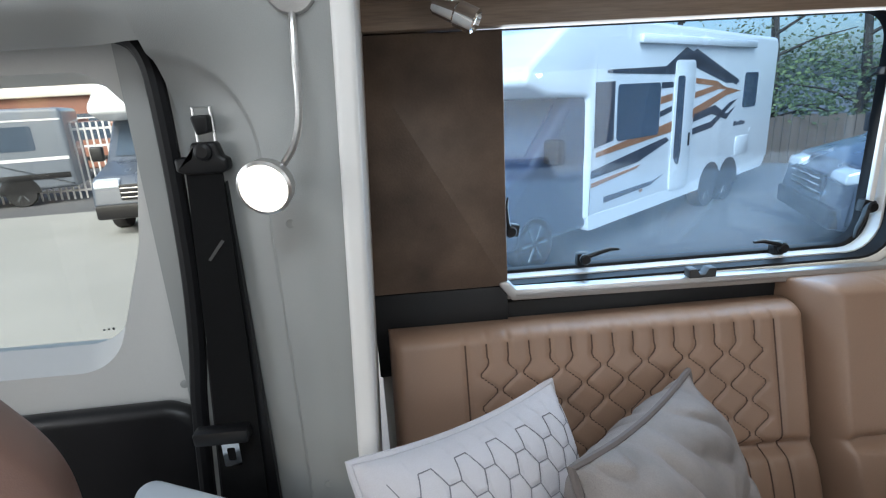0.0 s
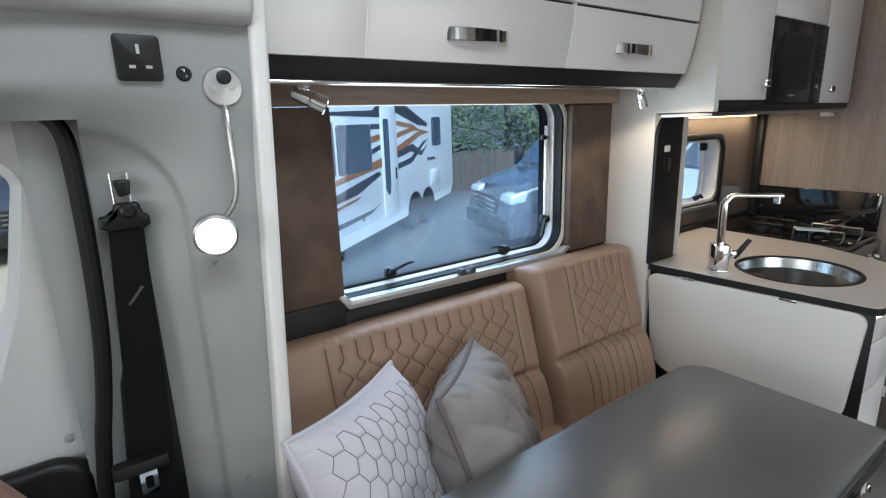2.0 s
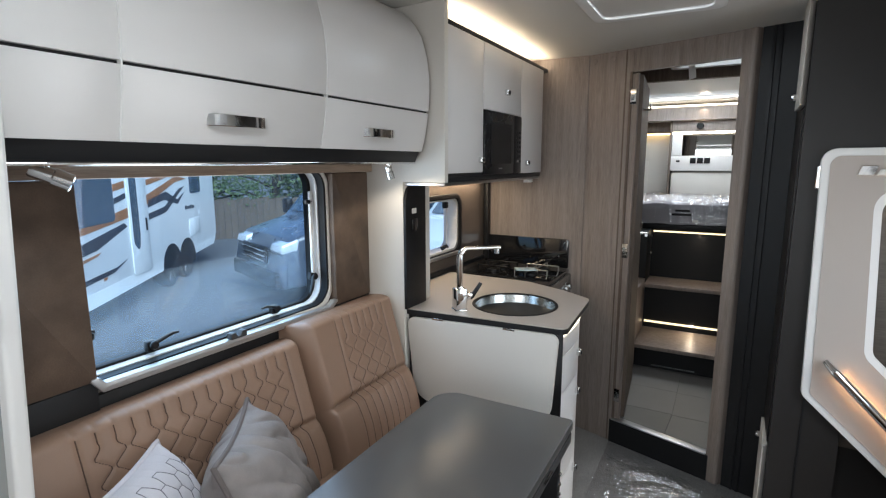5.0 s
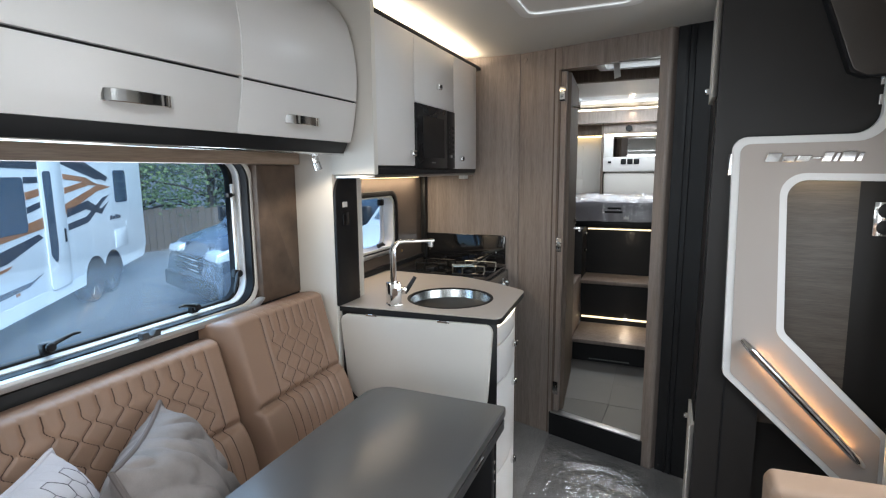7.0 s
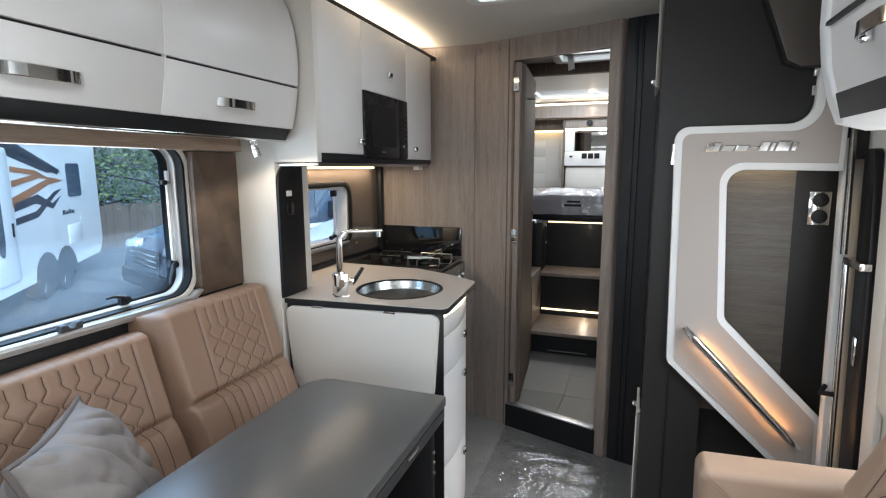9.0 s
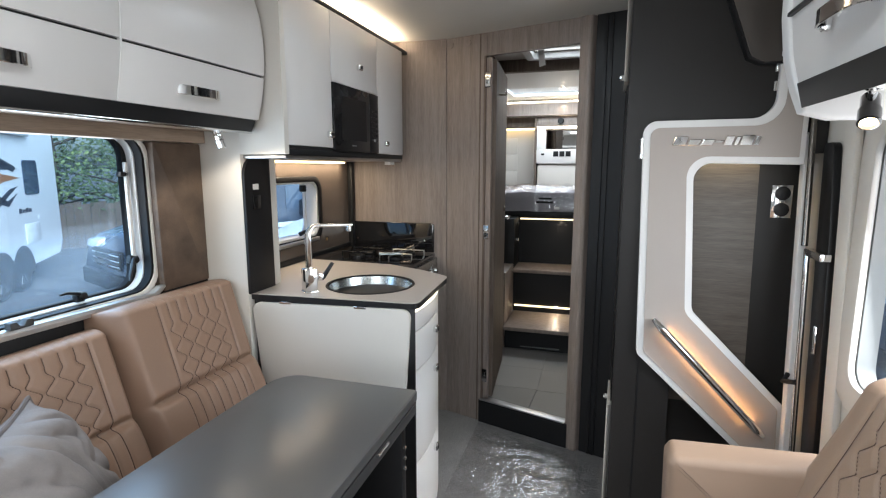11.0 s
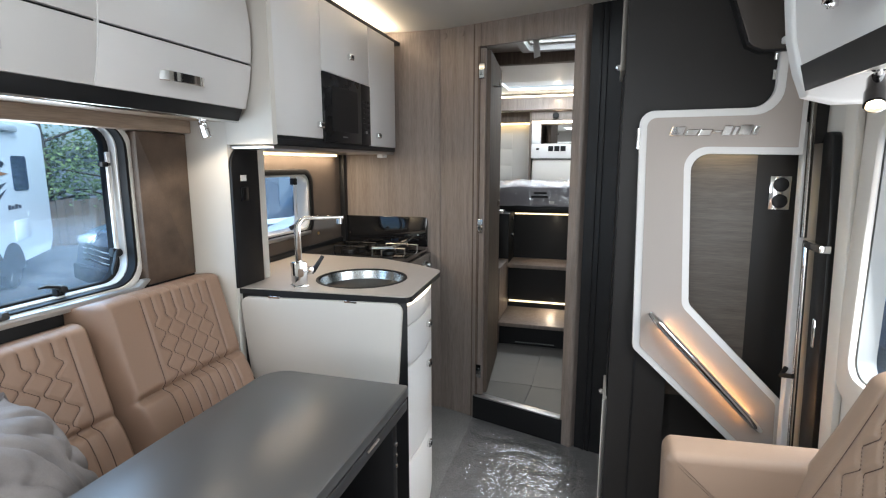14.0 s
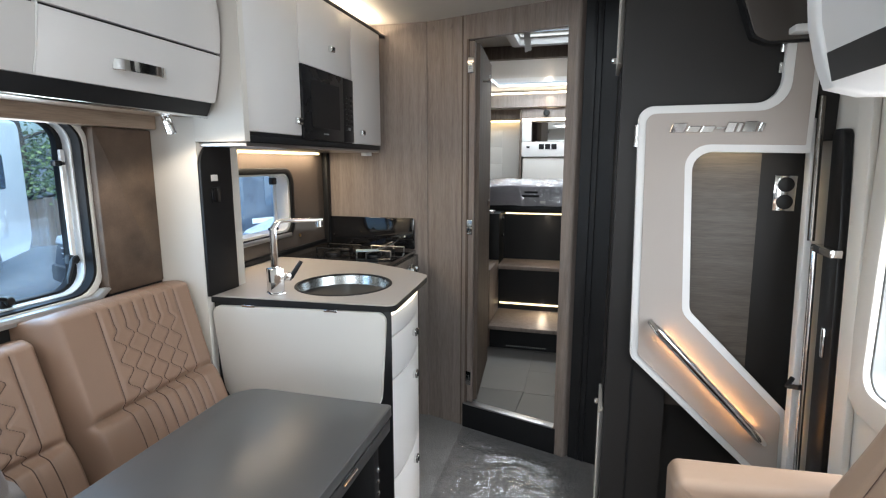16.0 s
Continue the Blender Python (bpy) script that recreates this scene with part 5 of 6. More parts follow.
niche = thing("niche_lining", "dark wood-grain niche lining behind the board", "panel", (RECESS - 0.003, -0.85, 0.4))
part("veneer", prism([(-0.635, 1.398), (-0.635, 0.45), (-0.905, 0.45), (-0.888, 1.398)], RECESS - 0.006, RECESS - 0.001, "x"), WOOD_NICHE, niche)
part("light_strip", box(PX + 0.034, PX + 0.044, -0.885, -0.66, 1.388, 1.398), LED_DIM, niche)
for gy in (-0.69, -0.735, -0.78, -0.825, -0.87):
    lamp("niche_glow", "SPOT", 0.045, look((PX + 0.046, gy, 1.385), (RECESS - 0.006, gy, 1.1)), (1.0, 0.78, 0.42), 0.0, 150)
sock = thing("double_socket", "chrome double socket plate with two black round sockets", "socket", (RECESS - 0.003, -0.965, 1.17))
plate = part("plate", box(RECESS - 0.008, RECESS - 0.001, -0.999, -0.934, 1.176, 1.292, 0.002), CHROME, sock)
for z in (1.263, 1.206):
    part("outlet", lathe([(0.024, 0), (0.024, 0.006), (0.016, 0.008)], (RECESS - 0.008, -0.967, z), (-1, 0, 0), 22), BLACK_PLASTIC, plate)
screen = thing("tv_bracket_mirror", "smoked glass panel on the dark partition", "glass panel", (PX - 0.03, -0.85, 1.68))
part("glass", prism(rounded([(-0.690, 2.00), (-0.797, 1.706), (-0.835, 1.688), (-0.99, 1.69), (-0.99, 2.00)], [0, 0.03, 0.03, 0, 0]), PX - 0.045, PX - 0.040, "x", 0.001), mat("smoked_mirror", (0.075, 0.066, 0.06), 0.08, 0.2, vary=0.05), screen)
part("backing", prism([(-0.682, 2.00), (-0.790, 1.702), (-0.832, 1.682), (-0.95, 1.682), (-0.95, 2.00)], PX - 0.0395, PX - 0.0015, "x"), BLACK_PLASTIC, screen)
part("shelf", box(PX - 0.10, PX - 0.046, -0.97, -0.882, 1.700, 1.720, 0.004), WHITE_TRIM, screen)

# ---- entrance side ----
TILT = Matrix(((1, 0, 0.09, -0.099), (0, 1, 0, 0), (0, 0, 1, 0), (0, 0, 0, 1)))    # the door's lock side leans with the body
structure("trim_partition_post", moved(box(1.945, 1.985, -1.012, -0.988, 0.0, 1.53, 0.004), TILT), WHITE_TRIM, "white post beside the entrance", "trim")
ed = thing("entrance_door", "cream entrance door lining with a tinted window", "door", (1.3, WALL_S, 0.3), kind="structure")
dp = part("pane", box(0.72, 1.640, WALL_S - 0.050, WALL_S - 0.045, 0.722, 1.468), GLASS_DOOR, ed)
dp.visible_shadow = False
part("frame", ring(rect(0.68, 1.690, 0.69, 1.50, 0.09), rect(0.76, 1.615, 0.765, 1.44, 0.05), WALL_S + 0.001, WALL_S + 0.02, "y", bevel=0.005), CREAM_WALL, ed)
part("reveal", ring(rect(0.725, 1.638, 0.73, 1.466, 0.07), rect(0.762, 1.612, 0.768, 1.437, 0.05), WALL_S - 0.044, WALL_S, "y"), PLASTIC_GREY, ed, "grey window reveal")
part("jamb", moved(box(1.70, 1.775, WALL_S + 0.001, WALL_S + 0.022, 0.0, 1.52, 0.006), TILT), CREAM_WALL, ed)
part("lock_strip", moved(prism(rounded([(1.79, 0.0), (1.90, 0.0), (1.90, 1.43), (1.83, 1.43), (1.81, 1.15)], 0.02), WALL_S + 0.002, WALL_S + 0.026, "y", 0.003), TILT), BLACK_PLASTIC, ed, "black lock strip with a recess")
part("latch", moved(box(1.835, 1.853, WALL_S + 0.026, WALL_S + 0.034, 0.77, 0.86, 0.004), TILT), CHROME, ed)
pole = thing("grab_pole", "chrome grab pole beside the entrance with a square head", "pole", (1.89, -0.985, 0.3))
part("bar", moved(tube([(1.885, -0.995, 0.05), (1.885, -0.995, 1.09)], 0.009, 12), TILT), CHROME, pole)
part("head", box(1.765, 1.895, -1.020, -0.988, 1.073, 1.096, 0.004), CHROME, pole)
part("upper_bar", moved(tube([(1.925, -1.000, 1.10), (1.925, -1.000, 1.53)], 0.010, 12), TILT), mat("dark_bronze_metal", (0.16, 0.145, 0.13), 0.25, 0.9, vary=0.1), pole)
part("strap", tube([(1.90, -0.985, 0.665), (1.875, -0.965, 0.648), (1.835, -0.985, 0.662)], 0.008, 8), BLACK_RUBBER, pole)

# lockers on the entrance side
RP = [(0.775, 1.446), (0.724, 1.460), (0.706, 1.505), (0.690, 1.565), (0.680, 1.645), (0.678, 1.73), (0.690, 1.82), (0.718, 1.91), (0.77, 1.985), (0.80, 2.016)]
rlk = thing("entrance_locker", "gloss white overhead locker with a charcoal strip", "wall cupboard", (0.9, -0.9, 1.45))
outl = [(-y, z) for y, z in RP] + [(WALL_S + 0.002, 2.016), (WALL_S + 0.002, 1.446)]
part("end_cap", prism(outl, 1.19, 1.235, "x", 0.008, 3), WHITE_TRIM, rlk, "rounded white end cap")
part("body", prism([(-0.725, 1.496)] + [(a_ + (-0.006 if a_ > -1.0 else 0), z) for a_, z in outl if z > 1.5] + [(WALL_S + 0.002, 1.496)], 0.0, 1.188, "x"), GLOSS_WHITE, rlk)
part("strip", prism([(-0.711, 1.466), (-0.699, 1.512), (-0.707, 1.515), (-0.720, 1.469)], 0.0, 1.165, "x", 0.001), CHARCOAL, rlk, "charcoal strip along the foot")
part("gap", prism([(-0.6785, 1.640), (-0.6785, 1.647), (-0.687, 1.647), (-0.687, 1.640)], 0.0, 1.189, "x"), BLACK_PLASTIC, rlk)
chrome_handle(rlk, 0.93, -0.683, 1.585, 0.165, 1)
spot_lamp(1.112, -0.800, 1.4955, (-0.60, 0.22, -0.75), True, "lit spotlight with a black head under the entrance locker", 0.030, 0.95, BLACK_GLASS)


# ---- armchair bench on the entrance side ----
bench = thing("side_seat", "beige leather side seat with an arm and quilted back", "armchair", (0.9, -0.75, FLOOR))
part("arm", prism(rounded([(-0.535, 0.30), (-0.528, 0.672), (-0.54, 0.694), (-0.86, 0.708), (-0.97, 0.66), (-0.97, 0.30)], [0.02, 0.02, 0.02, 0.06, 0.03, 0.02]), 1.190, 1.292, "x", 0.022, 4), LEATHER_PALE, bench)
part("seat_cushion", box(0.50, 1.188, -0.92, -0.46, 0.30, 0.45, 0.035, 4), LEATHER_PALE, bench)
part("base", box(0.50, 1.28, -0.97, -0.545, FLOOR, 0.298, 0.008), CHARCOAL, bench)

BM = pose(0.83, -0.83, 0.45, -15, 0, 180)
bw, bh = 0.70, 0.515
bn = 14
bp_ = 0.52 / bn


def wing(v):
    """How far the outer side flares out towards the foot."""
    return 0.17 * (1 - v / bh) ** 1.3


def flared(q):
    return Vector((q.x - wing(max(0.0, min(bh, q.z))) * max(0.0, -q.x / (bw / 2)) ** 1.5, q.y, q.z))


def bshift(k, v):
    if k in (0, bn) or v > 0.42 or v < 0.05:
        return 0.0
    ph = v / 0.036
    return (-1) ** k * (abs((ph % 2) - 1) * 2 - 1) * bp_ * 0.36


def brelief(u, v):
    g = 0.0
    if -0.27 < u < 0.27:
        k = round((u + 0.26) / bp_)
        for kk in (k - 1, k, k + 1):
            if 0 <= kk <= bn:
                g = min(g, -0.006 * math.exp(-(abs(u + 0.26 - kk * bp_ - bshift(kk, v)) / 0.0055) ** 2))
    return g


back = cushion_block("backrest", bw, bh, 0.09, brelief, LEATHER_PALE, bench, BM, 150, 84, 0.05)
inv_bm = BM.inverted()
for vert in back.data.vertices:
    vert.co = BM @ flared(inv_bm @ vert.co)
stb = bmesh.new()
for k in range(bn + 1):
    tube([BM @ flared(Vector((-0.26 + k * bp_ + bshift(k, v), -(0.09 + brelief(-0.26 + k * bp_ + bshift(k, v), v) + 0.0004), v))) for v in (0.06 + 0.38 * i / 64 for i in range(65))], 0.0017, 4, bm=stb)
part("stitching", stb, STITCH, bench)

# ---- plastic film on the aisle carpet ----


def film(i, j):
    x = 1.35 + (1.10 + 0.26 * j) * i
    y = -0.42 + 0.66 * j
    w = abs(noise.noise((x * 9, y * 7, 1))) * 0.006 + abs(noise.noise((x * 26, y * 21, 4))) * 0.004 + abs(noise.noise((x * 75, y * 68, 7))) * 0.0045
    return Vector((x, y, FLOOR + 0.004 + w))


solid("floor_film", grid(300, 130, film), PLASTIC_FILM, "crinkled clear plastic film laid on the carpet", "protective film")

# ---- cab ----
AXES[0] = Matrix.Translation((-0.035, -0.080, 0.028))
def smooth(t):
    t = max(0.0, min(1.0, t))
    return t * t * (3 - 2 * t)


def pillar_y(x, z):
    """The moulded lining behind the cab door: flush at the partition, falling back to the door and below."""
    low = 0.828 + 0.075 * smooth((0.205 - x) / 0.17)
    high = 0.815 + 0.045 * smooth((0.10 - x) / 0.5)
    y = low + (high - low) * smooth((z - 1.30) / 0.14)
    dx, dz = max(0, x - 0.03), z - 1.235
    arch = (dx / 0.118) ** 2 + (max(0, dz) / 0.135) ** 2
    return y + 0.012 * smooth((1 - arch) / 0.10)


def lining_sheet(depth):
    def at(i, j):
        z = 0.30 + 1.26 * j
        left = 0.028 - 0.040 * smooth((1.0 - z) / 0.5)
        x = left + (0.244 + 0.045 * (z - 0.9) - left) * i
        return Vector((x, pillar_y(x, z) + depth, z))
    return at


def header_sheet(i, j):
    x, z = -1.0 + 1.028 * i, 1.385 + 0.17 * j
    return Vector((x, pillar_y(x, z) + 0.03 * smooth((1.43 - z) / 0.05) * smooth((0.028 - x) / 0.07), z))


structure("wall_cab_lining", grid(70, 200, lining_sheet(0.0)), PLASTIC_GREY, "grey moulded lining behind the cab door", "wall")
structure("wall_cab_lining_back", grid(4, 12, lining_sheet(0.12)), PLASTIC_GREY, "back of the cab lining", "wall")
structure("wall_cab_header", grid(60, 30, header_sheet), PLASTIC_GREY, "grey lining over the cab door", "wall")
LINING, AXES[0] = AXES[0], Matrix.Translation((-0.053, -0.072, 0.046))
structure("wall_cab_jamb", box(-0.03, 0.16, 0.93, 1.06, 0.2, 1.40), PLASTIC_GREY, "grey jamb behind the cab door seal", "wall")
AXES[0], DOORWAY = LINING, AXES[0]
box_over = prism(rounded([(0.772, 1.515), (1.10, 1.515), (1.10, 2.02), (0.80, 2.02), (0.765, 1.70)], [0.03, 0, 0, 0, 0.1], 8), -1.0, 0.266, "x", 0.012, 3)
structure("trim_overcab_shelf", box_over, PLASTIC_PALE, "pale moulded shelf over the cab door", "shelf")
AXES[0] = DOORWAY
seal_path = [(-1.0, 0.905, 1.385), (-0.3, 0.905, 1.385), (-0.06, 0.902, 1.387), (-0.02, 0.90, 1.386), (0.002, 0.898, 1.381), (0.017, 0.897, 1.371), (0.026, 0.896, 1.355), (0.031, 0.896, 1.33), (0.032, 0.896, 1.25), (0.030, 0.896, 1.15), (0.024, 0.897, 1.03), (0.010, 0.90, 0.92), (-0.004, 0.903, 0.85), (-0.03, 0.91, 0.60), (-0.04, 0.91, 0.3)]
structure("trim_door_seal", tube(smoothed(seal_path), 0.0125, 10), BLACK_RUBBER, "black rubber seal round the cab door", "seal")
structure("wall_cab_side", box(-1.5, 0.24, 1.06, 1.10, -0.2, 0.88), PLASTIC_PALE, "lower cab side", "wall")

cab_door = thing("cab_door", "pale plastic cab door with a window and black armrest", "door", (-0.5, 0.98, 0.3), kind="structure")
hole = rounded([(-0.92, 0.880), (-0.150, 0.880), (-0.072, 1.09), (-0.034, 1.285), (-0.085, 1.345), (-0.92, 1.345)], [0.10, 0.09, 0.2, 0.03, 0.05, 0.12], 8)
hole_out = rounded([(-1.0, 0.30), (0.005, 0.30), (0.010, 0.9), (0.030, 1.15), (0.03, 1.385), (-1.0, 1.395)], [0.001] * 6, 8)
part("panel", ring(hole_out, hole, 0.965, 0.985, "y"), PLASTIC_PALE, cab_door, angle=30)
hole_in = [((a + 0.5) * 0.985 - 0.5 - 0.012, (b_ - 1.1) * 0.93 + 1.105) for a, b_ in hole]
rv = bmesh.new()
r0 = [rv.verts.new((a, 0.966, b_)) for a, b_ in hole]
r1 = [rv.verts.new((a, 1.035, b_)) for a, b_ in hole_in]
for i in range(len(r0)):
    j = (i + 1) % len(r0)
    rv.faces.new((r0[i], r0[j], r1[j], r1[i]))
part("reveal", rv, PLASTIC_PALE, cab_door)
gp = part("pane", box(-0.99, 0.0, 1.036, 1.040, 0.86, 1.42), GLASS_CLEAR, cab_door)
gp.visible_shadow = False
part("armrest", prism(rounded([(-1.0, 0.30), (-0.018, 0.30), (-0.022, 0.805), (-0.07, 0.826), (-0.2, 0.824), (-1.0, 0.81)], [0, 0.02, 0.05, 0.06, 0.2, 0]), 0.925, 0.964, "y", 0.018, 4), BLACK_PLASTIC, cab_door, "black moulded armrest")
for sx, sz in ((-0.022, 1.372), (-0.050, 0.845)):
    part("screw_cap", lathe([(0.007, 0), (0.007, 0.002), (0.005, 0.003)], (sx, 0.965, sz), (0, -1, 0), 14), PLASTIC_GREY, cab_door)
etch = bmesh.new()
for i in range(3):
    box(-0.20 + i * 0.008, -0.197 + i * 0.008, 1.0335, 1.035, 0.925, 0.927 + 0.001 * i, bm=etch)
part("glass_marks", etch, CHARCOAL, cab_door, "tiny dark marks on the glass")

belt = thing("seat_belt", "black seat belt hanging on the cab pillar", "seat belt", (0.06, 0.90, 0.55))
part("webbing", prism([(0.060, 1.225), (0.106, 1.225), (0.098, 0.95), (0.080, 0.50), (0.002, 0.50), (0.040, 0.95)], 0.868, 0.871, "y"), WEBBING, belt)
part("guide", prism(rounded([(0.048, 1.208), (0.060, 1.203), (0.106, 1.203), (0.116, 1.208), (0.116, 1.222), (0.108, 1.226), (0.104, 1.244), (0.072, 1.244), (0.068, 1.226), (0.048, 1.226)], 0.005), 0.862, 0.884, "y", 0.005, 3), BLACK_PLASTIC, belt, "black belt guide")
part("guide_cap", lathe([(0.012, 0), (0.011, 0.005), (0.007, 0.008)], (0.088, 0.863, 1.232), (0, -1, 0), 18), BLACK_PLASTIC, belt)
part("anchor_slot", tube([(0.074, 0.888, 1.235), (0.074, 0.888, 1.288), (0.097, 0.886, 1.288), (0.097, 0.888, 1.235)], 0.0018, 6), BRUSHED, belt)
part("anchor_clip", prism(rounded([(0.075, 1.278), (0.098, 1.278), (0.096, 1.256), (0.080, 1.252)], 0.004), 0.868, 0.888, "y", 0.003), BLACK_PLASTIC, belt)
# Black sheet behind the webbing, put in for shade in the recess.
part("cover", prism([(0.104, 1.19), (0.104, 0.745), (0.10, 0.50), (-0.005, 0.50), (0.035, 0.95)], 0.876, 0.888, "y"), BLACK_PLASTIC, belt)
part("buckle", box(0.000, 0.082, 0.846, 0.872, 0.800, 0.824, 0.006), BLACK_PLASTIC, belt)
part("tongue", ring(rect(0.036, 0.062, 0.755, 0.802, 0.004), rect(0.043, 0.055, 0.765, 0.788, 0.003), 0.858, 0.861, "y"), CHROME, belt, "chrome belt tongue")
sc = prism([(0.066, 1.085), (0.088, 1.112), (0.092, 1.110), (0.069, 1.083)], 0.8672, 0.8678, "y")
part("scuff", sc, TABLE_TOP, belt, "pale scuff mark")

AXES[0] = LINING
rl_ = thing("reading_lamp", "lit gooseneck reading lamp with a brushed steel base", "lamp", (0.216, 0.826, 1.428))
part("base", lathe([(0.029, 0), (0.029, 0.010), (0.027, 0.013), (0.004, 0.014)], (0.216, 0.824, 1.428), (0, -1, 0), 32), BRUSHED, rl_)
part("switch", lathe([(0.0105, 0), (0.0105, 0.004), (0.007, 0.005)], (0.218, 0.810, 1.441), (0, -1, 0), 18), BLACK_PLASTIC, rl_)
for sx in (-0.013, 0.013):
    part("screw", lathe([(0.004, 0), (0.004, 0.002)], (0.216 + sx, 0.810, 1.425), (0, -1, 0), 10), CHROME, rl_)
neck = [(0.215, 0.815, 1.402), (0.215, 0.806, 1.385), (0.214, 0.80, 1.35), (0.214, 0.795, 1.31), (0.211, 0.788, 1.278), (0.203, 0.784, 1.255), (0.190, 0.783, 1.238), (0.178, 0.784, 1.226)]
part("neck", tube(smoothed(neck), 0.0044, 10), BRUSHED, rl_)
hd_at, hd_to = Vector((0.170, 0.785, 1.216)), Vector((-0.12, -1.0, -0.16)).normalized()
head = part("head", lathe([(0.022, 0), (0.031, 0.004), (0.032, 0.020), (0.028, 0.022), (0.0265, 0.018)], hd_at, hd_to, 32), BRUSHED, rl_)
part("diffuser", lathe([(0.0262, 0.0165), (0.0262, 0.0185), (0.01, 0.0195)], hd_at, hd_to, 32), LAMP_FACE, head, "glowing round diffuser")
lamp("reading_lamp_light", "SPOT", 0.35, AXES[0] @ look(hd_at + hd_to * 0.025, hd_at + hd_to), (1, 0.93, 0.85), 0.02, 150)

so = thing("mains_socket", "black three-pin mains socket on the cab pillar", "socket", (0.104, 0.826, 1.458))
plate = part("plate", prism(rect(0.082, 0.138, 1.434, 1.494, 0.006), 0.806, 0.829, "y", 0.002), BLACK_PLASTIC, so)
part("pin_slot", box(0.108, 0.112, 0.8048, 0.8055, 1.469, 1.481), BRUSHED, plate)
part("pin_slot", box(0.097, 0.105, 0.8048, 0.8055, 1.450, 1.454), BRUSHED, plate)
part("pin_slot", box(0.117, 0.125, 0.8048, 0.8055, 1.450, 1.454), BRUSHED, plate)
sw = thing("rocker_switch", "small round black rocker switch", "switch", (0.159, 0.826, 1.440))
part("bezel", lathe([(0.0105, 0), (0.0105, 0.004), (0.0085, 0.006)], (0.165, 0.8175, 1.445), (0, -1, 0), 22), BLACK_PLASTIC, sw)
part("rocker", box(0.160, 0.170, 0.8095, 0.8135, 1.438, 1.452, 0.002), BLACK_GLASS, sw)
part("mark", box(0.1643, 0.1657, 0.8088, 0.8094, 1.447, 1.451), WHITE_TRIM, sw)
for sx, sz in ((0.176, 1.155), (0.178, 0.75)):
    solid("lining_screw", lathe([(0.006, 0), (0.006, 0.002), (0.0025, 0.001)], (sx, pillar_y(sx, sz) + 0.0005, sz), (0, -1, 0), 14), PLASTIC_GREY, "grey recessed screw in the lining", "screw", "lining screws")
gh = thing("grab_bar", "grey folding grab bar over the cab door", "grab bar", (-0.12, 0.84, 1.46))
part("grip", prism(rounded([(-0.26, 1.45), (-0.045, 1.457), (-0.045, 1.478), (-0.07, 1.484), (-0.26, 1.48)], 0.008), 0.818, 0.842, "y", 0.006, 3), PLASTIC_GREY, gh)

# pale seat pad beside the partition
pad = thing("seat_box", "blue-grey plastic-covered seat box lid beside the partition", "seat box", (0.03, 0.66, 0.0))
part("lid", prism(rounded([(-0.114, 0.878), (0.196, 0.738), (0.13, 0.57), (-0.06, 0.62)], 0.02), 0.738, 0.766, "z", 0.006, 3), mat("blue_grey_cover", (0.50, 0.55, 0.61), 0.3, vary=0.1, scale=8), pad)
part("box", prism([(-0.10, 0.868), (0.186, 0.738), (0.125, 0.58), (-0.055, 0.63)], FLOOR, 0.737, "z", 0.005), CHARCOAL, pad)

# driver's seat, turned away
seat = thing("cab_seat", "leather cab seat, darkened for shade, with double stitching", "cab seat", m=pose(-0.305, 0.60, -0.012, 0, 0, 25))


def seat_side(w, h, r):
    return rounded([(-w / 2, 0.55), (w / 2, 0.55), (w / 2 - 0.01, h - 0.22), (w / 2 - 0.12, h), (-w / 2 + 0.12, h), (-w / 2 + 0.01, h - 0.22)], [0.03, 0.03, 0.25, r, r, 0.25], 10)


part("backrest", prism(seat_side(0.50, 1.15, 0.16), -0.07, 0.07, "y", 0.04, 5), LEATHER_SHADED, seat)
stq = bmesh.new()
for off in (0.022, 0.034):
    o = seat_side(0.50 - 2 * off, 1.15 - off, 0.13)
    tube([(a, -0.0715, b_) for a, b_ in o], 0.0013, 4, bm=stq, closed=True)
part("stitching", stq, STITCH, seat)
part("pedestal", box(-0.18, 0.18, -0.05, 0.05, -0.2, 0.549, 0.01), BLACK_PLASTIC, seat)

# ---- outside ----
AXES[0] = Matrix.Translation((0.022, -0.145, 0.0)) @ Matrix.Rotation(radians(4.9), 4, "Z")
ASPHALT = mat("yard_asphalt", (0.11, 0.11, 0.115), 0.85, vary=0.25, scale=0.8, grain=0.4, grain_scale=60, bump=0.3)
CONCRETE = mat("yard_concrete", (0.31, 0.31, 0.29), 0.85, vary=0.18, scale=0.9, grain=0.25, grain_scale=40, bump=0.2)
BODY_WHITE = mat("vehicle_white", (0.72, 0.74, 0.76), 0.25, vary=0.03, scale=2, coat=0.4)
BODY_SLATE = mat("vehicle_slate", (0.060, 0.074, 0.10), 0.28, vary=0.1, scale=2, coat=0.5)
# Red paled so that the distant haze sits in the paint.
BODY_RED_HAZED = mat("vehicle_red_hazed", (0.34, 0.15, 0.10), 0.35, vary=0.1, scale=2, coat=0.3)
BODY_NAVY = mat("vehicle_dark_blue", (0.022, 0.034, 0.065), 0.4, vary=0.1, scale=2, coat=0.15)
BODY_GREY = mat("vehicle_grey", (0.15, 0.175, 0.21), 0.3, vary=0.1, scale=2, coat=0.5)
# Blue base: the mirrored sky is put into the glass colour.
VEH_GLASS = mat("vehicle_glass", (0.05, 0.075, 0.11), 0.06, vary=0.1, coat=0.4)
STRIPE = mat("dark_graphics", (0.03, 0.035, 0.05), 0.35, vary=0.1)
STRIPE_ORANGE = mat("bronze_graphics", (0.32, 0.13, 0.05), 0.35, vary=0.1)
STRIPE_TEAL = mat("teal_graphics", (0.02, 0.16, 0.18), 0.35, vary=0.1)
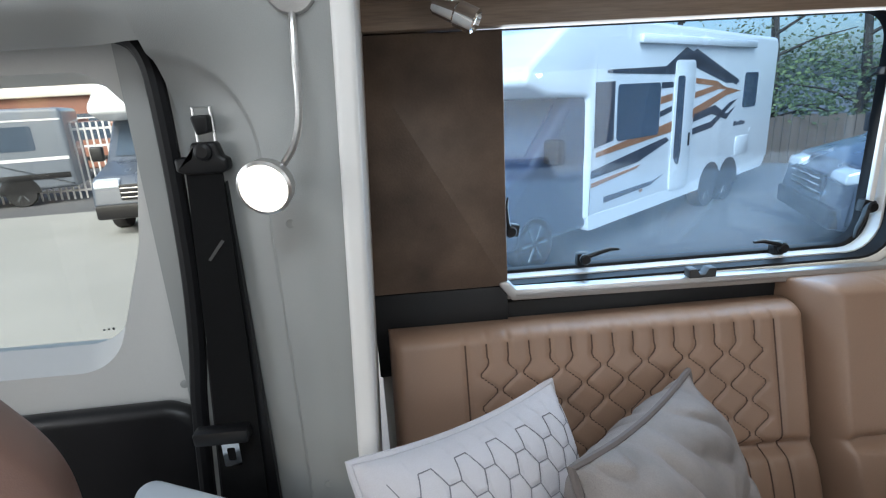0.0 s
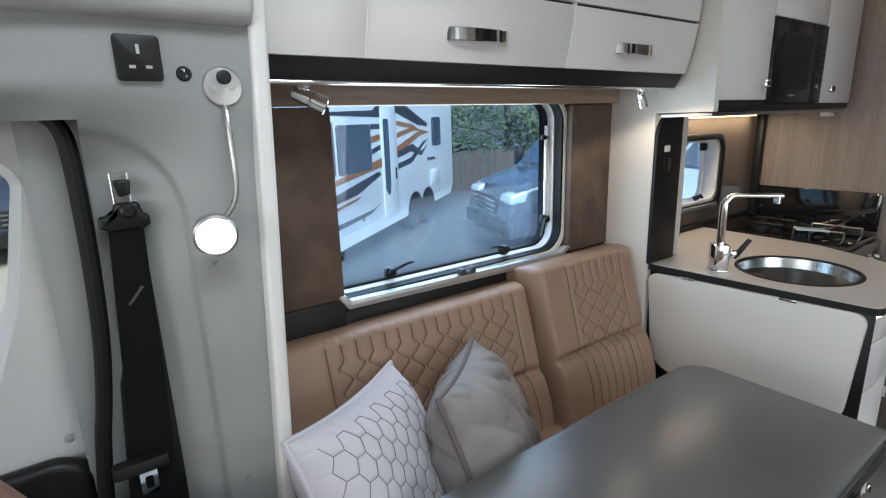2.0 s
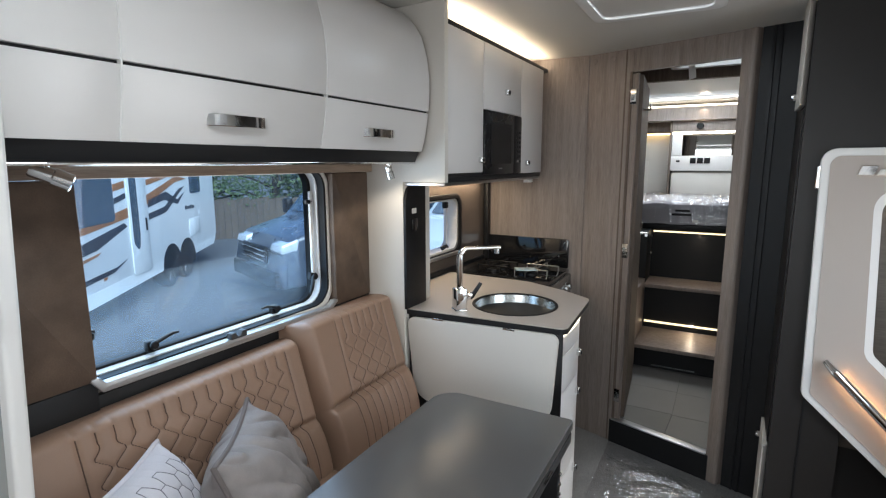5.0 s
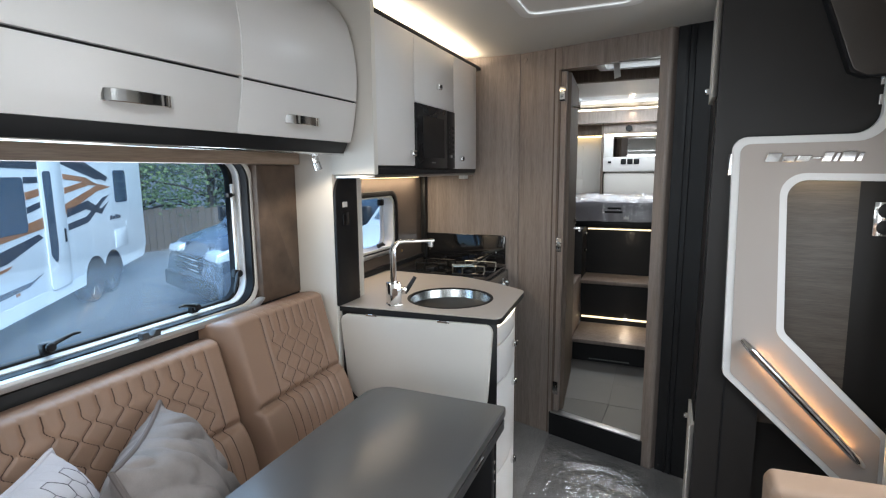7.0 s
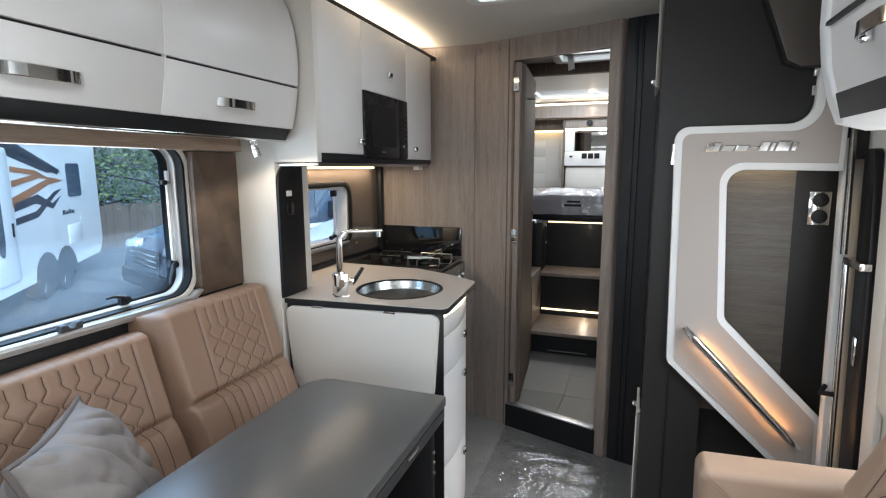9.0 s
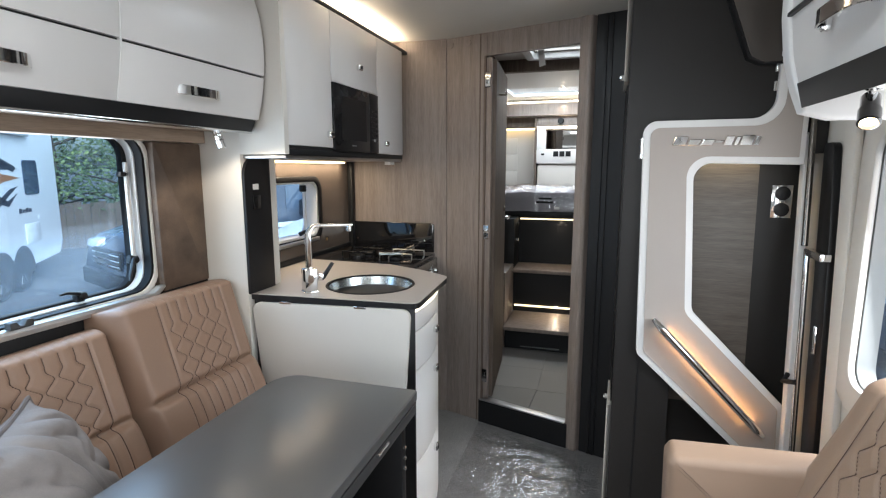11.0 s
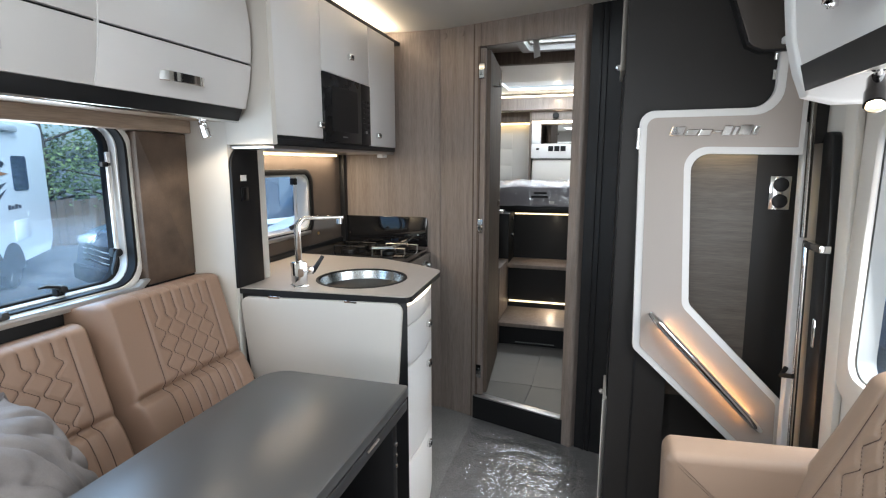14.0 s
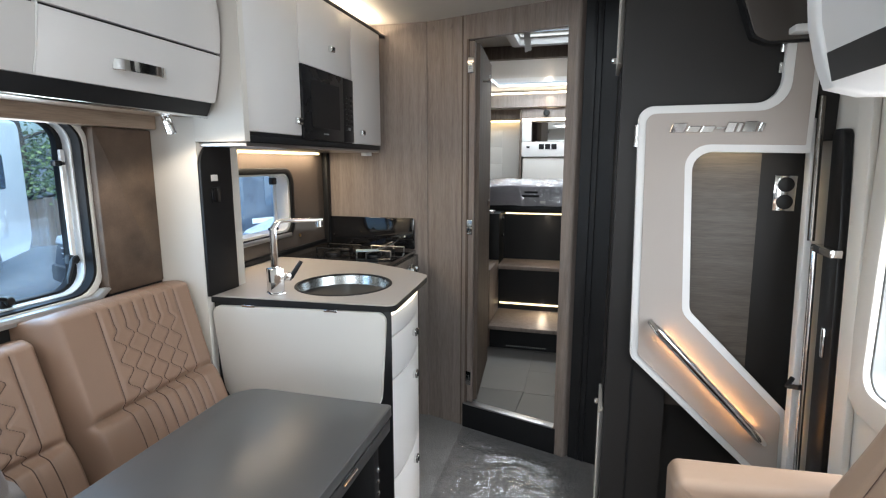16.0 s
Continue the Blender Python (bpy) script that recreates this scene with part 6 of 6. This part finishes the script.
ALLOY = mat("dark_alloy", (0.16, 0.17, 0.18), 0.4, 0.8, vary=0.1, scale=15)
TYRE = mat("tyre", (0.012, 0.012, 0.013), 0.8, vary=0.2, scale=20)
HEADLIGHT = mat("headlight_lens", (0.65, 0.70, 0.75), 0.12, 0.3, vary=0.15, scale=15, coat=0.5)
BARK = mat("bark", (0.055, 0.045, 0.035), 0.9, vary=0.3, scale=12, bump=0.6, grain=0.4, grain_scale=60)
LEAF = mat("leaves", (0.105, 0.145, 0.050), 0.7, vary=0.6, scale=1.3)
LEAF_DARK = mat("leaves_dark", (0.060, 0.092, 0.036), 0.7, vary=0.6, scale=1.1)
FENCE_WOOD = mat("weathered_fence", (0.13, 0.10, 0.08), 0.85, vary=0.3, scale=4, grain=0.4, grain_scale=60, stretch=(1, 1, 0.2))
BRICK = mat("red_brick", (0.26, 0.12, 0.085), 0.85, vary=0.25, scale=3, grain=0.3, grain_scale=40)

AXES[0], YARD = Matrix.Identity(4), AXES[0]
structure("ground", grid(30, 30, lambda i, j: Vector((-600 + 1200 * i, -600 + 1200 * j, GROUND))), ASPHALT, "dark damp asphalt of the yard", "ground")
AXES[0] = YARD
structure("pavement", box(-9.5, 0.9, 1.6, 13.0, GROUND - 0.1, GROUND + 0.02), CONCRETE, "worn pale concrete apron", "pavement")


def wheel(parent, x, y, r=0.34, face=-1):
    t = part("wheel", lathe([(r - 0.10, -0.10), (r - 0.02, -0.11), (r, -0.07), (r, 0.07), (r - 0.02, 0.11), (r - 0.10, 0.10)], (x, y, r), (0, face, 0), 28), TYRE, parent)
    part("rim", lathe([(r - 0.10, 0.095), (r - 0.12, 0.07), (0.07, 0.06), (0.06, 0.085), (0.02, 0.09)], (x, y, r), (0, face, 0), 20), ALLOY, t)
    for k in range(6):
        ang = radians(60 * k)
        part("spoke", tube([(x + 0.05 * math.cos(ang), y + face * 0.085, r + 0.05 * math.sin(ang)), (x + (r - 0.11) * math.cos(ang), y + face * 0.092, r + (r - 0.11) * math.sin(ang))], 0.022, 5), ALLOY, t)
    return t


def cab_front(parent, width, body, low=0.0):
    """A van cab from its nose at x = 0 to x = 1.9."""
    side_ = rounded([(0.05, 0.32), (0.0, 0.60), (0.06, 0.92), (0.22, 1.08), (0.92, 1.28), (1.62, 2.02), (2.05, 2.10), (2.05, 0.32)], [0.05, 0.15, 0.12, 0.12, 0.08, 0.12, 0, 0], 5)
    part("cab", prism(side_, 0.0, width, "y", 0.09, 4), body, parent)
    ws = [(1.00, 1.365), (1.60, 2.00), (1.58, 2.01), (0.98, 1.375)]
    part("windscreen", prism(ws, 0.18, width - 0.18, "y"), VEH_GLASS, parent)
    part("side_window", prism(rounded([(1.12, 1.26), (1.62, 1.86), (1.98, 1.92), (1.98, 1.26)], 0.05), -0.006, 0.01, "y"), VEH_GLASS, parent)
    for y0, y1 in ((0.06, 0.42), (width - 0.42, width - 0.06)):
        part("headlight", prism(rounded([(0.015, 0.86), (0.06, 1.0), (0.36, 1.10), (0.30, 0.90)], 0.04), y0 - 0.065, y1, "y", 0.03, 3), HEADLIGHT, parent, "clear headlight")
    g = part("grille", box(-0.02, 0.05, 0.48, width - 0.48, 0.66, 0.94, 0.03), BLACK_PLASTIC, parent)
    for i in range(3):
        part("bar", box(-0.032, -0.018, 0.50, width - 0.50, 0.70 + i * 0.08, 0.725 + i * 0.08, 0.004), CHROME, g)
    part("bumper", box(-0.05, 0.12, 0.04, width - 0.04, 0.34, 0.60, 0.04), BLACK_PLASTIC, parent)
    part("mirror", box(1.02, 1.16, -0.28, -0.06, 1.28, 1.56, 0.04), BLACK_PLASTIC, parent)
    part("mirror_far", box(1.02, 1.16, width + 0.06, width + 0.28, 1.28, 1.56, 0.04), BLACK_PLASTIC, parent)
    wheel(parent, 0.95, 0.10)
    wheel(parent, 0.95, width - 0.10, 0.34, 1)
    part("side_window_far", prism(rounded([(1.12, 1.26), (1.62, 1.86), (1.98, 1.92), (1.98, 1.26)], 0.05), width - 0.01, width + 0.006, "y"), VEH_GLASS, parent)


def motorhome(m, label, cab_body, stripes, length=8.2, near_side=True):
    ob = thing("motorhome", label, "motorhome", m=m, group="motorhomes in the yard")
    cab_front(ob, 2.2, cab_body)
    shell = rounded([(1.9, 0.45), (1.9, 1.98), (1.15, 2.02), (0.72, 2.16), (0.80, 2.34), (1.45, 2.78), (2.1, 2.98), (2.9, 2.92), (length - 0.1, 2.84), (length, 2.70), (length, 0.62), (length - 0.2, 0.48)],
                    [0.05, 0.05, 0.2, 0.1, 0.15, 0.5, 0.5, 0.5, 0.12, 0.2, 0.1, 0.1], 6)
    part("shell", prism(shell, -0.05, 2.25, "y", 0.07, 4), BODY_WHITE, ob)
    part("roof_window", prism(rounded([(0.86, 2.30), (1.42, 2.70), (1.40, 2.74), (0.82, 2.33)], 0.02), 0.4, 1.8, "y"), VEH_GLASS, ob)
    part("skirt", prism(rounded([(1.95, 0.30), (1.95, 0.50), (length - 0.1, 0.58), (length - 0.3, 0.42)], 0.03), -0.052, 0.06, "y"), BODY_WHITE, ob)
    d_ = part("door", prism(rect(4.05, 4.68, 0.50, 2.42, 0.08), -0.072, -0.052, "y", 0.008), BODY_WHITE, ob)
    part("door_window", prism(rounded([(4.12, 1.0), (4.28, 0.85), (4.34, 1.1), (4.34, 2.2), (4.12, 2.2)], 0.05), -0.078, -0.0725, "y"), VEH_GLASS, d_)
    part("handle", box(4.56, 4.60, -0.09, -0.073, 1.15, 1.35, 0.006), BLACK_PLASTIC, d_)
    part("window", prism(rect(2.55, 3.65, 1.40, 2.12, 0.07), -0.062, -0.051, "y"), VEH_GLASS, ob)
    part("window", prism(rect(6.65, 7.25, 1.62, 2.22, 0.07), -0.062, -0.051, "y"), VEH_GLASS, ob)
    part("awning", box(3.0, 6.9, -0.13, -0.052, 2.62, 2.74, 0.03), BODY_WHITE, ob)
    part("hatch", box(6.5, 7.1, -0.062, -0.051, 0.78, 1.12, 0.004), BODY_WHITE, ob)
    for pts, k in (([(2.3, 2.30), (4.0, 2.34), (4.7, 2.58), (6.4, 2.10), (6.3, 2.02), (4.9, 2.34), (4.2, 2.22), (2.3, 2.26)], 0),
                   ([(2.1, 1.30), (4.0, 1.55), (6.0, 1.98), (6.5, 1.92), (5.9, 1.86), (4.2, 1.42), (2.1, 1.24)], 1),
                   ([(4.75, 1.62), (5.5, 1.72), (6.0, 1.55), (6.35, 1.66), (6.0, 1.46), (5.4, 1.58), (4.75, 1.50)], 0),
                   ([(2.0, 1.08), (3.9, 1.34), (4.0, 1.28), (3.1, 1.06), (2.0, 0.98)], 0),
                   ([(2.0, 0.92), (3.2, 1.02), (3.1, 0.98), (2.0, 0.86)], 1),
                   ([(4.75, 1.95), (5.6, 2.05), (6.1, 1.95), (5.6, 1.97), (4.75, 1.86)], 1),
                   ([(2.3, 0.70), (3.6, 0.74), (3.9, 0.80), (3.5, 0.68), (2.3, 0.62)], 0),
                   ([(3.7, 2.30), (4.36, 2.60), (5.3, 2.34), (6.45, 2.06), (5.9, 2.06), (4.75, 2.30), (4.36, 2.44), (3.95, 2.30)], 0),
                   ([(4.75, 2.16), (5.5, 2.10), (5.9, 1.98), (5.5, 2.02), (4.75, 2.08)], 1),
                   ([(3.68, 2.12), (4.02, 2.12), (4.02, 2.04), (3.68, 2.04)], 0),
                   ([(3.68, 1.92), (4.02, 1.96), (4.02, 1.86), (3.68, 1.82)], 1),
                   ([(3.68, 1.72), (4.02, 1.78), (4.02, 1.70), (3.68, 1.64)], 0),
                   ([(2.05, 1.36), (2.05, 2.16), (2.48, 2.16), (2.48, 1.42)], 0),
                   ([(4.75, 1.40), (5.4, 1.46), (6.1, 1.74), (6.4, 1.78), (6.1, 1.66), (5.45, 1.36), (4.75, 1.30)], 0)):
        part("stripe", prism(pts, -0.0565, -0.0505, "y"), stripes[k], ob, "painted side graphic")
    for i in range(4):
        part("badge", box(6.35 + i * 0.13, 6.45 + i * 0.13, -0.056, -0.0505, 1.32, 1.40 - 0.02 * (i % 2)), STRIPE, ob)
    for wx in (5.55, 6.30):
        part("wheel_arch", prism([(wx + 0.42 * math.cos(radians(t)), 0.36 + 0.42 * math.sin(radians(t))) for t in range(-10, 191, 20)], -0.056, -0.0502, "y"), BLACK_RUBBER, ob)
        wheel(ob, wx, 0.08)
        wheel(ob, wx, 2.12, 0.34, 1)
        part("wheel_arch", prism([(wx + 0.42 * math.cos(radians(t)), 0.36 + 0.42 * math.sin(radians(t))) for t in range(-10, 191, 20)], 2.2502, 2.256, "y"), BLACK_RUBBER, ob)
    part("window", prism(rect(2.55, 3.65, 1.40, 2.12, 0.07), 2.251, 2.262, "y"), VEH_GLASS, ob)
    part("window", prism(rect(5.0, 6.1, 1.40, 2.12, 0.07), 2.251, 2.262, "y"), VEH_GLASS, ob)
    part("stripe", prism([(2.0, 1.05), (length - 0.2, 1.25), (length - 0.2, 1.12), (2.0, 0.85)], 2.2505, 2.2565, "y"), stripes[0], ob, "painted side graphic")
    part("marker_light", box(3.2, 3.28, -0.06, -0.0505, 0.62, 0.66), STRIPE_ORANGE, ob)
    return ob


def van(m, label, body, length=5.6, height=2.45):
    ob = thing("van", label, "van", m=m, group="vans in the yard")
    cab_front(ob, 1.95, body)
    part("body", prism(rounded([(1.70, 0.34), (1.70, 2.0), (2.1, height), (length, height - 0.05), (length, 0.40)], [0, 0.1, 0.25, 0.12, 0.05], 5), -0.004, 1.954, "y", 0.10, 4), body, ob)
    part("window", prism(rect(2.35, 3.35, 1.38, 1.98, 0.06), -0.012, 0.0, "y"), VEH_GLASS, ob)
    part("window", prism(rect(3.50, 4.90, 1.38, 1.98, 0.06), -0.012, 0.0, "y"), VEH_GLASS, ob)
    part("side_trim", box(2.0, length - 0.1, -0.03, -0.005, 0.66, 0.80, 0.01), BLACK_PLASTIC, ob)
    part("stripe", box(2.1, length - 0.05, -0.0125, -0.0045, 1.12, 1.20), BODY_WHITE, ob)
    part("stripe", box(2.1, length - 0.05, -0.0125, -0.0045, 2.10, 2.14), BODY_WHITE, ob)
    wheel(ob, length - 1.25, 0.10)
    part("wheel_arch", prism([(length - 1.25 + 0.43 * math.cos(radians(t)), 0.36 + 0.43 * math.sin(radians(t))) for t in range(-5, 186, 19)], -0.009, -0.0045, "y"), BLACK_RUBBER, ob)
    return ob


motorhome(pose(1.45, 5.35, GROUND, 0, 0, 31), "white motorhome with dark and bronze side graphics", BODY_NAVY, (STRIPE, STRIPE_ORANGE))
van(pose(5.62, 5.14, GROUND, 0, 0, -26), "dark blue-grey van parked nose out", BODY_SLATE)
van(pose(6.1, 2.5, GROUND, 0, 0, -26), "white van parked beside the dark van", BODY_WHITE)
# vehicles over the concrete, seen through the cab window
AXES[0] = Matrix.Identity(4)
van(pose(-13.5, 12.3, GROUND, 0, 0, 20), "dark grey camper van with side windows", BODY_GREY)
motorhome(pose(-3.0, 9.65, GROUND, 0, 0, 97), "white motorhome with a dark slate cab facing the yard", BODY_SLATE, (STRIPE, STRIPE_TEAL), 7.0)
# A van body stands in for the distant red car.
van(pose(-13.2, 19.0, GROUND, 0, 0, 10), "red van, paled for haze, behind the camper vans", BODY_RED_HAZED, 4.6, 2.0)
motorhome(pose(0.45, 11.45, GROUND, 0, 0, 118), "white motorhome with teal graphics and a dark blue cab", BODY_NAVY, (STRIPE_TEAL, STRIPE), 7.2)
AXES[0] = YARD


def tree(x, y, h, spread, seed, leaves=LEAF, label="leafy tree behind the parked vehicles"):
    rnd = random.Random(seed)
    ob = thing("tree", label, "tree", (x, y, GROUND), group="trees behind the yard")
    tr = tube([(x, y, GROUND), (x + 0.1, y, GROUND + h * 0.3), (x - 0.05, y + 0.1, GROUND + h * 0.6), (x, y, GROUND + h * 0.92)], [0.16, 0.12, 0.08, 0.02], 8)
    ends = []
    for i in range(16):
        a0_ = rnd.uniform(0, 6.28)
        z0 = GROUND + h * rnd.uniform(0.08, 0.85)
        ln = spread * rnd.uniform(0.5, 1.0)
        e = Vector((x + ln * math.cos(a0_), y + ln * math.sin(a0_), z0 + rnd.uniform(0.2, 1.2)))
        tube([(x, y, z0), ((x + e.x) / 2, (y + e.y) / 2, (z0 + e.z) / 2 + 0.1), e], [0.05, 0.03, 0.01], 5, bm=tr)
        ends.append(((x, y, z0), e))
    part("trunk", tr, BARK, ob)
    verts, faces = [], []
    for s_, e in ends:
        s_ = Vector(s_)
        for k in range(10):
            c_ = s_.lerp(e, rnd.uniform(0.35, 1.08)) + Vector((rnd.gauss(0, 0.25), rnd.gauss(0, 0.25), rnd.gauss(0, 0.25)))
            for q in range(17):
                p = c_ + Vector((rnd.gauss(0, 0.26), rnd.gauss(0, 0.26), rnd.gauss(0, 0.22)))
                u = Vector((rnd.gauss(0, 1), rnd.gauss(0, 1), rnd.gauss(0, 1))).normalized() * rnd.uniform(0.04, 0.08)
                v = u.orthogonal().normalized() * rnd.uniform(0.025, 0.05)
                n0 = len(verts)
                verts += [p - u, p + v, p + u, p - v]
                faces.append((n0, n0 + 1, n0 + 2, n0 + 3))
    me = bpy.data.meshes.new("crown")
    me.from_pydata([tuple(v) for v in verts], [], faces)
    me.materials.append(leaves)
    cr = new("crown", me)
    cr.parent = ob
    cr.matrix_parent_inverse = INV[ob]
    return ob


for i, (tx, ty, th, ts) in enumerate(((4.5, 15.5, 6.5, 2.2), (7.2, 15.0, 7.0, 2.4), (9.8, 14.6, 6.2, 2.2), (11.6, 13.2, 6.8, 2.2), (13.2, 12.0, 6.4, 2.2), (14.6, 10.4, 7.0, 2.3), (15.6, 8.4, 6.4, 2.3), (16.0, 6.2, 6.8, 2.3), (1.5, 16.5, 6.5, 2.3), (-1.6, 17.5, 5.0, 2.0))):
    tree(tx, ty, th, ts, 11 + i, LEAF_DARK if i % 2 else LEAF)

hedge_v, hedge_f = [], []
rnd = random.Random(5)
for i in range(15000):
    s_ = rnd.random()
    bx, by = 3.0 + 12.5 * s_ + rnd.gauss(0, 0.35), 16.2 - 6.0 * s_ ** 2.0 + rnd.gauss(0, 0.35)
    p = Vector((bx, by, GROUND + rnd.random() ** 0.8 * (2.6 + 0.5 * math.sin(bx * 2.1))))
    u = Vector((rnd.gauss(0, 1), rnd.gauss(0, 1), rnd.gauss(0, 1))).normalized() * rnd.uniform(0.05, 0.10)
    v = u.orthogonal().normalized() * rnd.uniform(0.03, 0.06)
    n0 = len(hedge_v)
    hedge_v += [tuple(p - u), tuple(p + v), tuple(p + u), tuple(p - v)]
    hedge_f.append((n0, n0 + 1, n0 + 2, n0 + 3))
hm = bpy.data.meshes.new("hedge")
hm.from_pydata(hedge_v, [], hedge_f)
hm.materials.append(LEAF_DARK)
hedge = new("hedge", hm)
hedge.matrix_basis = AXES[0]
tagged(hedge, "dense dark green hedge behind the fence", "hedge", kind="stuff")
wood_fence = thing("fence", "weathered brown board fence at the yard's edge", "fence", (10, 10, GROUND))
for i in range(44):
    s_ = i / 43
    fx, fy = 9.2 + 5.6 * s_, 13.6 - 5.4 * s_
    part("board", moved(box(-0.085, 0.085, -0.012, 0.012, 0.0, 1.15 + 0.03 * (i % 3)), pose(fx, fy, GROUND, 0, 0, -44)), FENCE_WOOD, wood_fence, smooth=False)
iron = thing("railing", "tall pale metal railing along the far side", "railing", (-4, 15.5, GROUND))
for i in range(70):
    part("bar", box(-10 + i * 0.16, -9.96 + i * 0.16, 15.5, 15.53, GROUND, GROUND + 2.0), WHITE_TRIM, iron, smooth=False)
part("rail", box(-10, 1.2, 15.54, 15.57, GROUND + 1.8, GROUND + 1.86), WHITE_TRIM, iron)
part("rail", box(-10, 1.2, 15.54, 15.57, GROUND + 0.2, GROUND + 0.26), WHITE_TRIM, iron)
hall = thing("brick_building", "low red brick building with a pale roof edge", "building", (-11, 36, GROUND))
part("wall", box(-22, -4, 34, 42, GROUND, GROUND + 3.4), BRICK, hall)
part("roof", box(-22.3, -3.7, 33.7, 42.3, GROUND + 3.4, GROUND + 4.0, 0.05), CREAM, hall)
for i in range(4):
    part("window", box(-20 + i * 4, -18.4 + i * 4, 33.96, 34.0, GROUND + 1.1, GROUND + 2.4), VEH_GLASS, hall)
# yard on the entrance side
van(pose(7.0, -3.0, GROUND, 0, 0, 172), "dark van parked by the entrance side", BODY_NAVY)
tree(2.0, -9.0, 6.0, 2.2, 77, LEAF)
tree(5.0, -9.5, 6.5, 2.4, 78, LEAF_DARK)
